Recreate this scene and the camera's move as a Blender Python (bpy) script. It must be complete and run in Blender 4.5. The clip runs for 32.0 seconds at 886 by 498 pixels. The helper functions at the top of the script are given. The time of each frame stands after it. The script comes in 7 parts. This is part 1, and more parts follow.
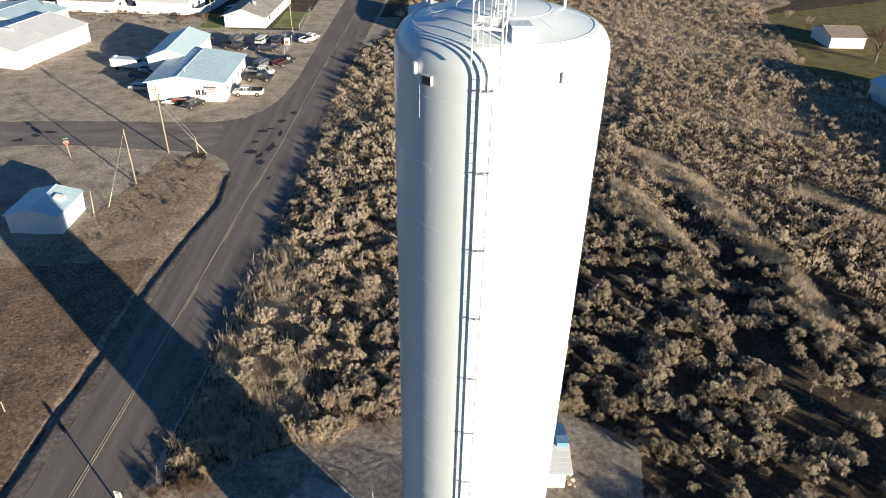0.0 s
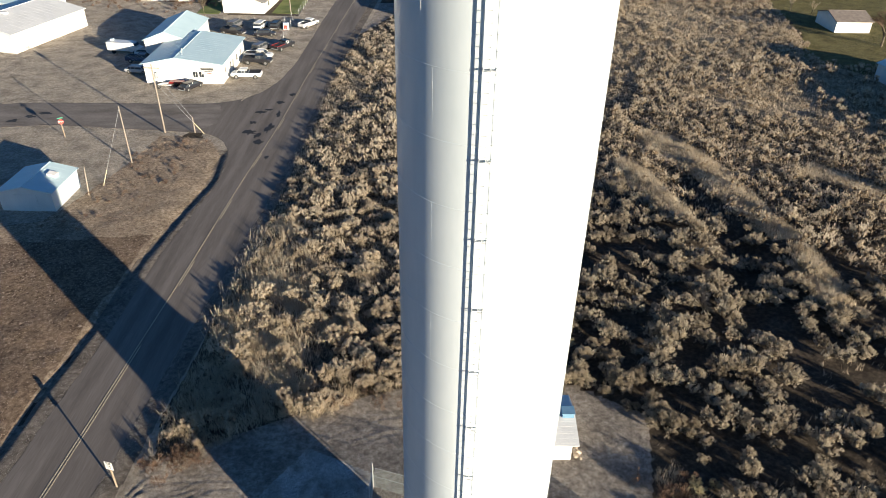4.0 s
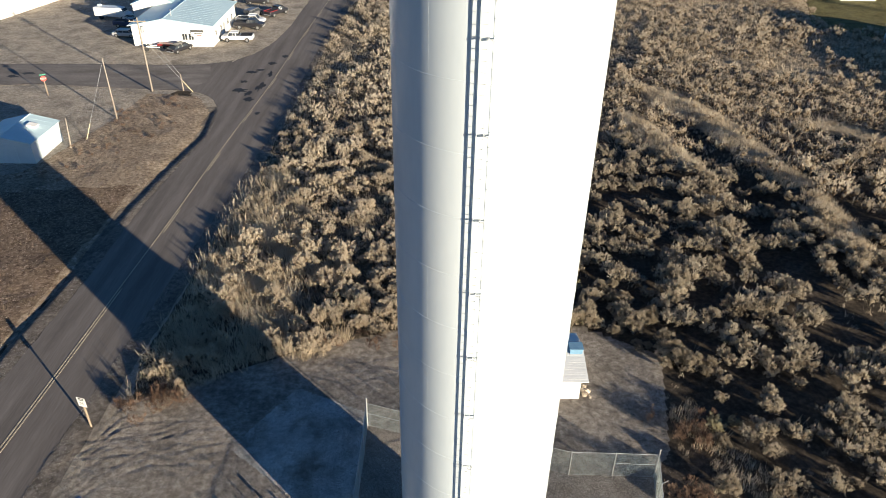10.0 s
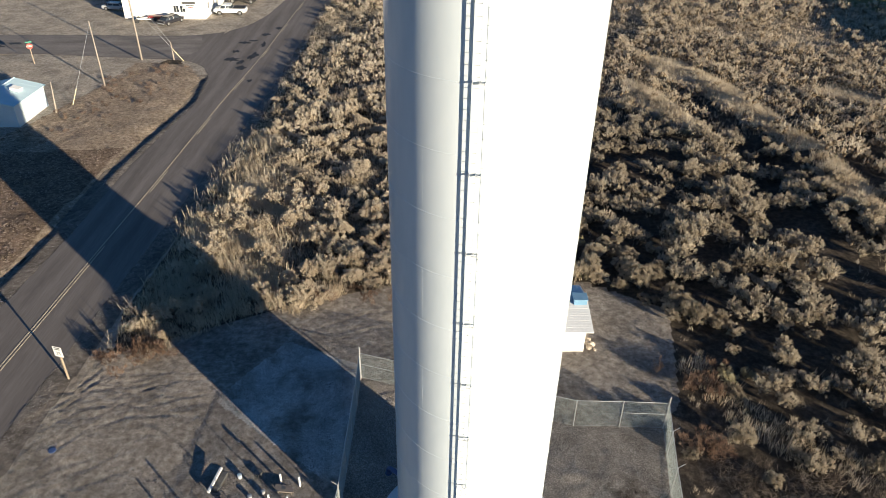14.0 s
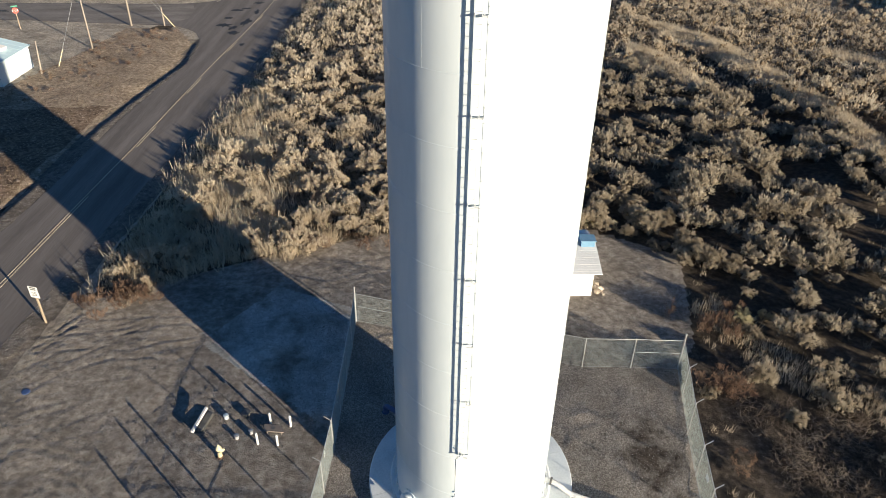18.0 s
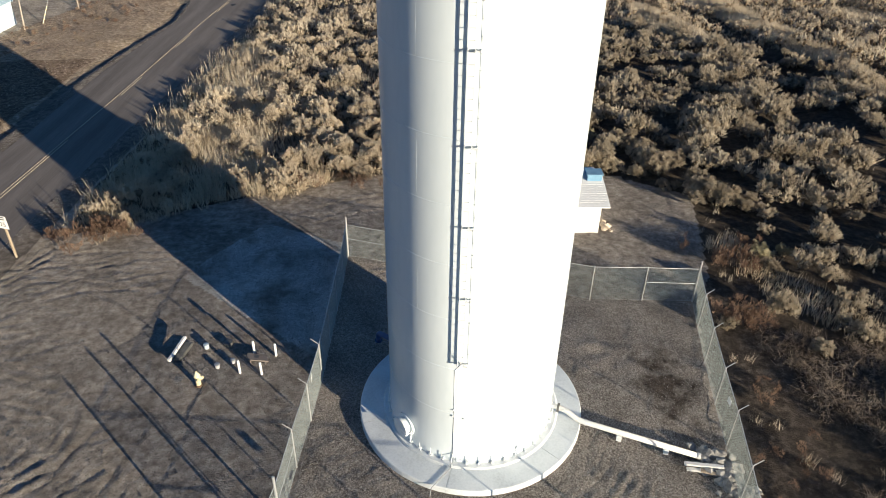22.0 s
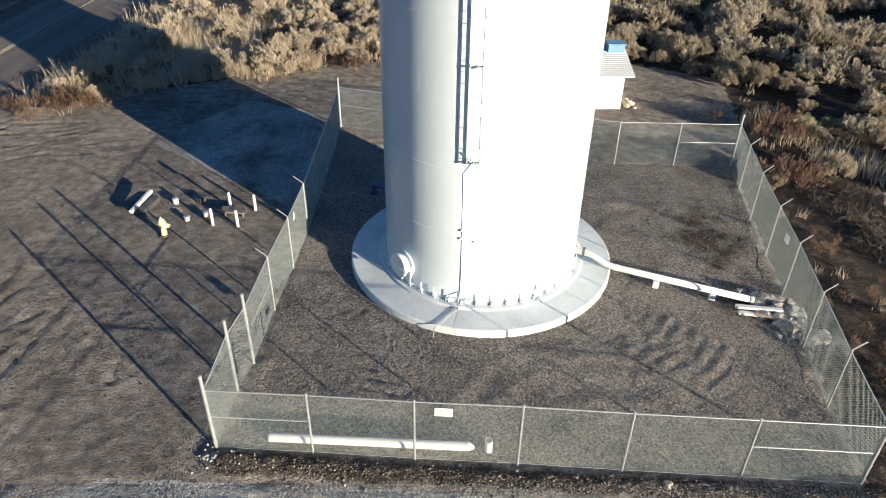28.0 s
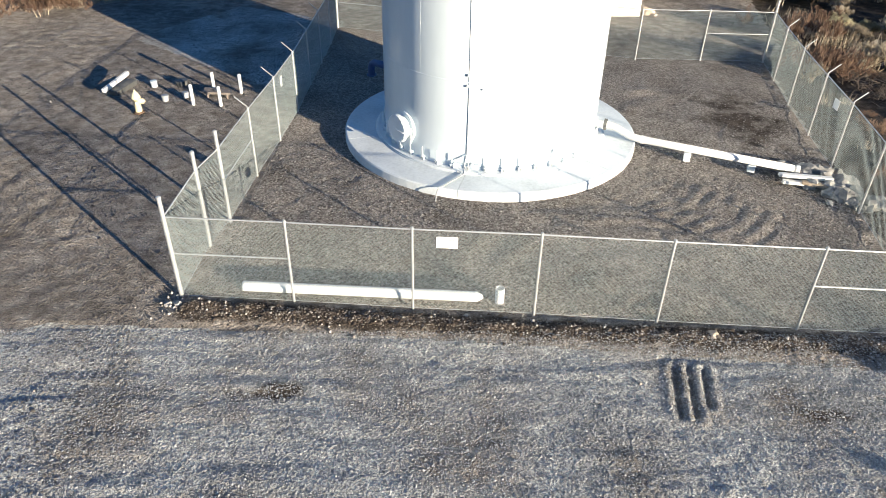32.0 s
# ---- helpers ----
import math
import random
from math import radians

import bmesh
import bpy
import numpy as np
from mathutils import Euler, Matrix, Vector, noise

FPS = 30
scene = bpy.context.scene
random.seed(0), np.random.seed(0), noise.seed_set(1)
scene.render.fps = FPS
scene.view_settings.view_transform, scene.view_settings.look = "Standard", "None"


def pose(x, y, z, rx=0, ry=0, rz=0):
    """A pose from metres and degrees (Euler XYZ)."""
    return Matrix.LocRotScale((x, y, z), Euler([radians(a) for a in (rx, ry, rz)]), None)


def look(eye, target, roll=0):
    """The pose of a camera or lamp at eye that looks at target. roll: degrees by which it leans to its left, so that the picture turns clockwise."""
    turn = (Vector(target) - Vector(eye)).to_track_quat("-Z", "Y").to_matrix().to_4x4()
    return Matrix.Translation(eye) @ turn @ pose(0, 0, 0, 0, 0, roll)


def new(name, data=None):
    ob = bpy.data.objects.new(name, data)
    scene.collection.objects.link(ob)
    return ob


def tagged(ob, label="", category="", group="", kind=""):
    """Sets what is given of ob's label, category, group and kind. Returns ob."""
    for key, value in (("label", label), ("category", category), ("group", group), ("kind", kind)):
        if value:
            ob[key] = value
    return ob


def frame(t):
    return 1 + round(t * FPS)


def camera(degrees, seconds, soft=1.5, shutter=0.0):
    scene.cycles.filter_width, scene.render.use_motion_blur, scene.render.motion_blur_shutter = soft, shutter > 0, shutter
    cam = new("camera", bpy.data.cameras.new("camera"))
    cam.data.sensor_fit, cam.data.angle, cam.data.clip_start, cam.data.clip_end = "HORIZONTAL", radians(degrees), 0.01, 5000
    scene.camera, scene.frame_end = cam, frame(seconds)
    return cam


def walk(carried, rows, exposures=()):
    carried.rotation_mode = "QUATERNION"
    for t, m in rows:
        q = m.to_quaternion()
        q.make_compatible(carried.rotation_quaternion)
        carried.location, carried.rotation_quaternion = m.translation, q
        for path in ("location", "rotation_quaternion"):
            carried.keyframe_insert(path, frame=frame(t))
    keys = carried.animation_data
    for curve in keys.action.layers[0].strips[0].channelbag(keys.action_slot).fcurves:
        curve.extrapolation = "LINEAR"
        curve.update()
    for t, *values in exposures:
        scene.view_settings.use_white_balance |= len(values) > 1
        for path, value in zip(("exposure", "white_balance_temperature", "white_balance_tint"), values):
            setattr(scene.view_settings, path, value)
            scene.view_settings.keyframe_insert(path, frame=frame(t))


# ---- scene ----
cam = camera(64.7, 32.0, soft=0.7)
METRES, EYE, TILT, LEAN, TURN = 34.0, 43.1, -32.4, -1.0, 0.0
ROWS = [
    (0.0, 0.0, 0.0, 0.0, 0.0, 0.0, -0.0),
    (0.5, -0.0002, 0.0052, -0.0076, 0.02, 0.0, -0.0),
    (1.0, -0.0003, 0.0106, -0.0166, 0.04, 0.0, -0.01),
    (1.5, -0.0007, 0.0166, -0.026, 0.05, -0.03, 0.0),
    (2.0, -0.0009, 0.0224, -0.0352, 0.07, -0.04, 0.01),
    (2.5, -0.0012, 0.0287, -0.0443, 0.06, -0.04, 0.01),
    (3.0, -0.0017, 0.0353, -0.0532, 0.06, -0.07, 0.03),
    (3.5, -0.002, 0.0422, -0.0633, 0.06, -0.07, 0.05),
    (5.5, -0.004, 0.0724, -0.1067, 0.03, -0.11, 0.1),
    (6.0, -0.0031, 0.0808, -0.1192, 0.03, -0.12, 0.12),
    (6.5, -0.0035, 0.088, -0.1306, 0.02, -0.12, 0.14),
    (7.0, -0.0027, 0.0968, -0.1434, 0.01, -0.13, 0.15),
    (7.5, -0.0037, 0.1051, -0.1555, -0.02, -0.15, 0.17),
    (8.0, -0.0032, 0.1138, -0.1682, -0.02, -0.17, 0.18),
    (8.5, -0.0041, 0.123, -0.1812, -0.04, -0.18, 0.2),
    (9.0, -0.0045, 0.1321, -0.1942, -0.06, -0.2, 0.23),
    (9.5, -0.0041, 0.1409, -0.2076, -0.08, -0.23, 0.26),
    (10.0, -0.0044, 0.1496, -0.2207, -0.12, -0.24, 0.29),
    (10.5, -0.0043, 0.1583, -0.2336, -0.14, -0.28, 0.31),
    (11.0, -0.0042, 0.167, -0.2465, -0.17, -0.29, 0.34),
    (11.5, -0.0031, 0.1759, -0.2599, -0.17, -0.3, 0.33),
    (12.0, -0.0028, 0.1836, -0.272, -0.18, -0.31, 0.33),
    (12.5, -0.0034, 0.1919, -0.2846, -0.23, -0.31, 0.33),
    (13.0, -0.0032, 0.2012, -0.2974, -0.24, -0.34, 0.35),
    (13.5, -0.0033, 0.2091, -0.3092, -0.26, -0.35, 0.36),
    (14.0, -0.0035, 0.2181, -0.3221, -0.29, -0.36, 0.37),
    (14.5, -0.004, 0.2268, -0.3346, -0.31, -0.38, 0.4),
    (16.5, -0.0068, 0.2622, -0.3878, -0.41, -0.44, 0.47),
    (17.0, -0.0077, 0.2709, -0.4012, -0.44, -0.48, 0.5),
    (17.5, -0.0069, 0.28, -0.4151, -0.44, -0.49, 0.51),
    (18.0, -0.0074, 0.2881, -0.4291, -0.46, -0.51, 0.53),
    (18.5, -0.0063, 0.2972, -0.4429, -0.43, -0.54, 0.55),
    (19.0, -0.0072, 0.3067, -0.4572, -0.44, -0.54, 0.57),
    (19.5, -0.0082, 0.3152, -0.4707, -0.46, -0.56, 0.6),
    (20.0, -0.0077, 0.3248, -0.4847, -0.5, -0.58, 0.62),
    (20.5, -0.0068, 0.3345, -0.4983, -0.51, -0.6, 0.6),
    (21.0, -0.0067, 0.3435, -0.5121, -0.51, -0.62, 0.61),
    (21.5, -0.0068, 0.3526, -0.5257, -0.55, -0.63, 0.6),
    (22.0, -0.0066, 0.3612, -0.5383, -0.58, -0.67, 0.59),
    (22.5, -0.0066, 0.3704, -0.5512, -0.58, -0.67, 0.58),
    (23.0, -0.0083, 0.3807, -0.5666, -0.55, -0.69, 0.57),
    (23.5, -0.0106, 0.3912, -0.5822, -0.57, -0.73, 0.61),
    (24.0, -0.0107, 0.4012, -0.5981, -0.59, -0.77, 0.65),
    (24.5, -0.0108, 0.4109, -0.6136, -0.57, -0.78, 0.66),
    (25.0, -0.0105, 0.4207, -0.6284, -0.56, -0.81, 0.66),
    (25.5, -0.0099, 0.4303, -0.6433, -0.56, -0.83, 0.63),
    (27.5, -0.0111, 0.4703, -0.7032, -0.49, -0.98, 0.55),
    (28.0, -0.011, 0.4806, -0.7183, -0.45, -1.01, 0.53),
    (28.5, -0.0114, 0.4907, -0.7331, -0.41, -1.04, 0.51),
    (29.0, -0.0114, 0.5007, -0.7474, -0.38, -1.07, 0.47),
    (29.5, -0.0113, 0.5108, -0.7623, -0.33, -1.09, 0.42),
    (30.0, -0.011, 0.5201, -0.7769, -0.28, -1.12, 0.38),
    (30.5, -0.0108, 0.5282, -0.7902, -0.24, -1.16, 0.35),
    (31.0, -0.0109, 0.5362, -0.8035, -0.18, -1.16, 0.31),
    (31.5, -0.0109, 0.5443, -0.8172, -0.12, -1.21, 0.27),
    (32.0, -0.0107, 0.5528, -0.8321, -0.05, -1.24, 0.22),
]
walk(cam, [(t, pose(-1.87, -21.2, EYE, TILT, LEAN, TURN) @ pose(METRES * x, METRES * y, METRES * z, 90 + pitch, roll, yaw)) for t, x, y, z, yaw, pitch, roll in ROWS],
     exposures=[(0.0, 1.0, 6500, 10), (14.0, 0.93, 6500, 10), (25.0, 0.87, 6450, 10), (28.0, 0.97, 6350, 10), (30.0, 1.13, 6330, 10), (32.0, 1.36, 6330, 10)])

# ---- sky and sun ----
SUN_EL, SUN_AZ = 9.6, 135.0          # degrees; azimuth clockwise from +y
world = bpy.data.worlds.new("sky")
scene.world = world
world.use_nodes = True
wn = world.node_tree
sky = wn.nodes.new("ShaderNodeTexSky")
sky.sky_type = "NISHITA"
sky.sun_disc = False
sky.air_density, sky.dust_density, sky.ozone_density = 1.0, 0.15, 5.5
sky.sun_elevation, sky.sun_rotation = radians(SUN_EL), radians(SUN_AZ)
bg = wn.nodes["Background"]
bg.inputs["Strength"].default_value = 0.068
wn.links.new(sky.outputs["Color"], bg.inputs["Color"])
sun = new("sun", bpy.data.lights.new("sun", "SUN"))
sun.data.energy, sun.data.angle, sun.data.color = 5.8, radians(0.42), (1.0, 0.868, 0.66)
sdir = Vector((math.sin(radians(SUN_AZ)) * math.cos(radians(SUN_EL)), math.cos(radians(SUN_AZ)) * math.cos(radians(SUN_EL)), math.sin(radians(SUN_EL))))
sun.matrix_world = look(sdir * 60, (0, 0, 0))


# ---- materials ----
def mat(name, cols, scale=1.0, rough=0.8, bump=0.3, bscale=None, metal=0.0, detail=6.0, vary=0.0, stretch=(1, 1, 1), bdist=0.02, spec=0.5, fine=None):
    """Two-scale procedural surface: large blotches between cols, fine grain, relief by bump."""
    m = bpy.data.materials.new(name)
    m.use_nodes = True
    nt = m.node_tree
    n, l = nt.nodes, nt.links
    p = n["Principled BSDF"]
    p.inputs["Roughness"].default_value, p.inputs["Metallic"].default_value = rough, metal
    p.inputs["Specular IOR Level"].default_value = spec
    tc = n.new("ShaderNodeTexCoord")
    mp = n.new("ShaderNodeMapping")
    mp.inputs["Scale"].default_value = stretch
    l.new(tc.outputs["Object"], mp.inputs["Vector"])
    a = n.new("ShaderNodeTexNoise")
    a.inputs["Scale"].default_value, a.inputs["Detail"].default_value = scale, detail
    l.new(mp.outputs[0], a.inputs["Vector"])
    b = n.new("ShaderNodeTexNoise")
    b.inputs["Scale"].default_value, b.inputs["Detail"].default_value = (fine or scale * 14), 4
    l.new(mp.outputs[0], b.inputs["Vector"])
    mixf = n.new("ShaderNodeMath")
    mixf.operation = "MULTIPLY_ADD"
    mixf.inputs[1].default_value, mixf.inputs[2].default_value = 0.45, -0.22
    l.new(b.outputs["Fac"], mixf.inputs[0])
    add = n.new("ShaderNodeMath")
    l.new(a.outputs["Fac"], add.inputs[0])
    l.new(mixf.outputs[0], add.inputs[1])
    src = add
    if vary:
        oi = n.new("ShaderNodeObjectInfo")
        v = n.new("ShaderNodeMath")
        v.operation = "MULTIPLY_ADD"
        v.inputs[1].default_value, v.inputs[2].default_value = vary, -vary / 2
        l.new(oi.outputs["Random"], v.inputs[0])
        w = n.new("ShaderNodeMath")
        l.new(add.outputs[0], w.inputs[0])
        l.new(v.outputs[0], w.inputs[1])
        src = w
    r = n.new("ShaderNodeValToRGB")
    el = r.color_ramp.elements
    while len(el) < len(cols):
        el.new(0.5)
    for i, c in enumerate(cols):
        el[i].position = 0.3 + 0.4 * i / max(1, len(cols) - 1)
        el[i].color = (*c, 1)
    l.new(src.outputs[0], r.inputs[0])
    l.new(r.outputs[0], p.inputs["Base Color"])
    if bump:
        c = n.new("ShaderNodeTexNoise")
        c.inputs["Scale"].default_value, c.inputs["Detail"].default_value = bscale or scale * 20, 5
        l.new(mp.outputs[0], c.inputs["Vector"])
        bp = n.new("ShaderNodeBump")
        bp.inputs["Strength"].default_value, bp.inputs["Distance"].default_value = bump, bdist
        l.new(c.outputs["Fac"], bp.inputs["Height"])
        l.new(bp.outputs[0], p.inputs["Normal"])
    return m


M_TANK = mat("tank_paint", [(0.60, 0.675, 0.715), (0.64, 0.71, 0.75), (0.67, 0.735, 0.77)], 0.35, 0.27, 0.03, 1.2, stretch=(1, 1, 0.25), bdist=0.03, spec=0.9)
M_TANKTRIM = mat("tank_trim_paint", [(0.66, 0.69, 0.70), (0.76, 0.79, 0.80)], 2.0, 0.5, 0.05)
M_CONC = mat("concrete", [(0.54, 0.575, 0.59), (0.66, 0.70, 0.715), (0.74, 0.775, 0.79)], 0.8, 0.85, 0.25, 40, bdist=0.01)
M_GALV = mat("galvanised_steel", [(0.46, 0.47, 0.475), (0.58, 0.59, 0.595)], 6.0, 0.45, 0.05, metal=0.6)
M_WIRE = mat("fence_wire", [(0.25, 0.29, 0.285), (0.345, 0.385, 0.38)], 6.0, 0.6, 0, metal=0.1)
M_WHITE = mat("white_paint", [(0.70, 0.69, 0.66), (0.80, 0.79, 0.77)], 1.5, 0.5, 0.06)
M_PVC = mat("white_pvc", [(0.72, 0.73, 0.72), (0.82, 0.82, 0.81)], 1.5, 0.35, 0.03)
M_SIDING = mat("white_siding", [(0.66, 0.65, 0.62), (0.78, 0.77, 0.75)], 0.5, 0.6, 0.1, 3)
M_BLUESIDE = mat("pale_blue_siding", [(0.50, 0.58, 0.62), (0.60, 0.67, 0.70)], 0.6, 0.55, 0.08, 3)
M_BLUEROOF = mat("pale_blue_metal_roof", [(0.47, 0.63, 0.69), (0.55, 0.70, 0.75)], 0.4, 0.45, 0.05, 3)
M_GREYROOF = mat("grey_metal_roof", [(0.62, 0.635, 0.64), (0.72, 0.73, 0.735)], 0.4, 0.5, 0.05, 3)
M_SHINGLE = mat("grey_shingle", [(0.20, 0.195, 0.19), (0.28, 0.27, 0.26), (0.34, 0.33, 0.32)], 1.5, 0.9, 0.3, 20)
M_BROWNROOF = mat("brown_shingle", [(0.18, 0.15, 0.13), (0.27, 0.23, 0.20)], 1.5, 0.9, 0.3, 20)
M_WOOD = mat("weathered_wood", [(0.22, 0.17, 0.12), (0.33, 0.26, 0.19), (0.42, 0.35, 0.27)], 2.0, 0.85, 0.3, 20, stretch=(1, 1, 0.15))
M_POLE = mat("utility_pole_wood", [(0.25, 0.218, 0.182), (0.38, 0.335, 0.285)], 3.0, 0.85, 0.3, 20, stretch=(1, 1, 0.08))
M_GLASS = mat("dark_glass", [(0.03, 0.035, 0.04), (0.06, 0.07, 0.08)], 1.0, 0.12, 0)
M_BLACK = mat("black_rubber", [(0.02, 0.02, 0.02), (0.04, 0.04, 0.04)], 3.0, 0.8, 0.1)
M_YELLOW = mat("road_yellow", [(0.28, 0.24, 0.175), (0.40, 0.345, 0.25), (0.50, 0.445, 0.335)], 3.0, 0.8, 0.1, fine=30)
M_HYDR = mat("cream_yellow_paint", [(0.66, 0.58, 0.36), (0.76, 0.69, 0.47)], 4.0, 0.5, 0.1)
M_RED = mat("red_paint", [(0.45, 0.05, 0.04), (0.55, 0.08, 0.06)], 3.0, 0.5, 0.05)
M_GREEN = mat("green_sign_paint", [(0.03, 0.22, 0.14), (0.05, 0.28, 0.18)], 3.0, 0.5, 0.05)
M_BLUEPIPE = mat("blue_pipe_paint", [(0.04, 0.07, 0.17), (0.06, 0.10, 0.22)], 3.0, 0.45, 0.05)
M_ROCK = mat("grey_rock", [(0.17, 0.165, 0.155), (0.28, 0.27, 0.253), (0.40, 0.386, 0.36)], 2.5, 0.9, 0.5, 14, vary=0.35)
M_TANROCK = mat("tan_rock", [(0.34, 0.27, 0.20), (0.50, 0.42, 0.33), (0.60, 0.52, 0.43)], 2.5, 0.9, 0.5, 14, vary=0.3)
M_VENT = mat("blue_vent_paint", [(0.14, 0.28, 0.41), (0.20, 0.36, 0.50)], 3.0, 0.5, 0.05)
M_STEEL = mat("dark_steel", [(0.10, 0.10, 0.10), (0.17, 0.17, 0.16)], 5.0, 0.6, 0.1, metal=0.5)
M_SIGN = mat("white_sign_face", [(0.72, 0.72, 0.70), (0.80, 0.80, 0.78)], 3.0, 0.5, 0.0)
M_GREY = mat("grey_plastic", [(0.30, 0.31, 0.32), (0.40, 0.41, 0.42)], 3.0, 0.6, 0.05)
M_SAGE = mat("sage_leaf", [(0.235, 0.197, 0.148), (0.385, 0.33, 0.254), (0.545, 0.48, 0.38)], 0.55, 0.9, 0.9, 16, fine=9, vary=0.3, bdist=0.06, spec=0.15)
# Same sage leaf lightened for the road side: brighter light put into the colour.
M_SAGEF = mat("sage_leaf_bright", [(0.38, 0.32, 0.245), (0.58, 0.50, 0.395), (0.73, 0.645, 0.52)], 0.25, 0.9, 0.9, 16, fine=9, bdist=0.06, spec=0.15)
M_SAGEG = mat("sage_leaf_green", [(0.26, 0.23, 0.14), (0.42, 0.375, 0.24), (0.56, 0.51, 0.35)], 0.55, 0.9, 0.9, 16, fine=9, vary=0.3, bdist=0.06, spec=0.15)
# Lightened again for the far field, brightness carried by the leaf colour.
M_SAGEM = mat("sage_leaf_bright_far", [(0.42, 0.352, 0.265), (0.53, 0.45, 0.345), (0.63, 0.548, 0.43)], 0.25, 0.9, 0.9, 16, fine=9, bdist=0.06, spec=0.15)
# Twigs, and the added dark cores that stand for shade inside the bushes.
M_TWIG = mat("sage_twig_and_core", [(0.11, 0.087, 0.06), (0.19, 0.155, 0.11)], 2.0, 0.9, 0.0)
M_STRAW = mat("dry_grass", [(0.43, 0.355, 0.26), (0.57, 0.485, 0.37), (0.68, 0.595, 0.475)], 0.5, 0.85, 0, fine=7)
M_RUST = mat("rust_brush", [(0.10, 0.062, 0.043), (0.19, 0.122, 0.085), (0.28, 0.195, 0.14)], 0.7, 0.9, 0, fine=9)
M_WEED = mat("dead_weeds", [(0.16, 0.115, 0.075), (0.26, 0.195, 0.13), (0.36, 0.285, 0.2)], 0.6, 0.9, 0, fine=9)
M_DEAD = mat("dead_twig_brush", [(0.12, 0.093, 0.073), (0.21, 0.17, 0.138), (0.32, 0.272, 0.228)], 0.8, 0.9, 0, fine=9)
M_LAWN = mat("lawn_grass", [(0.10, 0.14, 0.03), (0.16, 0.20, 0.05), (0.22, 0.23, 0.08)], 0.3, 0.9, 0.5, 25, bdist=0.05)


def leafy(m, amount):
    """Thin leaves pass some light through."""
    n, l = m.node_tree.nodes, m.node_tree.links
    p, out = n["Principled BSDF"], n["Material Output"]
    t = n.new("ShaderNodeBsdfTranslucent")
    l.new(p.inputs["Base Color"].links[0].from_socket, t.inputs["Color"])
    x = n.new("ShaderNodeMixShader")
    x.inputs[0].default_value = amount
    l.new(p.outputs[0], x.inputs[1])
    l.new(t.outputs[0], x.inputs[2])
    l.new(x.outputs[0], out.inputs["Surface"])


for m_ in (M_SAGE, M_SAGEM, M_SAGEF, M_SAGEG, M_STRAW, M_RUST, M_WEED, M_DEAD):
    leafy(m_, 0.4)


def island_mat(name, cols, rough=0.9):
    """Each loose piece of one mesh takes its own tone."""
    m = bpy.data.materials.new(name)
    m.use_nodes = True
    n, l = m.node_tree.nodes, m.node_tree.links
    p = n["Principled BSDF"]
    p.inputs["Roughness"].default_value = rough
    g = n.new("ShaderNodeNewGeometry")
    r = n.new("ShaderNodeValToRGB")
    e = r.color_ramp.elements
    while len(e) < len(cols):
        e.new(0.5)
    for i, c in enumerate(cols):
        e[i].position, e[i].color = i / (len(cols) - 1), (*c, 1)
    l.new(g.outputs["Random Per Island"], r.inputs[0])
    l.new(r.outputs[0], p.inputs["Base Color"])
    return m


M_STONE = island_mat("gravel_stones", [(0.16, 0.141, 0.122), (0.26, 0.232, 0.205), (0.37, 0.337, 0.302), (0.54, 0.503, 0.46)])
M_STONEG = island_mat("pale_gravel_stones", [(0.20, 0.198, 0.192), (0.32, 0.318, 0.31), (0.44, 0.437, 0.427), (0.60, 0.597, 0.586)])
M_STONEY = island_mat("yard_gravel_stones", [(0.09, 0.078, 0.067), (0.145, 0.127, 0.11), (0.20, 0.178, 0.157), (0.30, 0.272, 0.243)])


# ---- geometry helpers ----
def part(name, bm, material, parent=None, label="", smooth=False):
    me = bpy.data.meshes.new(name)
    bm.to_mesh(me)
    bm.free()
    me.materials.append(material)
    if smooth:
        me.polygons.foreach_set("use_smooth", [True] * len(me.polygons))
    ob = new(name, me)
    if parent is not None:
        ob.parent = parent
    if label:
        ob["label"] = label
    return ob


def thing(name, label, category, m=None, group="", kind=""):
    ob = new(name)
    ob.empty_display_size = 0.3
    if m is not None:
        ob.matrix_basis = m
    return tagged(ob, label, category, group, kind)


def box(bm, size, at=(0, 0, 0), rz=0.0, rx=0.0, ry=0.0, bevel=0.0):
    g = bmesh.ops.create_cube(bm, size=1, matrix=pose(*at, rx, ry, rz) @ Matrix.Diagonal((*size, 1)))
    if bevel:
        es = {e for v in g["verts"] for e in v.link_edges}
        bmesh.ops.bevel(bm, geom=list(es), offset=bevel, segments=1, affect="EDGES")
    return bm


def rod(bm, a, b, r, seg=8, r2=None, caps=True):
    a, b = Vector(a), Vector(b)
    d = b - a
    m = Matrix.Translation((a + b) / 2) @ d.to_track_quat("Z", "Y").to_matrix().to_4x4()
    bmesh.ops.create_cone(bm, cap_ends=caps, segments=seg, radius1=r, radius2=r if r2 is None else r2, depth=d.length, matrix=m)
    return bm


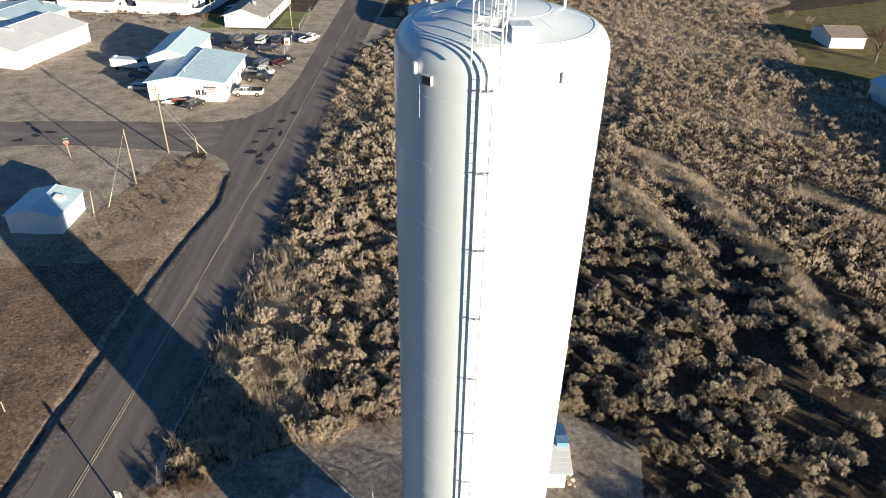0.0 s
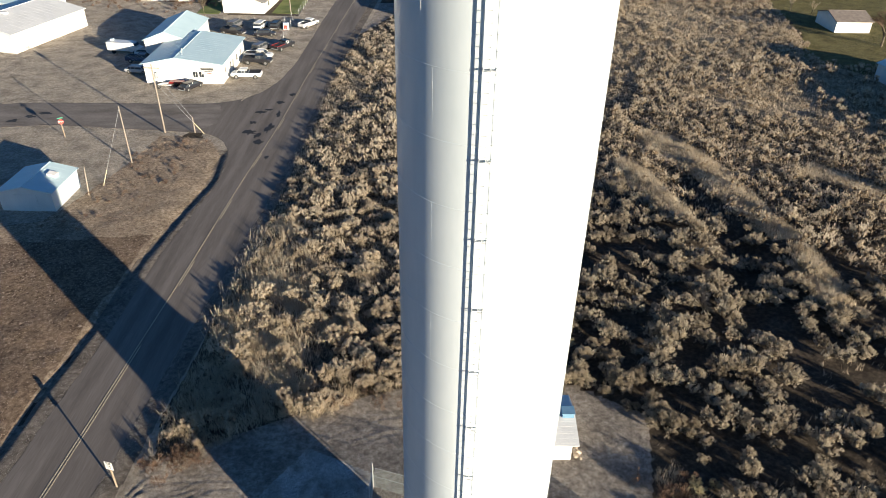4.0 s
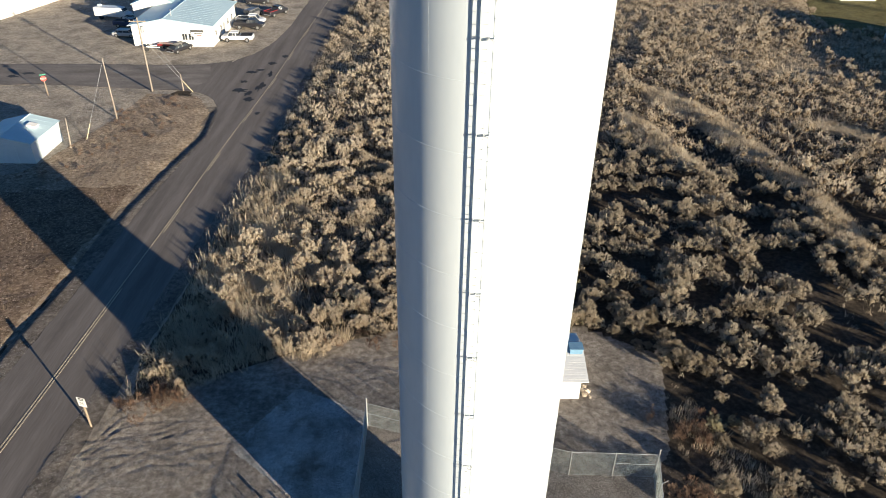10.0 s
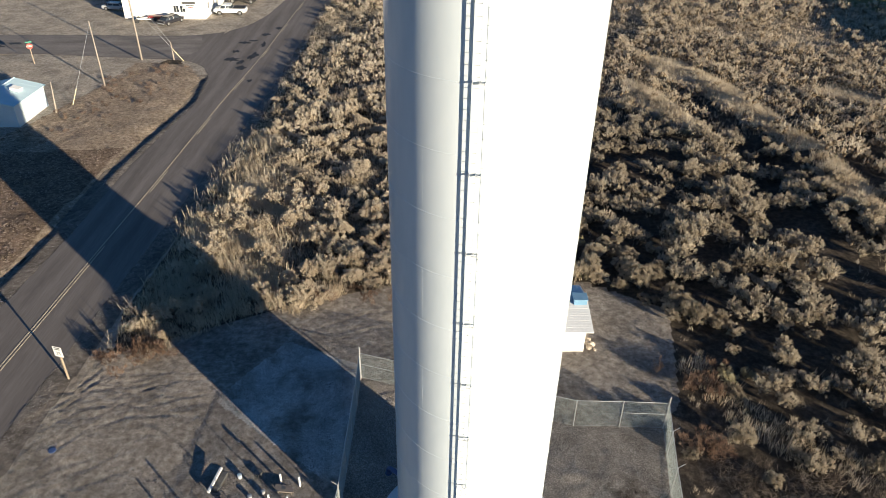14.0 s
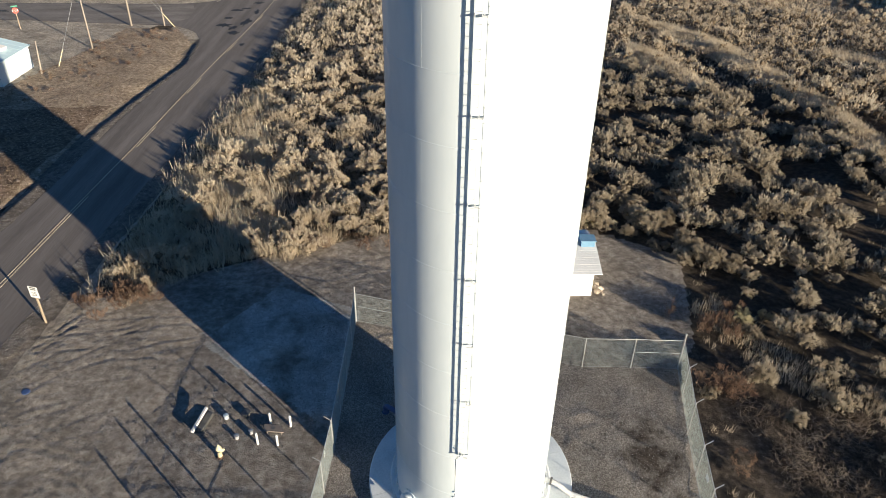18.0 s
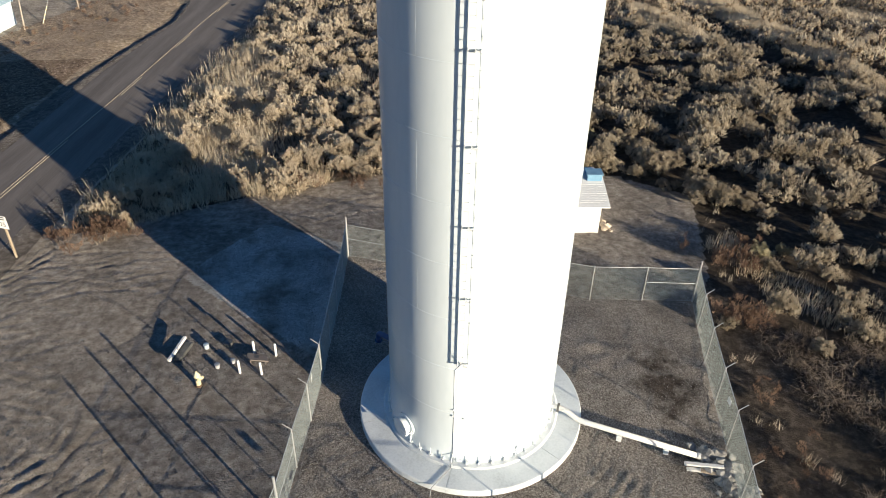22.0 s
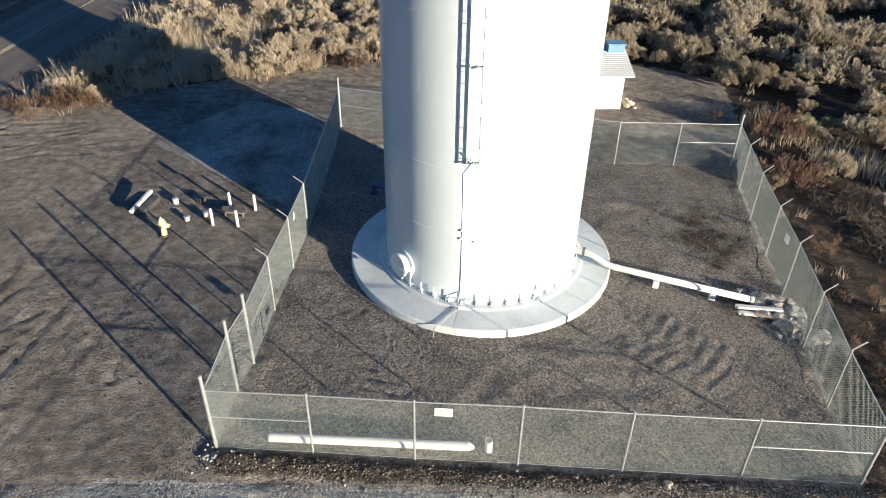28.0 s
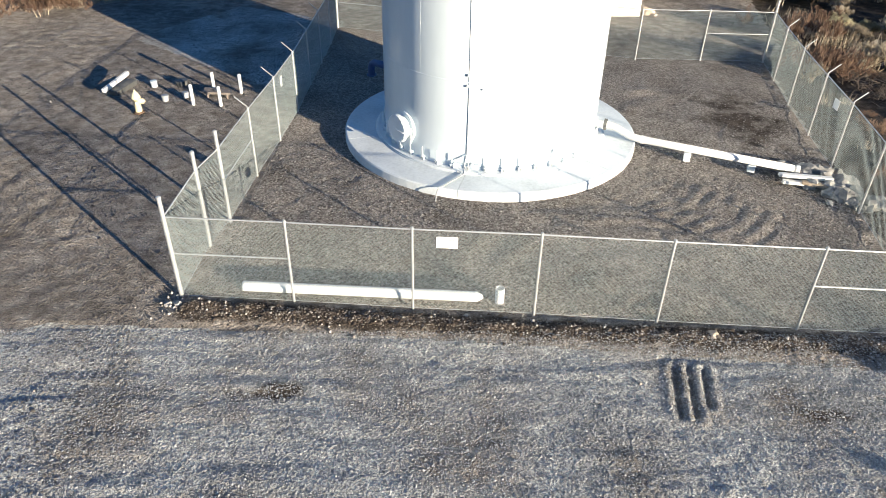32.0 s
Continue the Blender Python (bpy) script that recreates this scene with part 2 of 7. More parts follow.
def tube(bm, pts, r, seg=8, closed=False, caps=True):
    pts = [Vector(p) for p in pts]
    n = len(pts)
    rings = []
    ref = Vector((0, 0, 1))
    for i, p in enumerate(pts):
        d = (pts[(i + 1) % n] - pts[i - 1]) if closed else (pts[min(i + 1, n - 1)] - pts[max(i - 1, 0)])
        d.normalize()
        u = d.cross(ref)
        if u.length < 0.05:
            u = d.cross(Vector((0, 1, 0)))
        u.normalize()
        w = u.cross(d)
        rings.append([bm.verts.new(p + r * (math.cos(2 * math.pi * k / seg) * u + math.sin(2 * math.pi * k / seg) * w)) for k in range(seg)])
    for i in range(n if closed else n - 1):
        A, B = rings[i], rings[(i + 1) % n]
        for k in range(seg):
            bm.faces.new((A[k], A[(k + 1) % seg], B[(k + 1) % seg], B[k]))
    if caps and not closed:
        bm.faces.new(rings[0][::-1])
        bm.faces.new(rings[-1])
    return bm


def lathe(bm, prof, seg=64, at=(0, 0, 0)):
    rings = []
    for r, z in prof:
        if r < 1e-6:
            rings.append([bm.verts.new((at[0], at[1], at[2] + z))])
        else:
            rings.append([bm.verts.new((at[0] + r * math.cos(2 * math.pi * k / seg), at[1] + r * math.sin(2 * math.pi * k / seg), at[2] + z)) for k in range(seg)])
    for A, B in zip(rings, rings[1:]):
        for k in range(seg):
            k2 = (k + 1) % seg
            if len(A) == 1 and len(B) > 1:
                bm.faces.new((A[0], B[k2], B[k]))
            elif len(B) == 1 and len(A) > 1:
                bm.faces.new((A[k], A[k2], B[0]))
            elif len(A) > 1:
                bm.faces.new((A[k], A[k2], B[k2], B[k]))
    return bm


def prism(bm, pts, z0, z1):
    a = [bm.verts.new((x, y, z0)) for x, y in pts]
    b = [bm.verts.new((x, y, z1)) for x, y in pts]
    n = len(pts)
    bm.faces.new(a[::-1])
    bm.faces.new(b)
    for i in range(n):
        bm.faces.new((a[i], a[(i + 1) % n], b[(i + 1) % n], b[i]))
    return bm


def B():
    return bmesh.new()


def raw(name, verts, faces, material, parent=None, smooth=False):
    """A mesh straight from arrays (faces: an n x 3 or n x 4 array)."""
    me = bpy.data.meshes.new(name)
    verts, faces = np.asarray(verts, np.float32), np.asarray(faces, np.int32)
    me.vertices.add(len(verts))
    me.vertices.foreach_set("co", verts.ravel())
    k = faces.shape[1]
    me.loops.add(faces.size)
    me.loops.foreach_set("vertex_index", faces.ravel())
    me.polygons.add(len(faces))
    me.polygons.foreach_set("loop_start", np.arange(0, faces.size, k, dtype=np.int32))
    if smooth:
        me.polygons.foreach_set("use_smooth", np.ones(len(faces), bool))
    me.update(calc_edges=True)
    me.materials.append(material)
    ob = new(name, me)
    if parent is not None:
        ob.parent = parent
    return ob


# ---- smooth noise on the plan ----
_tab = np.random.RandomState(7).rand(256, 256)


def vnoise(x, y):
    xi, yi = np.floor(x).astype(int), np.floor(y).astype(int)
    fx, fy = x - xi, y - yi
    fx, fy = fx * fx * (3 - 2 * fx), fy * fy * (3 - 2 * fy)
    g = lambda i, j: _tab[i & 255, j & 255]
    return (g(xi, yi) * (1 - fx) + g(xi + 1, yi) * fx) * (1 - fy) + (g(xi, yi + 1) * (1 - fx) + g(xi + 1, yi + 1) * fx) * fy


def fbm(x, y, s, octaves=4):
    t, a, tot = 0, 1.0, 0
    for o in range(octaves):
        t = t + a * vnoise(x / s + 17.3 * o, y / s + 9.1 * o)
        tot += a
        a *= 0.5
        s *= 0.5
    return t / tot - 0.5


def inside(px, py, poly):
    """Even-odd test of points in a polygon."""
    r = np.zeros(np.shape(px), bool)
    n = len(poly)
    for i in range(n):
        x1, y1 = poly[i]
        x2, y2 = poly[(i + 1) % n]
        if y1 == y2:
            continue
        c = (y1 > py) != (y2 > py)
        r ^= c & (px < (x2 - x1) * (py - y1) / (y2 - y1) + x1)
    return r


def seg_dist(px, py, line):
    d = np.full(np.shape(px), 1e9)
    for (x1, y1), (x2, y2) in zip(line, line[1:]):
        dx, dy = x2 - x1, y2 - y1
        t = np.clip(((px - x1) * dx + (py - y1) * dy) / (dx * dx + dy * dy), 0, 1)
        d = np.minimum(d, np.hypot(px - x1 - t * dx, py - y1 - t * dy))
    return d


# ---- plan of the ground ----
ROAD_C = [(-33.5, -70), (-31.0, -25), (-29.2, 0), (-28.4, 12.2), (-27.8, 24), (-27.1, 37), (-26.4, 57), (-25.3, 73), (-24.8, 97), (-24.1, 113), (-23.2, 137), (-22.0, 165), (-19, 230), (-12, 330)]
ROAD_R = [(-30.0, -70), (-27.5, -25), (-25.8, 0), (-25.0, 12.2), (-24.3, 22), (-23.4, 33.7), (-22.7, 42.8), (-21.9, 54), (-21.2, 72.5), (-21.0, 96), (-20.2, 122.6), (-18.6, 150), (-15, 230), (-8, 330)]
ROAD_L = [(-35.9, -70), (-33.8, -25), (-32.1, 0), (-31.7, 13), (-31.3, 20), (-30.8, 29), (-30.8, 39), (-30.0, 48.5), (-29.0, 56.8), (-30.0, 66), (-33.8, 71.7)]
SHOULDER = [(-37.0, -70), (-34.9, -25), (-33.5, 0), (-33.2, 13), (-33.0, 20), (-32.3, 29), (-31.9, 39), (-30.9, 48.5), (-29.7, 56.8), (-30.5, 64)]
SIDE_N = [(-40, 72.2), (-49, 73), (-58, 74), (-66, 72.3), (-90, 70), (-140, 66)]
SIDE_F = [(-140, 78), (-90, 81.5), (-70.7, 82.2), (-53.3, 83), (-40, 82.8), (-33.2, 84.5), (-29.3, 91.5), (-27.9, 104), (-27.7, 118), (-27, 150), (-24, 230), (-17, 330)]
ROAD_POLY = ROAD_R + SIDE_F[::-1] + SIDE_N[::-1] + ROAD_L[::-1]
ISLAND = [(-46, 46.5), (-44, 53), (-42.3, 61), (-41, 71), (-33.7, 69.5), (-31.2, 64.8), (-30.6, 56), (-32, 45), (-32.9, 38), (-33, 25), (-34, 10), (-36, -40), (-90, -40), (-90, 34), (-60, 42)]
SAGE_L = [(-12, 140), (-18.4, 122.7), (-20.0, 101.8), (-20.2, 76.6), (-20.7, 61.7), (-20.9, 42.8), (-22.0, 33.7), (-22.2, 28.6), (-22.4, 22.7), (-22.9, 17.1), (-22.0, 13.2), (-20.1, 11.4), (-18.4, 13.9), (-16.4, 15.7), (-12.8, 17.7), (-10.9, 17.2), (-8.2, 19.4), (-4.7, 20.5), (3, 21.5), (8.8, 20.7), (11.8, 19.6), (14.6, 17.3), (14.0, 14.2), (13.2, 11.4), (12.6, 8.5), (12.0, 5.4), (11.6, 1.5), (11.0, -3), (10.2, -6.5), (9.2, -10.3), (8.4, -14), (9.5, -40), (130, -40), (130, 60), (100, 95), (70, 112), (72, 122), (75, 131), (79, 160), (92, 172), (96, 190), (-8, 190)]
YARD = [(-33, -40), (-25.5, 0), (-23.5, 11.5), (-22, 13), (-12, 18), (-4, 21), (9, 21.5), (14.8, 18), (13.6, 12), (12.0, 5), (11.0, -3), (9.2, -10.3), (8.2, -14), (10, -40)]
LOT = [(-140, 78.5), (-70, 82.6), (-40, 83.2), (-33.5, 85), (-29.8, 92), (-28.3, 104), (-27.6, 136), (-25.6, 166), (-33.3, 166), (-33.4, 137.5), (-48, 137), (-58, 148), (-140, 152)]
DIRT_W = [(-140, 64), (-66, 72), (-41, 72), (-42, 61), (-44, 53), (-46, 46.5), (-60, 42), (-90, 34), (-140, 30)]
LAWN_R = [(68, 112), (72.5, 122), (75.5, 131), (79.5, 159), (150, 190), (220, 120), (150, 70), (80, 96)]


# ---- ground: one sheet to the horizon ----
def grade(lo, hi, step, out, grow=1.25):
    c = list(np.arange(lo, hi + 1e-6, step))
    a, d = [], step
    x = lo
    while x > -out:
        d *= grow
        x -= d
        a.append(x)
    b, d, x = [], step, hi
    while x < out:
        d *= grow
        x += d
        b.append(x)
    return np.array(a[::-1] + c + b)


def merge(fine, coarse):
    return np.array(sorted(list(fine) + [c for c in coarse if c < fine[0] - 0.3 or c > fine[-1] + 0.3]))


GX = merge(np.r_[np.arange(-46, -27.1, 0.36), np.arange(-27, 2.4, 0.16), np.arange(2.4, 3.7, 0.045), np.arange(3.7, 7.6, 0.09), np.arange(7.6, 12.0, 0.15), np.arange(12.1, 15.01, 0.2)], grade(-100, 110, 1.2, 3000))
GY = merge(np.r_[np.arange(-14.5, -8.5, 0.065), np.arange(-8.4, -2.6, 0.1), np.arange(-2.6, 20.01, 0.16), np.arange(20.3, 76, 0.65)], grade(-40, 170, 1.2, 3000))
LINES = [[(-3.9, -10.72), (-0.5, -10.7), (2.7, -10.6), (4.4, -10.42)], [(-8.5, -10.9), (-5.5, -11.05), (-2.4, -11.1)], [(-7.5, -12.4), (-5.2, -12.2), (-3.8, -12.25)], [(3.5, -11.3), (4.2, -11.6), (4.9, -12.1)], [(-23.5, 8.5), (-22, 10.5), (-20, 10), (-17.8, 10.8)], [(-23.2, 8.1), (-21.8, 10.0), (-19.8, 9.6), (-17.5, 10.3)], [(-23.1, 9.5), (-22.2, 11.6), (-20.9, 11.6)], [(-22.6, 9.4), (-21.8, 11.1), (-20.6, 11.0)],
         [(-19.7, 9.2), (-18, 10.5), (-15.3, 10.8)], [(-22.4, 4.6), (-21.2, 6.7), (-18.8, 7.8), (-15.9, 7.8)], [(-21, 7.6), (-18.9, 9.5), (-15.8, 9.3)], [(-23.4, 6.7), (-21.7, 8.5), (-18.5, 8.5)],
         [(9.6, 13.4), (10.6, 12.3), (12.4, 12.9), (13.3, 14.7), (13.2, 16.6)], [(10.3, 15.3), (11.4, 14.1), (12.8, 15.3), (13.0, 17.3)], [(12.1, 11.7), (13.1, 13.5), (13.5, 16.0), (12.8, 18.0)], [(9.2, 12.9), (10.5, 11.7), (12.6, 12.3), (13.8, 14.6)],
         [(-17.0, -3.6), (-16.1, -2.9), (-15.7, -1.5), (-16.0, -0.3), (-16.9, 0.6)], [(-16.7, -4.1), (-15.6, -3.4), (-15.0, -2.1), (-14.0, -1.7)], [(-14.2, 3.6), (-14.0, 1.9), (-14.1, 0.5), (-14.5, -0.7), (-15.2, -2.5), (-15.5, -3.8), (-16.1, -4.5), (-18.5, -6)],
         [(-15.7, -1.5), (-15.7, -3.0), (-16.3, -4.0), (-18, -5)], [(-16.2, -1.7), (-16.3, -3.0), (-16.9, -3.9), (-18, -4.4)], [(-16.9, -2.1), (-17.1, -2.9), (-18, -3.5)],
         [(-11.7, -6.3), (-12.3, -5.0), (-13.5, -3.0), (-13.8, -2.2)], [(-10.8, -4.6), (-10.5, -6.4)], [(-15.2, -5.2), (-14.9, -4.5), (-13.6, -3.2)], [(-12.0, -0.3), (-12.6, 1.4)],
         [(-24, 9.5), (-20.5, 10.0), (-17.5, 8.8), (-15, 9.6)], [(-23, 8.2), (-19.5, 8.8), (-17, 7.9)]]
ARCS = [[(3.1, -4.4), (3.9, -3.9), (4.7, -3.0)], [(3.8, -5.0), (4.7, -4.45), (5.5, -3.5)], [(4.6, -5.6), (5.45, -5.05), (6.2, -4.1)], [(5.4, -6.2), (6.2, -5.7), (6.9, -4.8)], [(5.8, -6.6), (6.6, -6.0), (7.3, -5.1)], [(3.5, -4.7), (4.3, -4.2), (5.1, -3.3)], [(4.2, -5.3), (5.1, -4.7), (5.9, -3.7)], [(5.0, -5.9), (5.8, -5.4), (6.5, -4.5)], [(-3.7, -6.1), (-2.6, -6.5)], [(-3.4, -6.6), (-2.4, -6.9)], [(2.6, -5.0), (3.4, -5.3), (4.4, -5.9)]]
BERM = [(-6.6, -9.15), (-2, -9.5), (3, -9.85), (9, -10.3)]
GULLIES = [([(22, 63), (24.8, 56.5), (26.8, 49), (27.7, 45.5)], 2.2, -0.55), ([(27.5, 72), (32, 66), (34.2, 56), (35.6, 48), (37, 44)], 2.4, -0.6), ([(37.3, 42), (36.9, 37), (36.2, 32.5)], 1.6, -0.4), ([(29.0, 60.0), (28.8, 52), (30.5, 46.0), (31.5, 41), (28.0, 36.5)], 1.7, 0.75), ([(33.0, 44.5), (29.5, 35.5), (27.0, 30)], 1.5, 0.5), ([(24, 84), (32.0, 76.5), (40, 66), (44, 52), (42, 40)], 0.8, 0.35)]
TRACKS = [[(-24, 9), (-17, 6), (-12, -1), (-13, -8), (-22, -14)], [(-26, 4), (-19, 1), (-15, -5), (-17, -12)], [(-21, -0.5), (-17.5, -1.2), (-15.6, -3.6), (-16.2, -7)], [(-20.5, 0.8), (-16.6, -0.2), (-14.2, -3.4), (-14.8, -8)], [(-25, -3), (-17, -9.5), (-9, -11.5), (0, -12.5)], 
          [(-22, 12), (-14, 12.4), (-6, 16.5), (-1, 18)], [(9, 18.5), (12.2, 14), (12.8, 9), (11.8, 3)]]


def height(x, y):
    h = 0.10 * fbm(x, y, 9.0, 3) + 0.05 * fbm(x, y, 1.6, 3) + 0.05 * fbm(x + 30, y, 0.8, 2)
    yard = inside(x, y, YARD)
    near = yard & (np.hypot(x, y) > 4.9) & (y > -9.4) & ((x < -7) | (x > 11.5) | (y > 11))
    h = np.where(yard, 0.07 * fbm(x, y, 5.0, 2) + 0.02 * fbm(x, y, 0.9, 3) + 0.022 * fbm(x + 50, y, 0.3, 2) + 0.02 * fbm((x + 0.5 * y) * 0.2, y - 0.5 * x, 0.4, 3) * (0.4 + 1.6 * vnoise(x / 4 + 3, y / 4)), h)
    comp = inside(x, y, [(-6.6, -8.6), (8.4, -9.6), (11.2, 6.9), (5, 7.2), (-6.1, 11)])
    rr, th = np.hypot(x - 3, y + 9), np.arctan2(y + 9, x - 3)
    h = np.where(comp, 0.05 * fbm(x, y, 2.0, 2) + 0.13 * fbm(rr / 0.5, th * 1.2, 1.0, 2) * np.clip(fbm(x + 4, y, 2.6, 2) * 4 + 0.25, 0, 1) + 0.03 * fbm(x, y, 0.3, 2), h)
    h = np.where(yard & (y < -9.6), 0.02 * fbm(x, y, 3.0, 2) + 0.035 * fbm(x * 0.13 + 0.02 * y, y, 0.42, 3) * (0.3 + 1.5 * vnoise(x / 3, y / 1.2 + 8)) + 0.028 * fbm(x, y, 0.3, 3) * (0.4 + 2.6 * np.clip(fbm(x + 9, y, 2.0, 2) + 0.1, 0, 1)), h)
    rough_ = np.clip(fbm(x + 9, y, 2.0, 2) * 3 + 0.45, 0, 1)
    h = h + np.where(y < -9.6, 0.045 * np.abs(fbm(x * 0.2 + 0.05 * y, y + 0.04 * x, 0.32, 2)) + 0.035 * rough_ * fbm(x * 0.6, y, 0.2, 2), 0)
    h = h + np.where(yard & ~comp & (y > -9.6), 0.025 * fbm(x + 3, y, 0.4, 2) * rough_ - 0.014 * np.abs(fbm(x * 0.35 + 0.2 * y, y - 0.2 * x, 0.8, 2)), 0)
    h = h + np.where(comp, 0.05 * fbm(x + 3, y, 0.42, 2) * rough_, 0)
    db = seg_dist(x, y, BERM)
    h = h + (0.09 + 0.12 * fbm(x, y, 0.5, 3)) * np.exp(-(db / 0.38) ** 2)
    isl = inside(x, y, ISLAND)
    h = np.where(isl, 0.2 * fbm(x, y, 2.6, 2), h)
    h = np.where(inside(x, y, DIRT_W) | inside(x, y, LOT), 0.03 * fbm(x, y, 6.0, 2), h)
    for i, tr in enumerate(TRACKS):
        d = seg_dist(x, y, tr)
        w = np.exp(-((np.abs(d - 0.85) - 0.0) / 0.16) ** 2)
        lug = 0.4 + 0.9 * vnoise(x * 2 + i, y * 2)
        h = h - np.where(near, 0.018 * w * lug, 0) + np.where(near, 0.012 * np.exp(-((np.abs(d - 0.85) - 0.28) / 0.1) ** 2), 0)
    for g in LINES:
        d = seg_dist(x, y, g)
        h = h - 0.024 * np.exp(-(d / 0.1) ** 2) * (0.3 + vnoise(x * 1.5, y * 1.5)) * np.where(y < -9.6, 0.35, 1) + 0.01 * np.exp(-((d - 0.26) / 0.1) ** 2) * np.where(y < -9.6, 0.3, 1)
    for g in ARCS:
        d = seg_dist(x, y, g)
        h = h + (0.018 * np.exp(-((d - 0.2) / 0.085) ** 2) - 0.014 * np.exp(-(d / 0.1) ** 2)) * np.clip(0.5 + 3.2 * fbm(x, y, 0.8, 2), 0, 1.3)
    for g in ([(2.9, -10.75), (2.68, -11.95)], [(3.17, -10.75), (2.95, -12.0)], [(3.43, -10.8), (3.25, -11.7)]):
        h = h - 0.10 * np.exp(-(seg_dist(x, y, g) / 0.045) ** 4) + 0.02 * np.exp(-((seg_dist(x, y, g) - 0.16) / 0.05) ** 2)
    # roadside ditch: a drop past the gravel shoulder, rising again to the field
    dl = seg_dist(x, y, SHOULDER) * np.where(x < np.interp(y, [p[1] for p in SHOULDER], [p[0] for p in SHOULDER]), 1, -1)
    verge_ = ~inside(x, y, ROAD_POLY) & (x < -28.5) & (y < 66)
    h = h - np.where(verge_, (0.27 + 0.12 * fbm(x, y, 1.5, 3)) * np.clip((dl + 0.3) / 0.5, 0, 1) * np.exp(-np.clip(dl - 0.35, 0, 9) / 1.1), 0)
    h = np.where(verge_ & (dl < -0.3), 0.02 * fbm(x, y, 0.8, 2), h)
    # straw banks and the gullies between them
    for g, w_, dep in GULLIES:
        h = h - dep * np.exp(-(seg_dist(x, y, g) / w_) ** 2)
    h = np.where(np.hypot(x, y) < 4.9, h * 0.3, h)
    return np.where(inside(x, y, ROAD_POLY), -0.02, h)


X, Y = np.meshgrid(GX, GY)
Z = height(X, Y)
far = np.hypot(X, Y) > 400
Z = np.where(far, 0, Z)
nx, ny = len(GX), len(GY)
idx = np.arange(nx * ny).reshape(ny, nx)
quads = np.stack([idx[:-1, :-1], idx[:-1, 1:], idx[1:, 1:], idx[1:, :-1]], -1).reshape(-1, 4)


def ground_material():
    m = bpy.data.materials.new("dirt_gravel_ground")
    m.use_nodes = True
    nt = m.node_tree
    n, l = nt.nodes, nt.links
    p = n["Principled BSDF"]
    p.inputs["Roughness"].default_value = 0.95
    p.inputs["Specular IOR Level"].default_value = 0.2
    tc = n.new("ShaderNodeTexCoord")

    def noise_tex(s, d=5, rough=0.6):
        t = n.new("ShaderNodeTexNoise")
        t.inputs["Scale"].default_value, t.inputs["Detail"].default_value, t.inputs["Roughness"].default_value = s, d, rough
        l.new(tc.outputs["Object"], t.inputs["Vector"])
        return t.outputs["Fac"]

    def ramp(src, cols, lo=0.35, hi=0.65):
        r = n.new("ShaderNodeValToRGB")
        e = r.color_ramp.elements
        while len(e) < len(cols):
            e.new(0.5)
        for i, c in enumerate(cols):
            e[i].position, e[i].color = lo + (hi - lo) * i / (len(cols) - 1), (*c, 1)
        l.new(src, r.inputs[0])
        return r.outputs[0]

    def mix(f, a, b):
        x = n.new("ShaderNodeMix")
        x.data_type = "RGBA"
        l.new(f, x.inputs["Factor"])
        l.new(a, x.inputs["A"])
        l.new(b, x.inputs["B"])
        return x.outputs["Result"]

    fray = noise_tex(1.3, 6)
    made = {}

    def zone(name, soft=0.5):
        if name in made:
            return made[name]
        a = n.new("ShaderNodeAttribute")
        a.attribute_name = name
        s = n.new("ShaderNodeMath")
        s.operation = "MULTIPLY_ADD"
        s.inputs[1].default_value, s.inputs[2].default_value = soft, -soft / 2
        l.new(fray, s.inputs[0])
        q = n.new("ShaderNodeMath")
        l.new(a.outputs["Fac"], q.inputs[0])
        l.new(s.outputs[0], q.inputs[1])
        r = n.new("ShaderNodeMapRange")
        r.inputs["From Min"].default_value, r.inputs["From Max"].default_value = 0.38, 0.62
        l.new(q.outputs[0], r.inputs["Value"])
        made[name] = r.outputs[0]
        return r.outputs[0]

    mid, fin = noise_tex(2.4, 8, 0.68), noise_tex(24, 6, 0.75)
    vor = n.new("ShaderNodeTexVoronoi")
    vor.inputs["Scale"].default_value = 21
    l.new(tc.outputs["Object"], vor.inputs["Vector"])
    # dark soil among the sagebrush, with the bushes' shade put into its colour
    soil_shade = ramp(mid, [(0.042, 0.033, 0.025), (0.075, 0.06, 0.046), (0.13, 0.105, 0.08)])
    dirt = ramp(mid, [(0.205, 0.177, 0.152), (0.335, 0.297, 0.262), (0.48, 0.435, 0.39)])
    grav = ramp(vor.outputs["Color"], [(0.38, 0.378, 0.366), (0.60, 0.597, 0.578), (0.76, 0.757, 0.737)], 0.15, 0.9)
    cgrav = ramp(vor.outputs["Color"], [(0.165, 0.143, 0.124), (0.33, 0.293, 0.26), (0.515, 0.468, 0.42)], 0.15, 0.9)
    brown = ramp(mid, [(0.19, 0.144, 0.107), (0.38, 0.302, 0.227), (0.55, 0.455, 0.355)])
    berm = ramp(mid, [(0.045, 0.035, 0.028), (0.085, 0.068, 0.055), (0.16, 0.132, 0.108)])
    dry = ramp(mid, [(0.20, 0.158, 0.11), (0.33, 0.268, 0.19), (0.46, 0.382, 0.277)])
    lot = ramp(mid, [(0.30, 0.26, 0.215), (0.42, 0.37, 0.31), (0.54, 0.485, 0.42)])
    lawn = ramp(mid, [(0.10, 0.095, 0.036), (0.17, 0.152, 0.063), (0.25, 0.213, 0.1)])
    c = mix(zone("yard"), soil_shade, dirt)
    c = mix(zone("lot"), c, lot)
    c = mix(zone("shoulder", 0.7), c, ramp(mid, [(0.13, 0.11, 0.094), (0.21, 0.182, 0.157), (0.31, 0.272, 0.238)]))
    c = mix(zone("island"), c, brown)
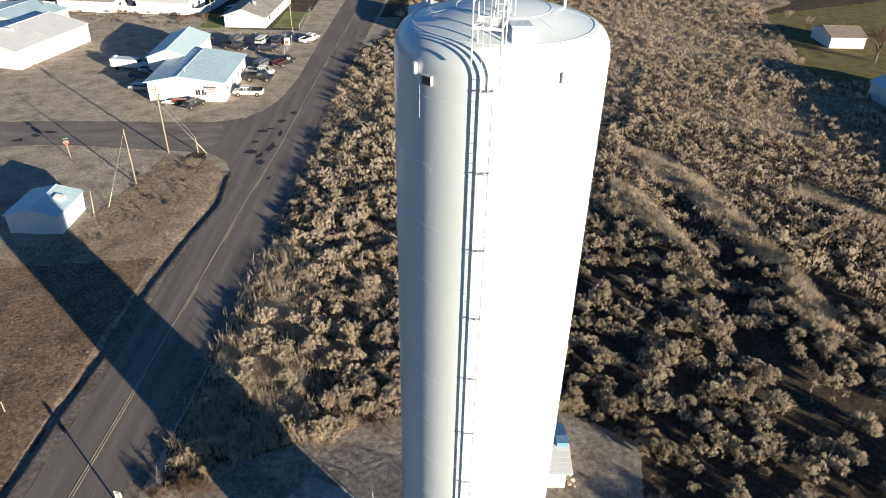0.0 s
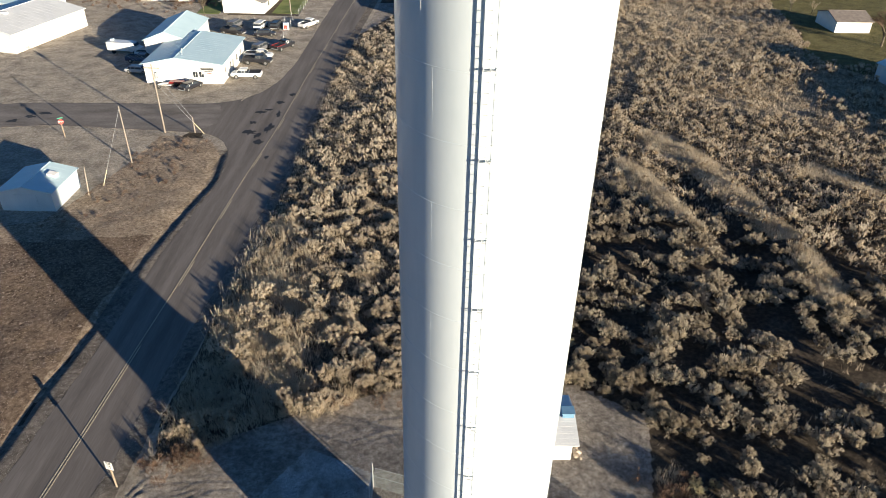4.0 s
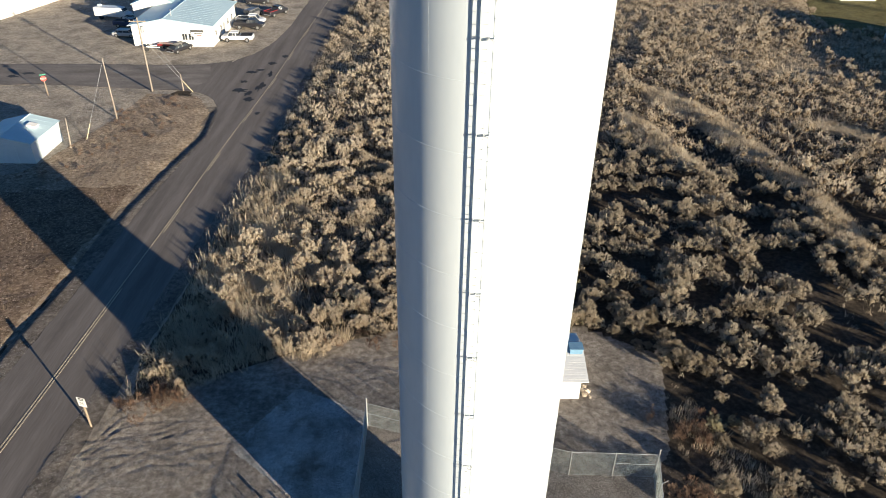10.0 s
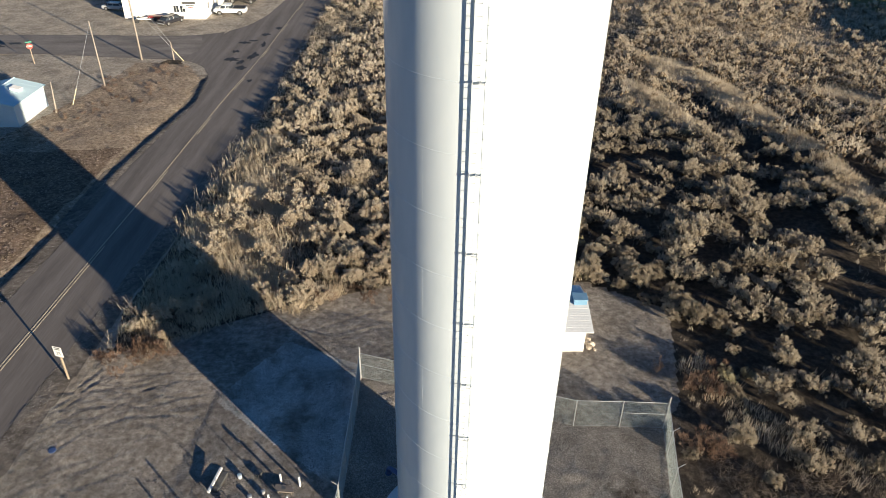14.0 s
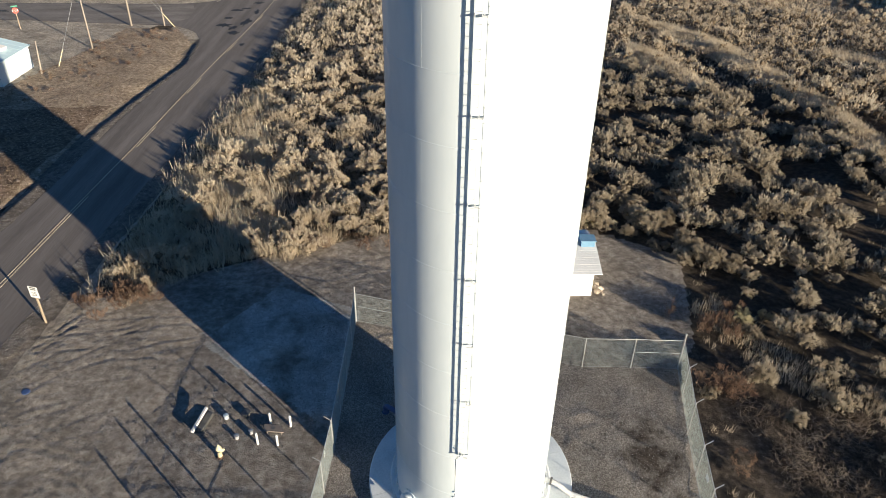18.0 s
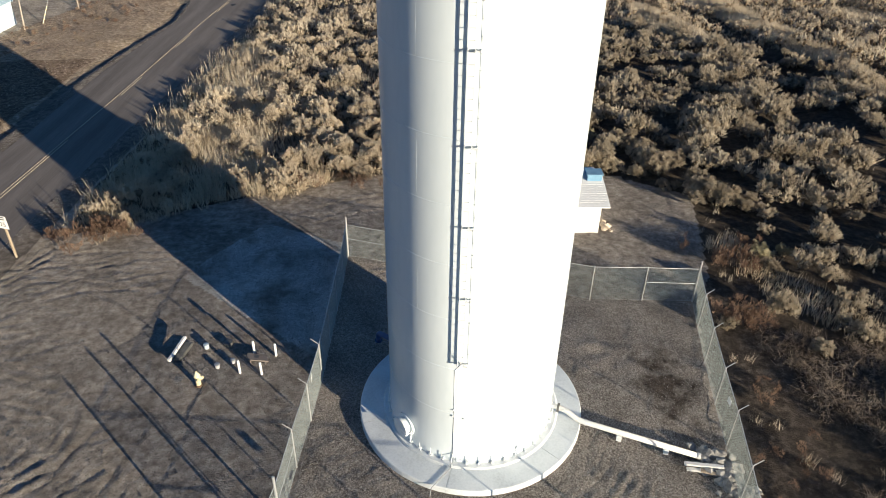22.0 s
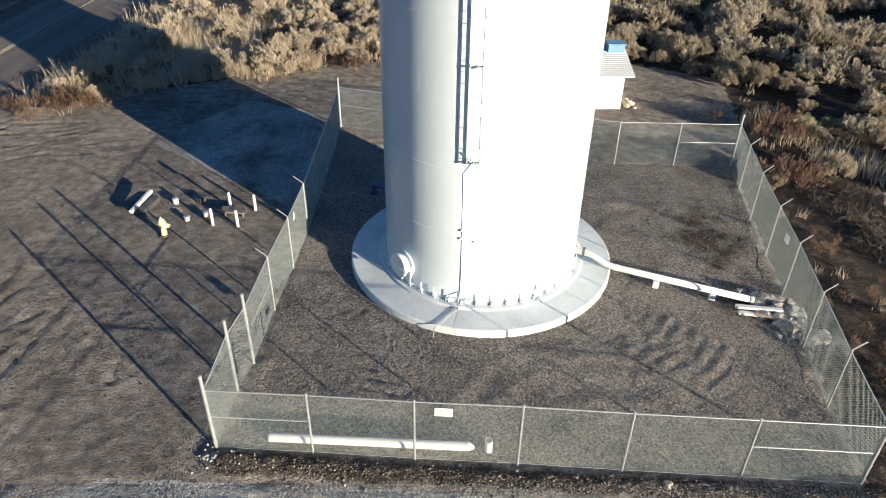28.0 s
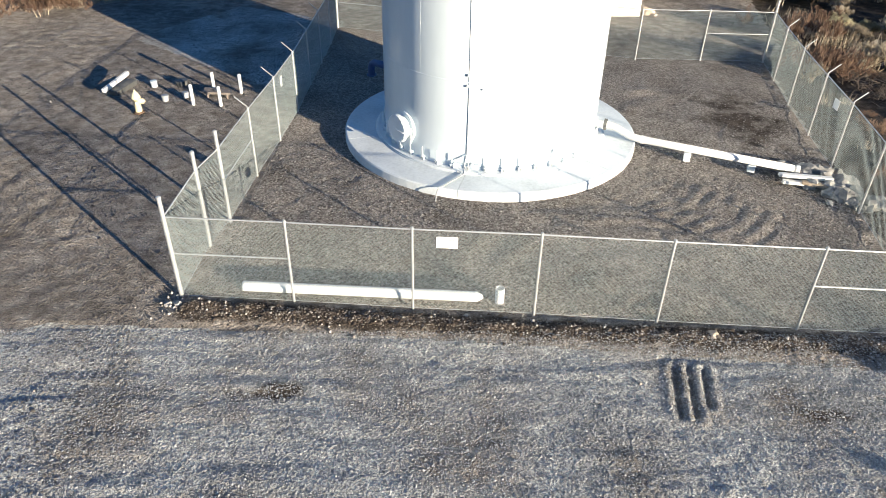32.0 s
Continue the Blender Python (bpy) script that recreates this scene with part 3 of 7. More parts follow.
    c = mix(zone("verge", 0.8), c, ramp(mid, [(0.11, 0.077, 0.055), (0.205, 0.149, 0.108), (0.33, 0.25, 0.187)]))
    c = mix(zone("meadow", 0.9), c, dry)
    gmix = n.new("ShaderNodeMapRange")
    gmix.inputs["From Min"].default_value, gmix.inputs["From Max"].default_value = 0.47, 0.62
    l.new(noise_tex(0.45, 6), gmix.inputs["Value"])
    c = mix(zone("gravel"), c, mix(gmix.outputs[0], grav, dirt))
    c = mix(zone("compound"), c, cgrav)
    c = mix(zone("dirt_shade", 1.0), c, berm)
    c = mix(zone("berm", 0.9), c, berm)
    c = mix(zone("lawn"), c, lawn)
    shade = ramp(fin, [(0.5, 0.5, 0.5), (1.0, 1.0, 1.0), (1.5, 1.5, 1.5)], 0.3, 0.7)
    mu = n.new("ShaderNodeMix")
    mu.data_type, mu.blend_type = "RGBA", "MULTIPLY"
    mu.inputs["Factor"].default_value = 1.0
    l.new(c, mu.inputs["A"])
    l.new(shade, mu.inputs["B"])
    mo = n.new("ShaderNodeMix")
    mo.data_type, mo.blend_type = "RGBA", "MULTIPLY"
    mo.inputs["Factor"].default_value = 1.0
    l.new(mu.outputs["Result"], mo.inputs["A"])
    l.new(ramp(noise_tex(0.4, 6, 0.62), [(0.66, 0.65, 0.64), (1.0, 1.0, 1.0), (1.28, 1.27, 1.25)], 0.33, 0.67), mo.inputs["B"])
    l.new(mo.outputs["Result"], p.inputs["Base Color"])
    lump = n.new("ShaderNodeMath")
    lump.operation = "MULTIPLY_ADD"
    lump.inputs[1].default_value = 1.7
    l.new(noise_tex(8, 5, 0.7), lump.inputs[0])
    l.new(fin, lump.inputs[2])
    def ruts(angle, along, across, d=5):
        """Scraped ridges: noise drawn out along one direction."""
        mp = n.new("ShaderNodeMapping")
        mp.inputs["Rotation"].default_value = (0, 0, radians(angle))
        mp.inputs["Scale"].default_value = (along, across, 1)
        l.new(tc.outputs["Object"], mp.inputs["Vector"])
        t = n.new("ShaderNodeTexNoise")
        t.inputs["Scale"].default_value, t.inputs["Detail"].default_value, t.inputs["Roughness"].default_value = 1.0, d, 0.62
        t.inputs["Distortion"].default_value = 0.5
        l.new(mp.outputs[0], t.inputs["Vector"])
        return t.outputs["Fac"]

    sel = n.new("ShaderNodeMix")
    sel.data_type = "FLOAT"
    l.new(zone("gravel"), sel.inputs[0])
    yr = n.new("ShaderNodeMath")
    yr.operation = "MULTIPLY"
    l.new(ruts(-24, 2.2, 10.0, 8), yr.inputs[0])
    l.new(zone("yard"), yr.inputs[1])
    l.new(yr.outputs[0], sel.inputs[2])
    l.new(ruts(4, 1.8, 10.0, 8), sel.inputs[3])
    scr = n.new("ShaderNodeMath")
    scr.operation = "MULTIPLY_ADD"
    scr.inputs[1].default_value = 0.48
    l.new(sel.outputs[0], scr.inputs[0])
    l.new(lump.outputs[0], scr.inputs[2])
    lump = scr
    hsum = n.new("ShaderNodeMath")
    l.new(lump.outputs[0], hsum.inputs[0])
    l.new(vor.outputs["Distance"], hsum.inputs[1])
    bp = n.new("ShaderNodeBump")
    bp.inputs["Strength"].default_value, bp.inputs["Distance"].default_value = 1.0, 0.085
    l.new(hsum.outputs[0], bp.inputs["Height"])
    l.new(bp.outputs[0], p.inputs["Normal"])
    return m


GROUND_M = ground_material()
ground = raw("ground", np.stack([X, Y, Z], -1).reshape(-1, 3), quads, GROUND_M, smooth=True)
tagged(ground, "dry brown dirt and gravel ground with tyre tracks", "ground", kind="structure")
GRAVEL = [[(-6.6, -8.6), (8.4, -9.6), (11.2, 6.9), (5, 7.2), (-6.1, 11)], [(-14.5, 9), (-11.2, 14.4), (-6, 12), (-6.3, 2.5)], [(-9.5, -9.6), (-3, -9.9), (3, -10.4), (8.2, -10.9), (9, -20), (-20, -20), (-13, -12)]]
BANKS = [[(22.0, 66.2), (25.2, 60.9), (26.9, 53.0), (28.2, 46.2), (27.6, 44.5), (25.4, 48.7), (23.2, 54.4), (20.9, 58.4)],
         [(26.2, 75), (31.5, 73.6), (36.0, 61.2), (37.3, 49.1), (39.0, 43.5), (35.0, 43.9), (32.8, 51.7), (30.6, 61.8), (27.1, 68.3)],
         [(36.0, 43.0), (38.7, 42.8), (38.7, 37.3), (37.9, 32.4), (34.5, 32.3), (35.3, 38.3)],
         [(46, 62), (52, 54), (58, 44), (61, 45), (54, 57), (48, 65)], [(60, 30), (72, 18), (80, 20), (66, 38)]]
MEADOW = [[(22, 105), (40, 88), (75, 66), (110, 60), (70, 112), (72, 122), (75, 131), (79, 160), (92, 172), (96, 190), (-8, 190), (-8, 140)], *BANKS]


def zones(x, y):
    z = {"yard": (inside(x, y, YARD) | (inside(x, y, [(-26, 10), (-20, 60), (-18, 150), (-10, 150), (-19, 100), (-19, 60), (-21, 20), (-21, 10)]) & ~inside(x, y, SAGE_L))) * 1.0, "lot": (inside(x, y, LOT) | inside(x, y, DIRT_W) | (((np.minimum(seg_dist(x, y, SIDE_N), np.minimum(seg_dist(x, y, SIDE_F), seg_dist(x, y, ROAD_R))) < 2.4) | (seg_dist(x, y, ROAD_L) < 1.7)) & ~inside(x, y, SAGE_L))) * 1.0, "island": (inside(x, y, ISLAND) & ~((y < 66) & (x > np.interp(y, [p[1] for p in SHOULDER], [p[0] for p in SHOULDER])))) * 1.0, "lawn": inside(x, y, LAWN_R) * 1.0}
    z["gravel"] = np.clip(sum(inside(x, y, g) * 1.0 for g in GRAVEL), 0, 1)
    z["compound"] = inside(x, y, GRAVEL[0]) * 1.0
    z["verge"] = (inside(x, y, [(-33, 44), (-60, 40), (-90, 30), (-90, -40), (-36, -40)])) * 1.0
    z["dirt_shade"] = sum(k * np.clip(1.0 - np.hypot((x - cx) / rx, (y - cy) / ry), 0, 1) for cx, cy, rx, ry, k in ((-4.7, -11.5, 1.5, 0.6, 0.8), (8.4, 1.2, 3.0, 6.0, 0.72), (-1.2, -12.6, 2.0, 0.5, 0.5), (1.2, -11.7, 0.9, 0.35, 0.5), (5.2, -11.9, 1.3, 0.5, 0.7), (-13, -11.2, 2.2, 0.7, 0.5)))
    # beyond the east fence: dark soil, with brush shade put into the colour
    z["dirt_shade"] = np.maximum(z["dirt_shade"], 1.0 * inside(x, y, [(8.75, -9.7), (9.3, -6), (10.1, -1.2), (11.5, 7.2), (13.4, 9.5), (16, 9), (14, 0), (12, -14), (8.2, -14), (7.4, -11)]))
    z["shoulder"] = (((seg_dist(x, y, ROAD_R) < 1.6) & ~inside(x, y, SAGE_L)) | ((seg_dist(x, y, ROAD_L) < 1.9) & (y < 66))) * 1.0
    z["berm"] = np.clip(1.0 - seg_dist(x, y, BERM) / 0.62, 0, 1)
    z["meadow"] = 0.45 * (inside(x, y, SAGE_L) & ((y > 56 + 14 * fbm(x, y, 12.0, 2)) | ((x < 0) & (y > 18))))
    z["meadow"] = np.maximum(z["meadow"], np.clip(sum(inside(x, y, g) * 1.0 for g in MEADOW), 0, 1))
    return z


for zn, zv in zones(X, Y).items():
    at_ = ground.data.attributes.new(zn, "FLOAT", "POINT")
    at_.data.foreach_set("value", zv.ravel().astype(np.float32))

# ---- road ----
M_ASPH = mat("asphalt", [(0.125, 0.107, 0.094), (0.165, 0.143, 0.126), (0.215, 0.188, 0.167)], 0.9, 0.9, 0.35, 60, bdist=0.01, fine=12, stretch=(1, 0.07, 1))
M_PATCH = mat("fresh_asphalt_patch", [(0.018, 0.018, 0.019), (0.032, 0.032, 0.033)], 2.0, 0.7, 0.3, 50)


def dense(line, step):
    out = []
    for (x1, y1), (x2, y2) in zip(line, line[1:]):
        k = max(1, int(math.hypot(x2 - x1, y2 - y1) / step))
        out += [(x1 + (x2 - x1) * i / k, y1 + (y2 - y1) * i / k) for i in range(k)]
    return out + [line[-1]]


def smooth_line(line, n=2):
    for _ in range(n):
        out = [line[0]]
        for (x1, y1), (x2, y2) in zip(line, line[1:]):
            out += [(0.75 * x1 + 0.25 * x2, 0.75 * y1 + 0.25 * y2), (0.25 * x1 + 0.75 * x2, 0.25 * y1 + 0.75 * y2)]
        line = out + [line[-1]]
    return line


def rough_edge(line, amp, seed):
    rs = random.Random(seed)
    return [(x + rs.uniform(-amp, amp), y + rs.uniform(-amp, amp)) for x, y in dense(line, 0.7)]


from mathutils import geometry

bm = B()
edge = rough_edge(smooth_line(ROAD_R), 0.07, 1) + rough_edge(smooth_line(SIDE_F[::-1]), 0.1, 2) + rough_edge(smooth_line((ROAD_L + SIDE_N)[::-1]), 0.07, 3)
flat, _, tris, *_ = geometry.delaunay_2d_cdt([Vector(p) for p in edge], [], [list(range(len(edge)))], 1, 1e-4)
top = [bm.verts.new((p.x, p.y, 0.006)) for p in flat]
for f in tris:
    bm.faces.new([top[i] for i in f])
bmesh.ops.recalc_face_normals(bm, faces=bm.faces)
if sum(f.normal.z for f in bm.faces) < 0:
    bmesh.ops.reverse_faces(bm, faces=bm.faces)
ext = bmesh.ops.extrude_edge_only(bm, edges=[e for e in bm.edges if e.is_boundary])
bmesh.ops.translate(bm, verts=[v for v in ext["geom"] if isinstance(v, bmesh.types.BMVert)], vec=(0, 0, -0.086))
tagged(part("road", bm, M_ASPH), "worn grey asphalt two-lane road with a side street", "road", kind="structure")


M_SIDE = mat("dusty_asphalt", [(0.13, 0.112, 0.097), (0.19, 0.166, 0.145), (0.26, 0.23, 0.203)], 0.5, 0.9, 0.3, 40, bdist=0.01, fine=6, stretch=(0.4, 1, 1))
bm = B()
prism(bm, rough_edge([(-36.5, 72.6), (-40, 72.6), (-49, 73.4), (-58, 74.4), (-66, 72.7), (-90, 70.4), (-140, 66.4), (-140, 77.6), (-90, 81.1), (-70.7, 81.8), (-53.3, 82.6), (-40, 82.4), (-36, 82.8), (-34.8, 79), (-34.5, 75.5), (-36.5, 72.6)], 0.12, 5)[:-1], -0.05, 0.0115)
tagged(part("side_street", bm, M_SIDE), "dusty pale side street joining the asphalt road", "road", kind="structure")


def ribbon(bm, line, off, w, z):
    for (x1, y1), (x2, y2) in zip(line, line[1:]):
        d = Vector((x2 - x1, y2 - y1, 0)).normalized()
        q = Vector((-d.y, d.x, 0))
        a, b = Vector((x1, y1, z)), Vector((x2, y2, z))
        prism(bm, [v.xy for v in (a + q * (off - w / 2), b + q * (off - w / 2), b + q * (off + w / 2), a + q * (off + w / 2))], 0.0, z)


C2 = smooth_line(ROAD_C)
cd = dense(C2, 1.0)
bm = B()
ribbon(bm, cd, 0.0, 0.085, 0.024)
tagged(part("centre_line", bm, M_YELLOW), "faded yellow centre line on the asphalt", "road marking", kind="structure")
for i in range(0, len(cd) - 4, 12):
    bm = B()
    y0 = cd[i][1]
    ribbon(bm, cd[i:i + (13 if y0 < 14 else 5)], -0.22, 0.085, 0.024)
    tagged(part("lane_dash", bm, M_YELLOW), "faded yellow dash beside the centre line", "road marking", group="centre line dashes", kind="structure")
for x, y, a, b in [(-29.0, 72.3, 1.0, 0.6), (-27.0, 68.8, 0.8, 0.6), (-26.5, 74.1, 0.6, 1.3), (-27.6, 71.2, 0.45, 0.6), (-29.0, 80.0, 0.9, 0.4), (-28.0, 81.0, 0.6, 0.35), (-26.9, 84.2, 0.7, 0.5), (-25.6, 87.8, 0.5, 0.6), (-24.8, 64.0, 0.35, 0.35), (-29.3, 75.9, 0.6, 0.35), (-62.5, 77.0, 0.9, 0.4), (-64.2, 75.2, 0.9, 0.5), (-60.8, 78.2, 1.2, 0.4), (-26.2, 79.5, 0.35, 0.9)]:
    bm = B()
    rs = random.Random(int(x * 7))
    prism(bm, [(x + a * math.cos(k * 0.3927) * f_, y + 1.5 * b * math.sin(k * 0.3927) * f_) for k in range(16) for f_ in (rs.uniform(0.45, 1.25),)], 0.0, 0.018)
    tagged(part("asphalt_patch", bm, M_PATCH), "black repair patch on the asphalt road", "road patch", group="asphalt patches", kind="structure")


# ---- water tower ----
R0, Z0, ZS, ZT = 3.25, 0.25, 36.95, 38.35
tower = thing("water_tower", "tall white painted steel standpipe water tank with ladder", "water tower")
bm = B()
prof = [(R0, 0.28), (R0, ZS)]
for k in range(1, 11):
    a = math.radians(9 * k)
    prof.append((R0 - 0.62 + 0.62 * math.cos(a), ZS + 0.82 * math.sin(a)))
prof += [(2.0, 37.98), (1.4, 38.14), (0.6, 38.3), (0, ZT)]
lathe(bm, prof, 128)
part("shell", bm, M_TANK, tower, smooth=True)
for k, z in enumerate([2.75 + 2.09 * i for i in range(17)]):
    bm = B()
    tube(bm, [((R0 + 0.001) * math.cos(a * math.pi / 48), (R0 + 0.001) * math.sin(a * math.pi / 48), z) for a in range(96)], 0.008, 5, closed=True)
    part("weld_seam", bm, M_TANK, tower, smooth=True)
    for a0 in range(-130 + (0 if k % 2 else 37), 230, 74):
        bm = B()
        a = math.radians(a0)
        rod(bm, (R0 * math.cos(a), R0 * math.sin(a), z - 2.09 if k else 0.3), (R0 * math.cos(a), R0 * math.sin(a), z), 0.0009, 5)
        part("plate_seam", bm, M_TANK, tower, smooth=True)
for r, z in ((2.7, 37.765), (1.4, 38.145)):
    bm = B()
    tube(bm, [(r * math.cos(a * math.pi / 40), r * math.sin(a * math.pi / 40), z) for a in range(80)], 0.013, 5, closed=True)
    part("roof_weld", bm, M_TANK, tower, smooth=True)
for a0 in range(0, 360, 60):
    a = math.radians(a0 + 6)
    bm = B()
    tube(bm, [(r * math.cos(a), r * math.sin(a), z) for r, z in ((2.68, 37.77), (2.0, 37.985), (1.42, 38.14))], 0.003, 5)
    part("roof_plate_seam", bm, M_TANK, tower, smooth=True)
# base ring, anchor chairs with bolts
bm = B()
lathe(bm, [(R0 + 0.22, 0.252), (R0 + 0.22, 0.285), (R0, 0.285)], 96)
part("base_ring", bm, M_TANKTRIM, tower)
bm = B()
lathe(bm, [(R0 + 0.26, 0.2), (R0 + 0.30, 0.253), (R0 + 0.21, 0.258)], 96)
part("grout_ring", bm, M_CONC, tower, smooth=True)
chair_me = None
for k in range(44):
    a = math.radians(k * 360 / 44 + 3)
    if chair_me is None:
        bm = B()
        for s in (-0.06, 0.06):
            box(bm, (0.1, 0.012, 0.10), (0.05, s * 0.6, 0.05))
        box(bm, (0.115, 0.09, 0.014), (0.0575, 0, 0.107))
        ob = part("anchor_chair", bm, M_TANKTRIM, tower)
        bm = B()
        rod(bm, (0.075, 0, 0.0), (0.075, 0, 0.40), 0.015, 8)
        rod(bm, (0.075, 0, 0.114), (0.075, 0, 0.138), 0.028, 6)
        chair_me, bolt_me = ob.data, part("anchor_bolt", bm, M_TANKTRIM, ob).data
        ob.matrix_basis = Matrix.Rotation(a, 4, "Z") @ pose(R0, 0, 0.285)
    else:
        ob = new("anchor_chair", chair_me)
        ob.parent = tower
        ob.matrix_basis = Matrix.Rotation(a, 4, "Z") @ pose(R0, 0, 0.285)
        bo = new("anchor_bolt", bolt_me)
        bo.parent = ob


def shell_at(deg, z, r=R0):
    """Frame on the shell: x outward, y round to the right when faced, z up."""
    a = math.radians(deg)
    return Matrix.Translation((r * math.cos(a), r * math.sin(a), z)) @ Matrix.Rotation(a, 4, "Z")


# manhole
man = new("manhole")
man.parent = tower
man.matrix_basis = shell_at(-142, 1.02)
bm = B()
rod(bm, (-0.1, 0, 0), (0.2, 0, 0), 0.33, 32)
part("neck", bm, M_TANK, man)
bm = B()
rod(bm, (-0.1, 0, 0), (0.038, 0, 0), 0.47, 36)
part("reinforcing_plate", bm, M_TANK, man)
bm = B()
rod(bm, (0.19, 0, 0), (0.25, 0, 0), 0.41, 32)
rod(bm, (0.24, 0, 0), (0.29, 0, 0), 0.40, 32)
for k in range(16):
    a = k * math.pi / 8
    rod(bm, (0.28, 0.36 * math.cos(a), 0.36 * math.sin(a)), (0.303, 0.36 * math.cos(a), 0.36 * math.sin(a)), 0.02, 6)
part("cover", bm, M_TANKTRIM, man)
bm = B()
tube(bm, [(0.28, 0.0, 0.0), (0.33, 0.0, 0.0), (0.33, 0.36, 0.0), (0.28, 0.46, 0), (0.12, 0.48, 0)], 0.018, 6)
rod(bm, (0.12, 0.48, -0.3), (0.12, 0.48, 0.12), 0.026, 8)
part("hinge_arm", bm, M_TANKTRIM, man)

# ladder
M_LADDER = mat("ladder_paint", [(0.46, 0.49, 0.51), (0.55, 0.58, 0.60)], 3.0, 0.5, 0.05)
LA = math.radians(-101.4)
lad = new("ladder")
lad.parent = tower
lad.matrix_basis = Matrix.Rotation(LA, 4, "Z")
RL, HW = R0 + 0.185, 0.092
for s in (-1, 1):
    bm = B()
    box(bm, (0.052, 0.012, 34.1), (RL, s * HW, 5.15 + 17.05))
    part("side_rail", bm, M_LADDER, lad)
bm = B()
rod(bm, (RL, -HW, 0), (RL, HW, 0), 0.009, 6)
rung = part("rung", bm, M_LADDER, lad)
rung.matrix_basis = pose(0, 0, 5.3)
for k in range(1, 111):
    o2 = new("rung", rung.data)
    o2.parent = lad
    o2.matrix_basis = pose(0, 0, 5.3 + 0.305 * k)
for k in range(13):
    z = [5.18, 7.87, 10.48, 13.05, 15.7, 18.4, 21.05, 23.72, 26.4, 29.02, 31.65, 34.27, 36.7][k]
    for size_, at_ in (((0.22, 0.012, 0.05), (R0 + 0.1, -HW - 0.02, z)), ((0.22, 0.012, 0.05), (R0 + 0.1, HW + 0.02, z)), ((0.03, 0.12, 0.05), (R0 + 0.18, HW + 0.08, z)), ((0.20, 0.012, 0.05), (R0 + 0.1, HW + 0.14, z))):
        bm = B()
        box(bm, size_, at_)
        part("bracket_arm", bm, M_LADDER, lad)
bm = B()
rod(bm, (R0 + 0.015, 0.24, 5.2), (R0 + 0.015, 0.24, 36.8), 0.004, 6)
cable = part("climbing_cable", bm, M_GALV, lad)
bm = B()
box(bm, (0.02, 0.03, 0.02))
clip_me = None
for k in range(72):
    if clip_me is None:
        o2 = part("cable_clip", bm, M_GALV, cable)
        clip_me = o2.data
    else:
        o2 = new("cable_clip", clip_me)
        o2.parent = cable
    o2.matrix_basis = pose(R0 + 0.02, 0.25, 5.6 + 0.435 * k)
# conduit with small boxes below the ladder
bm = B()
a = math.radians(-104.6)
rr = R0 + 0.006
tube(bm, [((R0 + 0.2) * math.cos(LA), (R0 + 0.2) * math.sin(LA), 5.5), (rr * math.cos(LA), rr * math.sin(LA), 5.1), (rr * math.cos(a), rr * math.sin(a), 4.8), (rr * math.cos(a), rr * math.sin(a), 0.75), ((R0 + 0.28) * math.cos(a), (R0 + 0.28) * math.sin(a), 0.5), ((R0 + 0.3) * math.cos(a), (R0 + 0.3) * math.sin(a), 0.2)], 0.02, 8)
cond = part("conduit", bm, M_TANKTRIM, tower, smooth=True)
for dz, da in ((2.95, -104.9), (2.66, -105.3)):
    bm = B()
    box(bm, (0.05, 0.055, 0.07), bevel=0.01)
    o2 = part("junction_box", bm, M_TANKTRIM, cond)
    o2.matrix_basis = shell_at(da, dz, R0 + 0.03)
bm = B()
box(bm, (0.05, 0.06, 0.05), bevel=0.01)
o2 = part("outlet_box", bm, M_TANKTRIM, tower)
o2.matrix_basis = shell_at(-98, 2.6, R0 + 0.025)

# top platform, roof stair and guard rails above the ladder
plat = new("access_platform")
plat.parent = tower
plat.matrix_basis = Matrix.Rotation(LA, 4, "Z")
bm = B()
for k in range(11):
    box(bm, (0.06, 0.72, 0.03), (2.52 + 0.1 * k, 0.02, 38.40))
for s in (-0.35, 0.39):
    box(bm, (1.1, 0.03, 0.07), (3.02, s, 38.40))
for x in (2.46, 3.58):
    box(bm, (0.03, 0.77, 0.07), (x, 0.02, 38.40))
part("grating", bm, M_TANKTRIM, plat)
for x in (2.55, 3.5):
    for y in (-0.36, 0.40):
        bm = B()
        rod(bm, (x, y, 37.5 if x > 3 else 37.75), (x, y, 39.6), 0.024, 8)
        part("guard_post", bm, M_TANKTRIM, plat)
for y in (-0.36, 0.40):
    for z in (39.0, 39.58):
        bm = B()
        rod(bm, (2.55, y, z), (3.5, y, z), 0.02, 8)
        part("guard_rail", bm, M_TANKTRIM, plat)
bm = B()
for s in (0.02, 0.42):
    rod(bm, (2.5, s, 38.42), (1.2, s, 39.45), 0.022, 8)
for k in range(8):
    x = 2.5 - 1.3 * k / 7.5
    rod(bm, (x, 0.02, 38.42 + (2.5 - x) * 0.79), (x, 0.42, 38.42 + (2.5 - x) * 0.79), 0.014, 6)
part("roof_ladder", bm, M_TANKTRIM, plat)
for y in (-0.02, 0.46):
    bm = B()
    tube(bm, [(2.6, y, 39.3), (1.2, y, 40.2), (1.2, y, 38.2)], 0.02, 8)
    part("stair_rail", bm, M_TANKTRIM, plat)
bm = B()
tube(bm, [(3.5, 0.42, 36.7), (3.5, 0.42, 37.6), (3.5, 0.42, 38.4)], 0.022, 8)
part("grab_bar", bm, M_TANKTRIM, plat)
# roof hatch, beacon, vents and brackets
hatch = new("roof_hatch")
hatch.parent = tower
hatch.matrix_basis = pose(0.28, -2.3, 37.9, 0, 0, 8) @ Matrix.Diagonal((0.74, 0.74, 0.74, 1))
bm = B()
box(bm, (0.74, 0.7, 0.56), (0, 0, 0.14), bevel=0.01)
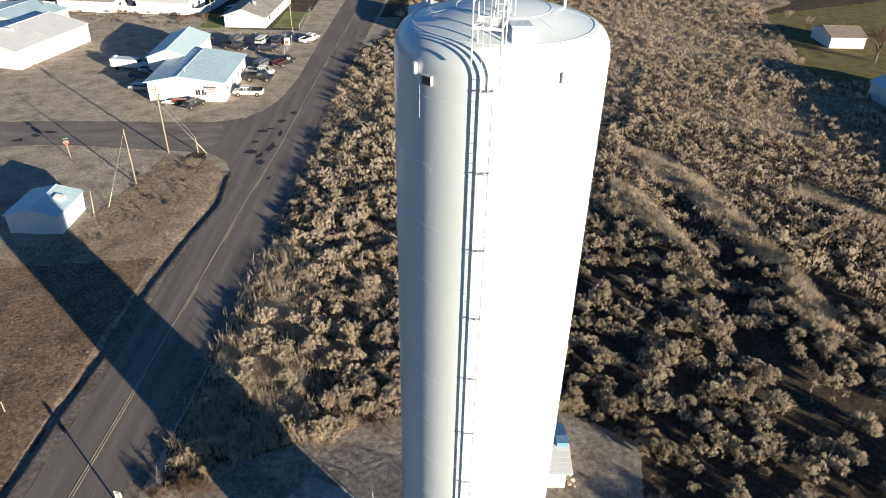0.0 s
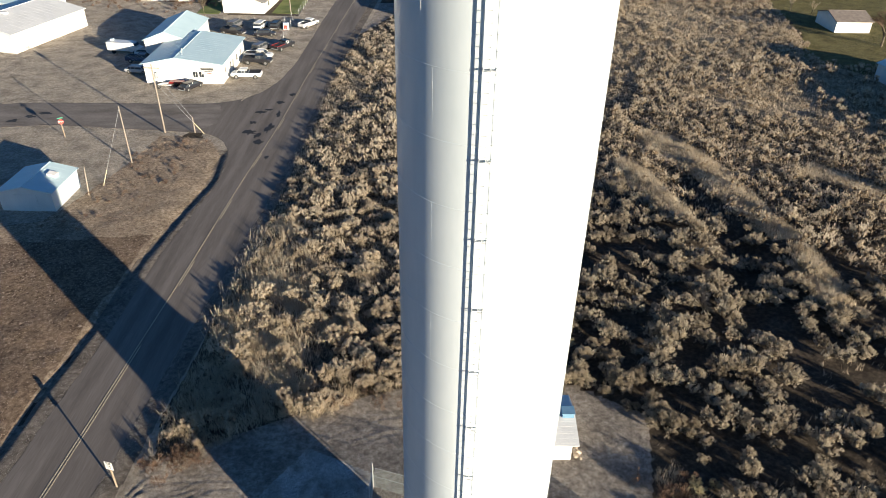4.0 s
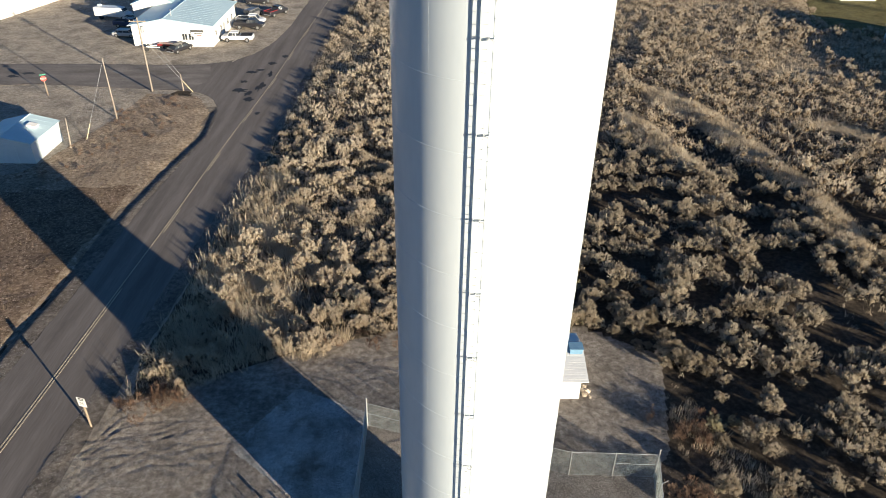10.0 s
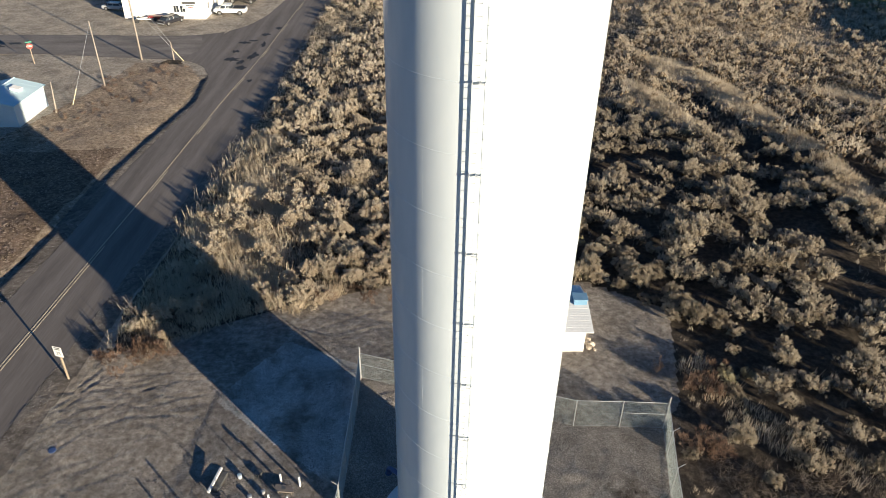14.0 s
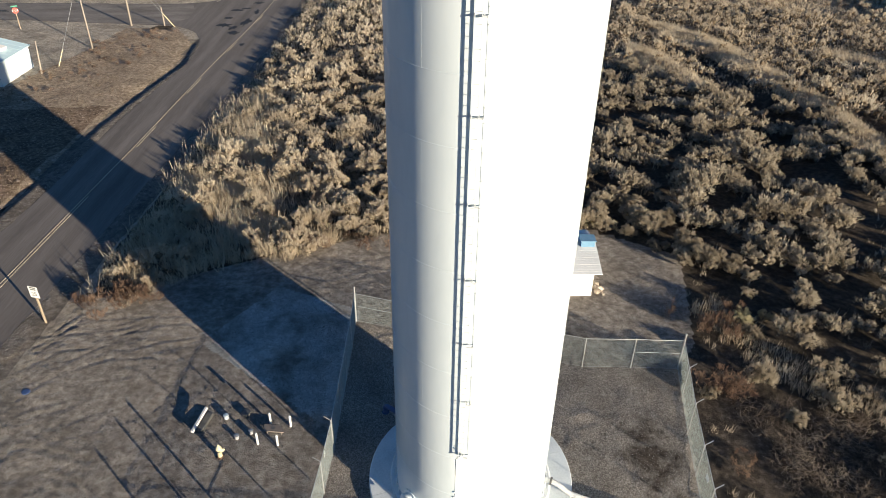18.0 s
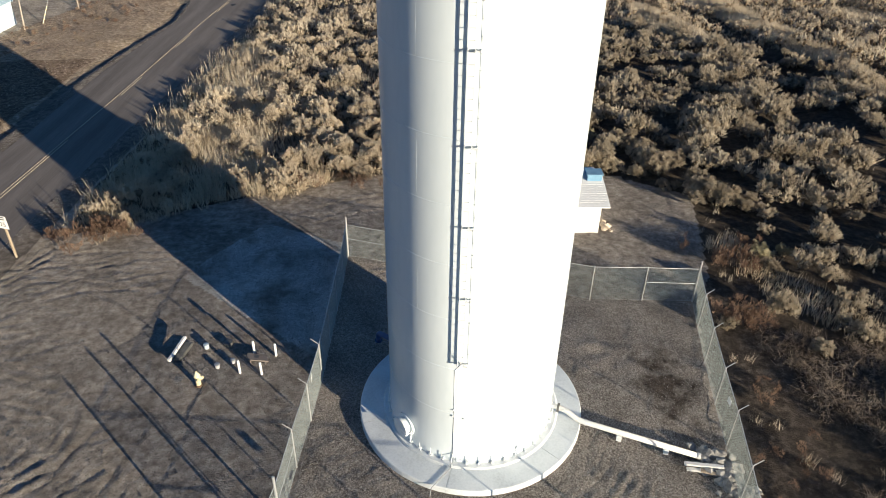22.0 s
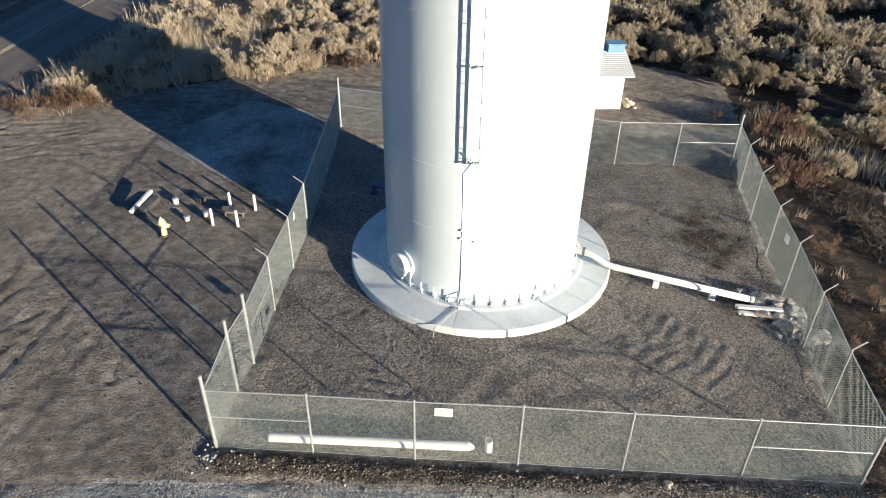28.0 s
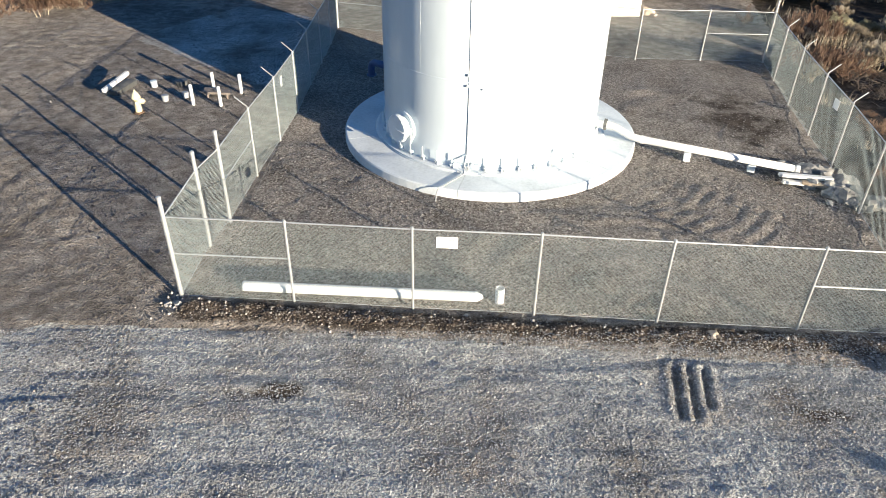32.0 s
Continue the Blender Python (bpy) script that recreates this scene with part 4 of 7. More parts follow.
part("curb", bm, M_TANK, hatch)
bm = B()
box(bm, (0.8, 0.76, 0.05), (0, 0, 0.44), bevel=0.012)
part("lid", bm, M_TANK, hatch)
bm = B()
tube(bm, [(-0.12, 0.1, 0.46), (-0.12, 0.1, 0.55), (0.12, 0.1, 0.55), (0.12, 0.1, 0.46)], 0.012, 6)
part("handle", bm, M_GALV, hatch)
beacon = new("beacon_lamp")
beacon.parent = tower
beacon.matrix_basis = pose(-0.02, -1.75, 38.0)
bm = B()
rod(bm, (0, 0, 0), (0, 0, 0.38), 0.03, 8)
part("stem", bm, M_TANKTRIM, beacon)
bm = B()
lathe(bm, [(0.0, 0.36), (0.07, 0.37), (0.09, 0.45), (0.06, 0.55), (0, 0.58)], 12)
part("lens_cap", bm, M_PVC, beacon, smooth=True)
for px, py, pz in ((2.0, 1.2, 38.0), (-2.3, 1.3, 37.95)):
    bm = B()
    rod(bm, (px, py, pz - 0.15), (px, py, pz + 0.75), 0.05, 10)
    rod(bm, (px, py, pz + 0.75), (px, py, pz + 0.8), 0.13, 12)
    part("roof_vent", bm, M_TANKTRIM, tower)
bm = B()
box(bm, (0.14, 0.17, 0.34), bevel=0.04)
o2 = part("antenna_box", bm, M_PVC, tower)
o2.matrix_basis = shell_at(-139.5, 36.95, R0 + 0.09)
bm = B()
box(bm, (0.1, 0.38, 0.3), bevel=0.02)
o2 = part("camera_box", bm, M_GREY, tower, "dark grey instrument box")
o2.matrix_basis = shell_at(-132, 36.7, R0 + 0.04)
bm = B()
box(bm, (0.02, 0.3, 0.22), (0.045, 0.02, 0))
part("window", bm, M_GLASS, o2)
bm = B()
tube(bm, [(R0 * math.cos(math.radians(-138)), R0 * math.sin(math.radians(-138)), z) for z in (36.7, 35.5)], 0.010, 6)
part("antenna_cable", bm, M_TANKTRIM, tower)
bm = B()
box(bm, (0.09, 0.1, 0.3), (0.045, 0, 0), bevel=0.02)
o2 = part("wall_light", bm, M_GREY, tower, "grey fixture near the top")
o2.matrix_basis = shell_at(-64, 37.0)
bm = B()
rod(bm, (-0.02, 0, 0), (0.03, 0, 0), 0.2, 16)
o2 = part("blind_flange", bm, M_TANK, tower)
o2.matrix_basis = shell_at(-36, 36.9)

# foundation slab in segments
slab = thing("foundation_slab", "round grey-white concrete foundation slab in cast segments", "foundation")
for k in range(6):
    a0, a1 = math.radians(-104 + 60 * k) + 0.0015, math.radians(-104 + 60 * (k + 1)) - 0.0015
    bm = B()
    prof = [(2.6, -0.12), (4.50, -0.12), (4.49, 0.215), (4.455, 0.25), (2.6, 0.25)]
    rings = [[bm.verts.new((r * math.cos(a0 + (a1 - a0) * i / 16), r * math.sin(a0 + (a1 - a0) * i / 16), z)) for r, z in prof] for i in range(17)]
    for P, Q in zip(rings, rings[1:]):
        for j in range(5):
            bm.faces.new((P[j], P[(j + 1) % 5], Q[(j + 1) % 5], Q[j]))
    bm.faces.new(rings[0][::-1])
    bm.faces.new(rings[-1])
    part("slab_segment", bm, M_CONC, slab)

bm = B()
tube(bm, [(-0.86, -3.42, 0.5), (-0.9, -3.5, 0.29), (-1.6, -4.35, 0.285), (-1.64, -4.45, 0.2), (-1.66, -4.5, 0.0)], 0.018, 8)
tagged(part("cable_conduit", bm, M_GREY), "grey cable conduit crossing the concrete slab", "conduit")
# overflow pipe
pipe = thing("overflow_pipe", "white painted overflow pipe running from tank base to rock pile", "pipe")
bm = B()
P0, P1 = Vector((3.75, -0.92, 0.62)), Vector((8.55, -2.95, 0.26))
tube(bm, [(3.1, -0.62, 0.62), (3.5, -0.78, 0.62), (3.75, -0.92, 0.60), (3.95, -1.08, 0.52), (4.15, -1.22, 0.44), (4.4, -1.34, 0.41), P1], 0.11, 16, caps=True)
part("pipe_run", bm, M_WHITE, pipe, smooth=True)
for f in (0.02, 0.985):
    q = Vector((4.4, -1.34, 0.41)).lerp(P1, f)
    d = (P1 - Vector((4.4, -1.34, 0.41))).normalized()
    bm = B()
    rod(bm, q - d * 0.05, q + d * 0.05, 0.125, 16)
    part("coupling", bm, M_WHITE, pipe)
bm = B()
rod(bm, (3.42, -0.75, 0.62), (3.5, -0.78, 0.62), 0.17, 16)
part("flange", bm, M_STEEL, pipe)
for q, s in (((5.75, -1.80, 0.1), (0.2, 0.35, 0.30)), ((7.4, -2.48, 0.08), (0.2, 0.3, 0.24))):
    bm = B()
    box(bm, s, q, rz=-20, bevel=0.015)
    tagged(part("pipe_support", bm, M_CONC), "concrete block propping up the white overflow pipe", "support block", group="pipe supports")

# blue elbow vent beside the tank
vent = thing("blue_vent_pipe", "dark blue painted steel vent elbow beside the tank", "pipe", pose(-3.95, 3.3, 0))
bm = B()
tube(bm, [(0, 0, 0.62), (0, 0, 0.9), (0.04, -0.033, 1.02), (0.12, -0.1, 1.08), (0.3, -0.25, 1.1), (1.6, -1.335, 1.1)], 0.12, 12)
part("elbow", bm, M_BLUEPIPE, vent, smooth=True)
bm = B()
rod(bm, (0, 0, 0.6), (0, 0, 0.64), 0.17, 14)
part("flange", bm, M_BLUEPIPE, vent)

# ---- chain-link fence ----
FH = 1.98
F_LEFT = [(-7.0, -8.7), (-6.95, -6.7), (-6.75, -5.6), (-6.6, -3.2), (-6.4, -0.9), (-6.25, 1.4), (-6.2, 3.8), (-6.15, 6.2), (-6.1, 8.6), (-6.1, 11.0)]
F_FRONT = [(-7.0, -8.7), (-4.6, -8.85), (-2.1, -9.05), (0.4, -9.2), (2.9, -9.4), (5.7, -9.6), (8.5, -9.8)]
F_RIGHT = [(8.5, -9.8), (8.9, -7.3), (9.35, -4.85), (9.8, -2.3), (10.15, 0.0), (10.55, 2.5), (11.0, 4.9), (11.4, 7.0)]
F_BACK = [(11.4, 7.0), (8.9, 7.1), (6.3, 7.15), (3.8, 7.9), (1.3, 8.7), (-1.2, 9.5), (-3.7, 10.25), (-6.1, 11.0)]


def mesh_panel(a, b, parent):
    """Woven wire between two posts: crossing diagonals with a little thickness."""
    L = math.hypot(b[0] - a[0], b[1] - a[1]) - 0.06
    H, pitch, r = FH - 0.08, 0.085, 0.0031
    V, F = [], []
    for s in (1, -1):
        u = -H if s == 1 else 0.0
        end = L if s == 1 else L + H
        while u < end:
            p, q = ((u, 0), (u + H, H)) if s == 1 else ((u, 0), (u - H, H))
            t0 = max(0, (-p[0] / (q[0] - p[0])) if p[0] < 0 else 0, ((L - p[0]) / (q[0] - p[0])) if p[0] > L else 0)
            t1 = min(1, (L - p[0]) / (q[0] - p[0]) if q[0] > L else 1, (-p[0]) / (q[0] - p[0]) if q[0] < 0 else 1)
            if t1 - t0 > 0.01:
                x0, z0, x1, z1 = p[0] + (q[0] - p[0]) * t0, H * t0, p[0] + (q[0] - p[0]) * t1, H * t1
                k = len(V)
                w, dz = r * 0.7, -s * r * 0.7
                off = s * 0.003
                for x, z in ((x0, z0), (x1, z1)):
                    V += [(x - w, off, z - dz), (x, off - 0.0035, z), (x + w, off, z + dz), (x, off + 0.0035, z)]
                F += [(k + e, k + (e + 1) % 4, k + 4 + (e + 1) % 4, k + 4 + e) for e in range(4)]
            u += pitch
    ob = raw("chain_link_mesh", V, F, M_WIRE, parent)
    d = math.degrees(math.atan2(b[1] - a[1], b[0] - a[0]))
    ob.matrix_basis = pose(a[0], a[1], 0.05, 0, 0, d) @ pose(0.03, 0, 0)
    return ob


def fence_run(pts, label, heavy=(), braces=(), arm=None, skip_first=False):
    f = thing("chain_link_fence", label, "fence", group="compound fence")
    for i, (x, y) in enumerate(pts):
        if i == 0 and skip_first:
            continue
        hv = i in heavy
        bm = B()
        h = 2.42 if hv else FH + 0.03
        r = 0.045 if hv else 0.028
        rod(bm, (x, y, -0.1), (x, y, h), r, 10)
        lathe(bm, [(r + 0.008, h - 0.03), (r + 0.008, h + 0.01), (0.0, h + 0.04)], 10, (x, y, 0))
        p = part("post", bm, M_GALV, f)
        if arm and not hv:
            bm = B()
            box(bm, (0.4, 0.03, 0.022), (x + arm[0] * 0.16, y + arm[1] * 0.16, h + 0.17), rz=math.degrees(math.atan2(arm[1], arm[0])), ry=-42)
            part("barb_arm", bm, M_GALV, p)
        if hv:
            for z in (0.25, 0.7, 1.15, 1.6, FH - 0.05):
                bm = B()
                lathe(bm, [(r, z - 0.02), (r + 0.012, z - 0.018), (r + 0.012, z + 0.018), (r, z + 0.02)], 10, (x, y, 0))
                part("tension_band", bm, M_GALV, p)
    for i, (a, b) in enumerate(zip(pts, pts[1:])):
        bm = B()
        rod(bm, (*a, FH), (*b, FH), 0.0165, 8)
        part("top_rail", bm, M_GALV, f)
        bm = B()
        rod(bm, (*a, 0.06), (*b, 0.06), 0.006, 5)
        part("tension_wire", bm, M_GALV, f)
        if i in braces:
            bm = B()
            rod(bm, (*a, 1.12), (*b, 1.12), 0.0165, 8)
            part("brace_rail", bm, M_GALV, f)
        mesh_panel(a, b, f)
    return f


fence_run(F_LEFT, "galvanised chain-link fence along the dirt yard with angled arms", heavy=(0, 1, 2, 9), braces=(2,), arm=(-1, 0))
fence_run(F_FRONT, "galvanised chain-link fence beside the gravel drive", heavy=(6,), braces=(0, 5), skip_first=True)
fence_run(F_RIGHT, "galvanised chain-link fence beside sagebrush with angled arms", heavy=(7,), arm=(1, 0), skip_first=True)
fence_run(F_BACK, "galvanised chain-link fence behind the tank", braces=(0, 6), skip_first=True)
for (x, y, z, w, h, rz, ty) in ((-1.42, -9.13, 1.73, 0.42, 0.26, -4, "notice"), (-6.36, -0.1, 1.6, 0.02, 0.3, 0, "notice")):
    s = thing("fence_sign", "small blank-looking white notice wired to the chain-link fence", "sign", pose(x, y, z, 0, 0, rz), group="fence signs")
    bm = B()
    box(bm, (w, 0.008, h) if w > 0.1 else (0.008, 0.24, h), bevel=0.002)
    part("plate", bm, M_SIGN, s)
    if w > 0.1:
        for k in range(3):
            bm = B()
            box(bm, (0.30 - 0.06 * k, 0.003, 0.022), (0, -0.0062, 0.06 - 0.06 * k))
            part("text_bar", bm, M_GREY, s)
s = thing("fence_sign", "small white notice on the east fence mesh", "sign", pose(9.88, -1.4, 1.6), group="fence signs")
bm = B()
box(bm, (0.008, 0.3, 0.3), bevel=0.002)
part("plate", bm, M_SIGN, s)

# ---- loose things in and round the compound ----
pp = thing("white_pipe", "long white ribbed plastic pipe lying along the fence", "pipe")
bm = B()
A, Bv = Vector((-5.75, -8.45, 0.13)), Vector((-0.75, -8.75, 0.13))
d = (Bv - A).normalized()
N = 96
tube(bm, [A + (Bv - A) * (i / N) for i in range(N + 1)], 0.112, 16)
for i, v in enumerate(bm.verts):
    ring = i // 16
    c0 = A + (Bv - A) * (ring / N)
    v.co = c0 + (v.co - c0) * (1.012 if ring % 2 else 0.992)
part("barrel", bm, M_PVC, pp, smooth=True)
bm = B()
rod(bm, Bv, Bv + d * 0.12, 0.108, 16, 0.04)
part("end_cap", bm, M_PVC, pp)
st = thing("pipe_stub", "short open white plastic pipe standing by the fence", "pipe", pose(-0.28, -8.75, 0))
bm = B()
lathe(bm, [(0.098, -0.05), (0.098, 0.36), (0.085, 0.36), (0.085, -0.05)], 18)
part("collar", bm, M_PVC, st, smooth=False)

hy = thing("fire_hydrant", "cream-yellow fire hydrant on a rusty base in the yard", "fire hydrant", pose(-11.4, 1.1, 0, 0, 0, 20))
bm = B()
lathe(bm, [(0.17, -0.03), (0.17, 0.05), (0.12, 0.07)], 14)
part("base_flange", bm, M_RUST, hy)
bm = B()
lathe(bm, [(0.11, 0.05), (0.105, 0.5), (0.15, 0.51), (0.15, 0.56), (0.125, 0.6), (0.10, 0.68), (0.04, 0.73), (0.03, 0.8), (0, 0.8)], 14)
part("barrel", bm, M_HYDR, hy, smooth=True)
for a, r, ln in ((90, 0.06, 0.2), (-90, 0.06, 0.2), (0, 0.085, 0.22)):
    bm = B()
    c_, s_ = math.cos(radians(a)), math.sin(radians(a))
    rod(bm, (0.05 * c_, 0.05 * s_, 0.4), (ln * c_, ln * s_, 0.4), r, 12)
    rod(bm, (ln * c_, ln * s_, 0.4), ((ln + 0.04) * c_, (ln + 0.04) * s_, 0.4), r * 0.45, 6)
    part("outlet_cap", bm, M_HYDR, hy)
for x, y, h in ((-9.5, 3.15, 0.68), (-8.5, 2.95, 0.7), (-9.85, 1.85, 0.72), (-8.9, 1.75, 0.7)):
    bo = thing("bollard", "white painted steel bollard guarding a meter pit", "bollard", pose(x, y, 0), group="meter pit bollards")
    bm = B()
    lathe(bm, [(0.06, -0.05), (0.06, h - 0.03), (0.045, h), (0, h + 0.01)], 14)
    part("tube", bm, M_WHITE, bo, smooth=True)
bm = B()
prism(bm, [(-9.72, 2.88), (-8.86, 2.75), (-8.72, 2.36), (-9.66, 2.46)], 0.17, 0.24)
for x_, y_ in ((-9.6, 2.8), (-8.95, 2.68), (-8.85, 2.42), (-9.55, 2.52)):
    rod(bm, (x_, y_, -0.05), (x_, y_, 0.18), 0.035, 8)
pit = tagged(part("pit_cover", bm, M_BROWNROOF), "weathered brown raised plate over a meter pit", "pit cover")
bm = B()
rod(bm, (-9.25, 2.62, 0.235), (-9.25, 2.62, 0.255), 0.1, 16)
part("lid_ring", bm, M_STEEL, pit)
for x, y, h, r, m_, lb in ((-11.7, 3.45, 0.24, 0.11, M_BLUESIDE, "pale blue"), (-10.9, 2.2, 0.2, 0.11, M_GREY, "grey"), (-10.8, 3.7, 0.18, 0.2, M_STEEL, "dark"), (-10.3, 2.5, 0.2, 0.1, M_GREY, "grey")):
    v = thing("valve_riser", lb + " capped valve riser standing in the yard gravel", "valve", pose(x, y, 0), group="valve risers")
    bm = B()
    lathe(bm, [(r, -0.05), (r, h - 0.04)], 14)
    part("riser", bm, m_, v, smooth=True)
    bm = B()
    lathe(bm, [(r + 0.015, h - 0.05), (r + 0.015, h), (0, h + 0.015)], 14)
    part("cap", bm, m_, v)
lp = thing("fallen_post", "white painted post lying tilted on a dark frame", "post", pose(-12.85, 3.05, 0, 0, 0, 78))
bm = B()
box(bm, (1.5, 0.14, 0.14), (0, 0, 0.33), ry=-5, bevel=0.02)
part("beam", bm, M_WHITE, lp)
bm = B()
box(bm, (1.2, 0.5, 0.2), (0.1, -0.1, 0.09), bevel=0.02)
part("footing", bm, M_STEEL, lp)
bm = B()
lathe(bm, [(0.2, -0.02), (0.2, 0.05), (0.16, 0.06), (0, 0.06)], 18, (-22.2, 5.2, 0))
tagged(part("manhole_cover", bm, M_BLUEPIPE), "small blue-grey utility lid set in the dirt yard", "utility lid")


def boulder(r, seed, at, flat=0.7, material=None):
    rs = random.Random(seed)
    bm = B()
    bmesh.ops.create_icosphere(bm, subdivisions=2, radius=r)
    o = Vector((rs.random() * 50, rs.random() * 50, 0))
    for v in bm.verts:
        k = 1 + 0.75 * noise.noise(v.co / r * 1.1 + o) + 0.25 * noise.noise(v.co / r * 3 + o)
        v.co = Vector((v.co.x * rs.uniform(0.98, 1.02), v.co.y * 0.85, v.co.z * flat)) * k
    ob = part("rock", bm, material or M_ROCK)
    ob.matrix_basis = pose(*at, rs.uniform(-20, 20), rs.uniform(-20, 20), rs.uniform(0, 360))
    return ob


rs = random.Random(5)
for k in range(70):
    t = rs.random()
    x, y = 8.7 + 1.0 * t + rs.gauss(0, 0.35), -2.3 - 2.3 * t + rs.gauss(0, 0.3)
    r = rs.choice((0.1, 0.14, 0.19, 0.26))
    tagged(boulder(r, k, (x, y, r * 0.35)), "angular light grey rock in the riprap pile at the pipe outlet", "rock", group="riprap rocks")
for x, y, L, rz, m_, z in ((8.55, -3.35, 1.45, -6, M_WHITE, 0.26), (9.0, -3.75, 1.3, -22, M_WOOD, 0.16), (8.4, -2.75, 1.3, -28, M_WOOD, 0.1), (8.6, -3.5, 1.4, -7, M_WHITE, 0.12), (9.3, -4.1, 0.8, -25, M_WOOD, 0.1)):
    bm = B()
    box(bm, (L, 0.15, 0.09), (x, y, z), rz=rz, ry=2, bevel=0.008)
    tagged(part("timber", bm, m_), "loose weathered timber lying on the rock pile", "timber", group="loose timbers")
for k, (x, y, r) in enumerate(((2.62, -9.6, 0.09), (3.86, -9.88, 0.16), (-7.2, -9.0, 0.1), (-6.95, -9.0, 0.12), (-6.62, -9.1, 0.1), (-7.02, -9.12, 0.08), (4.9, -9.9, 0.06), (-1.0, -9.25, 0.06), (0.35, -9.4, 0.06), (-0.2, -9.3, 0.05))):
    tagged(boulder(r, 300 + k, (x, y, r * 0.3), 0.55, M_TANROCK if k == 1 else M_ROCK), "pale loose rock lying at the foot of the front fence", "rock", group="rocks by the fence")
V, F, XY = [], [], []
for k in range(900):
    a = rs.random()
    if k < 700:
        x, y = -7.2 + 16 * a + rs.gauss(0, 0.1), -9.1 - 1.15 * a + rs.gauss(-0.05, 0.22)
    elif k < 760:
        x, y = -7.1 + rs.gauss(0, 0.3), -8.95 + rs.gauss(0, 0.2)
    else:
        x, y = rs.uniform(-20, 10), rs.uniform(-13, 12)
    r = rs.choice((0.015, 0.02, 0.03, 0.05)) * (0.6 if k < 700 else 0.9)
    n0 = len(V)
    XY += [(x, y)] * 6
    rt = Euler((rs.random() * 6, rs.random() * 6, rs.random() * 6)).to_matrix()
    for q in ((1, 0, 0), (-1, 0, 0), (0, 1, 0), (0, -1, 0), (0, 0, 1), (0, 0, -1)):
        V.append(Vector((x, y, r * 0.45 )) + rt @ Vector(q) * r * rs.uniform(0.7, 1.2))
    F += [(n0 + i, n0 + j, n0 + l) for i, j, l in ((0, 2, 4), (2, 1, 4), (1, 3, 4), (3, 0, 4), (2, 0, 5), (1, 2, 5), (3, 1, 5), (0, 3, 5))]
XY = np.array(XY)
V = np.array([v[:] for v in V])
V[:, 2] += height(XY[:, 0], XY[:, 1])
tagged(raw("pebbles", V, F, M_STONE), "scattered pale stones along the fence foot", "stones", kind="stuff")

# gravel: loose stones, too many to count
def stones(name, n, spots, lo, hi, material, label, seed, flat=0.5):
    rs = np.random.RandomState(seed)
    x, y = spots(rs, n)
    n = len(x)
    r = rs.uniform(lo, hi, n) * np.where(rs.rand(n) < 0.06, 1.8, 1.0)
    base = np.array([(1, 0, -0.3), (-1, 0, -0.3), (0, 1, -0.3), (0, -1, -0.3), (0, 0, 1)], float)
    v = base[None] * rs.uniform(0.6, 1.25, (n, 5, 1)) + rs.normal(0, 0.24, (n, 5, 3))
    a = rs.uniform(0, 6.28, n)
    c, s = np.cos(a)[:, None], np.sin(a)[:, None]
    v = np.stack([v[..., 0] * c - v[..., 1] * s, v[..., 0] * s + v[..., 1] * c, v[..., 2] * flat], -1) * r[:, None, None]
    v += np.stack([x, y, height(x, y) + r * 0.25], -1)[:, None]
    f = np.array(((0, 2, 4), (2, 1, 4), (1, 3, 4), (3, 0, 4)))
    F = (f[None] + (np.arange(n) * 5)[:, None, None]).reshape(-1, 3)
    return tagged(raw(name, v.reshape(-1, 3), F, material), label, "gravel", kind="stuff")


def in_compound(rs, n):
    x, y = rs.uniform(-6.9, 11.2, n), rs.uniform(-9.5, 10.8, n)
    k = inside(x, y, GRAVEL[0]) & (np.hypot(x, y) > 4.6) & ~((np.hypot((x - 8.4) / 2.6, (y - 1.2) / 5.5) < 1) & (rs.rand(n) < 0.65))
    return x[k], y[k]


def in_drive(rs, n):
    x, y = rs.uniform(-12, 8.5, n), rs.uniform(-13.8, -9.8, n)
    return x, y


def in_yard(rs, n):
    x, y = rs.uniform(-25, -7.1, n), rs.uniform(-14, 14, n)
    k = (fbm(x, y, 2.5, 3) > rs.normal(-0.05, 0.12, n)) & inside(x, y, YARD)
    return x[k], y[k]


stones("compound_gravel", 105000, in_compound, 0.011, 0.024, M_STONE, "brown-grey crushed gravel inside the fence", 3)
stones("drive_gravel", 100000, in_drive, 0.008, 0.017, M_STONEG, "pale grey crushed gravel on the drive", 4, 0.62)


def in_back(rs, n):
    x, y = rs.uniform(-8, 15, n), rs.uniform(7, 21.5, n)
    k = inside(x, y, YARD) & ~inside(x, y, GRAVEL[0]) & ~inside(x, y, [(4.6, 13.3), (8.3, 13.3), (8.3, 18.2), (4.6, 18.2)])
    return x[k], y[k]


def on_berm(rs, n):
    a = rs.rand(n)
    return -6.9 + 15.8 * a, -9.18 - 1.12 * a + rs.normal(0, 0.17, n)


stones("back_gravel", 30000, in_back, 0.012, 0.028, M_STONEY, "loose brown gravel behind the tank", 8)
M_STONEB = island_mat("berm_stones", [(0.05, 0.036, 0.026), (0.09, 0.066, 0.048), (0.15, 0.112, 0.084), (0.36, 0.32, 0.27)])
stones("berm_stones", 8000, on_berm, 0.012, 0.03, M_STONEB, "dark brown stony strip along the fence foot", 9)
stones("yard_gravel", 85000, in_yard, 0.012, 0.026, M_STONEY, "loose brown gravel on the dirt yard", 5)



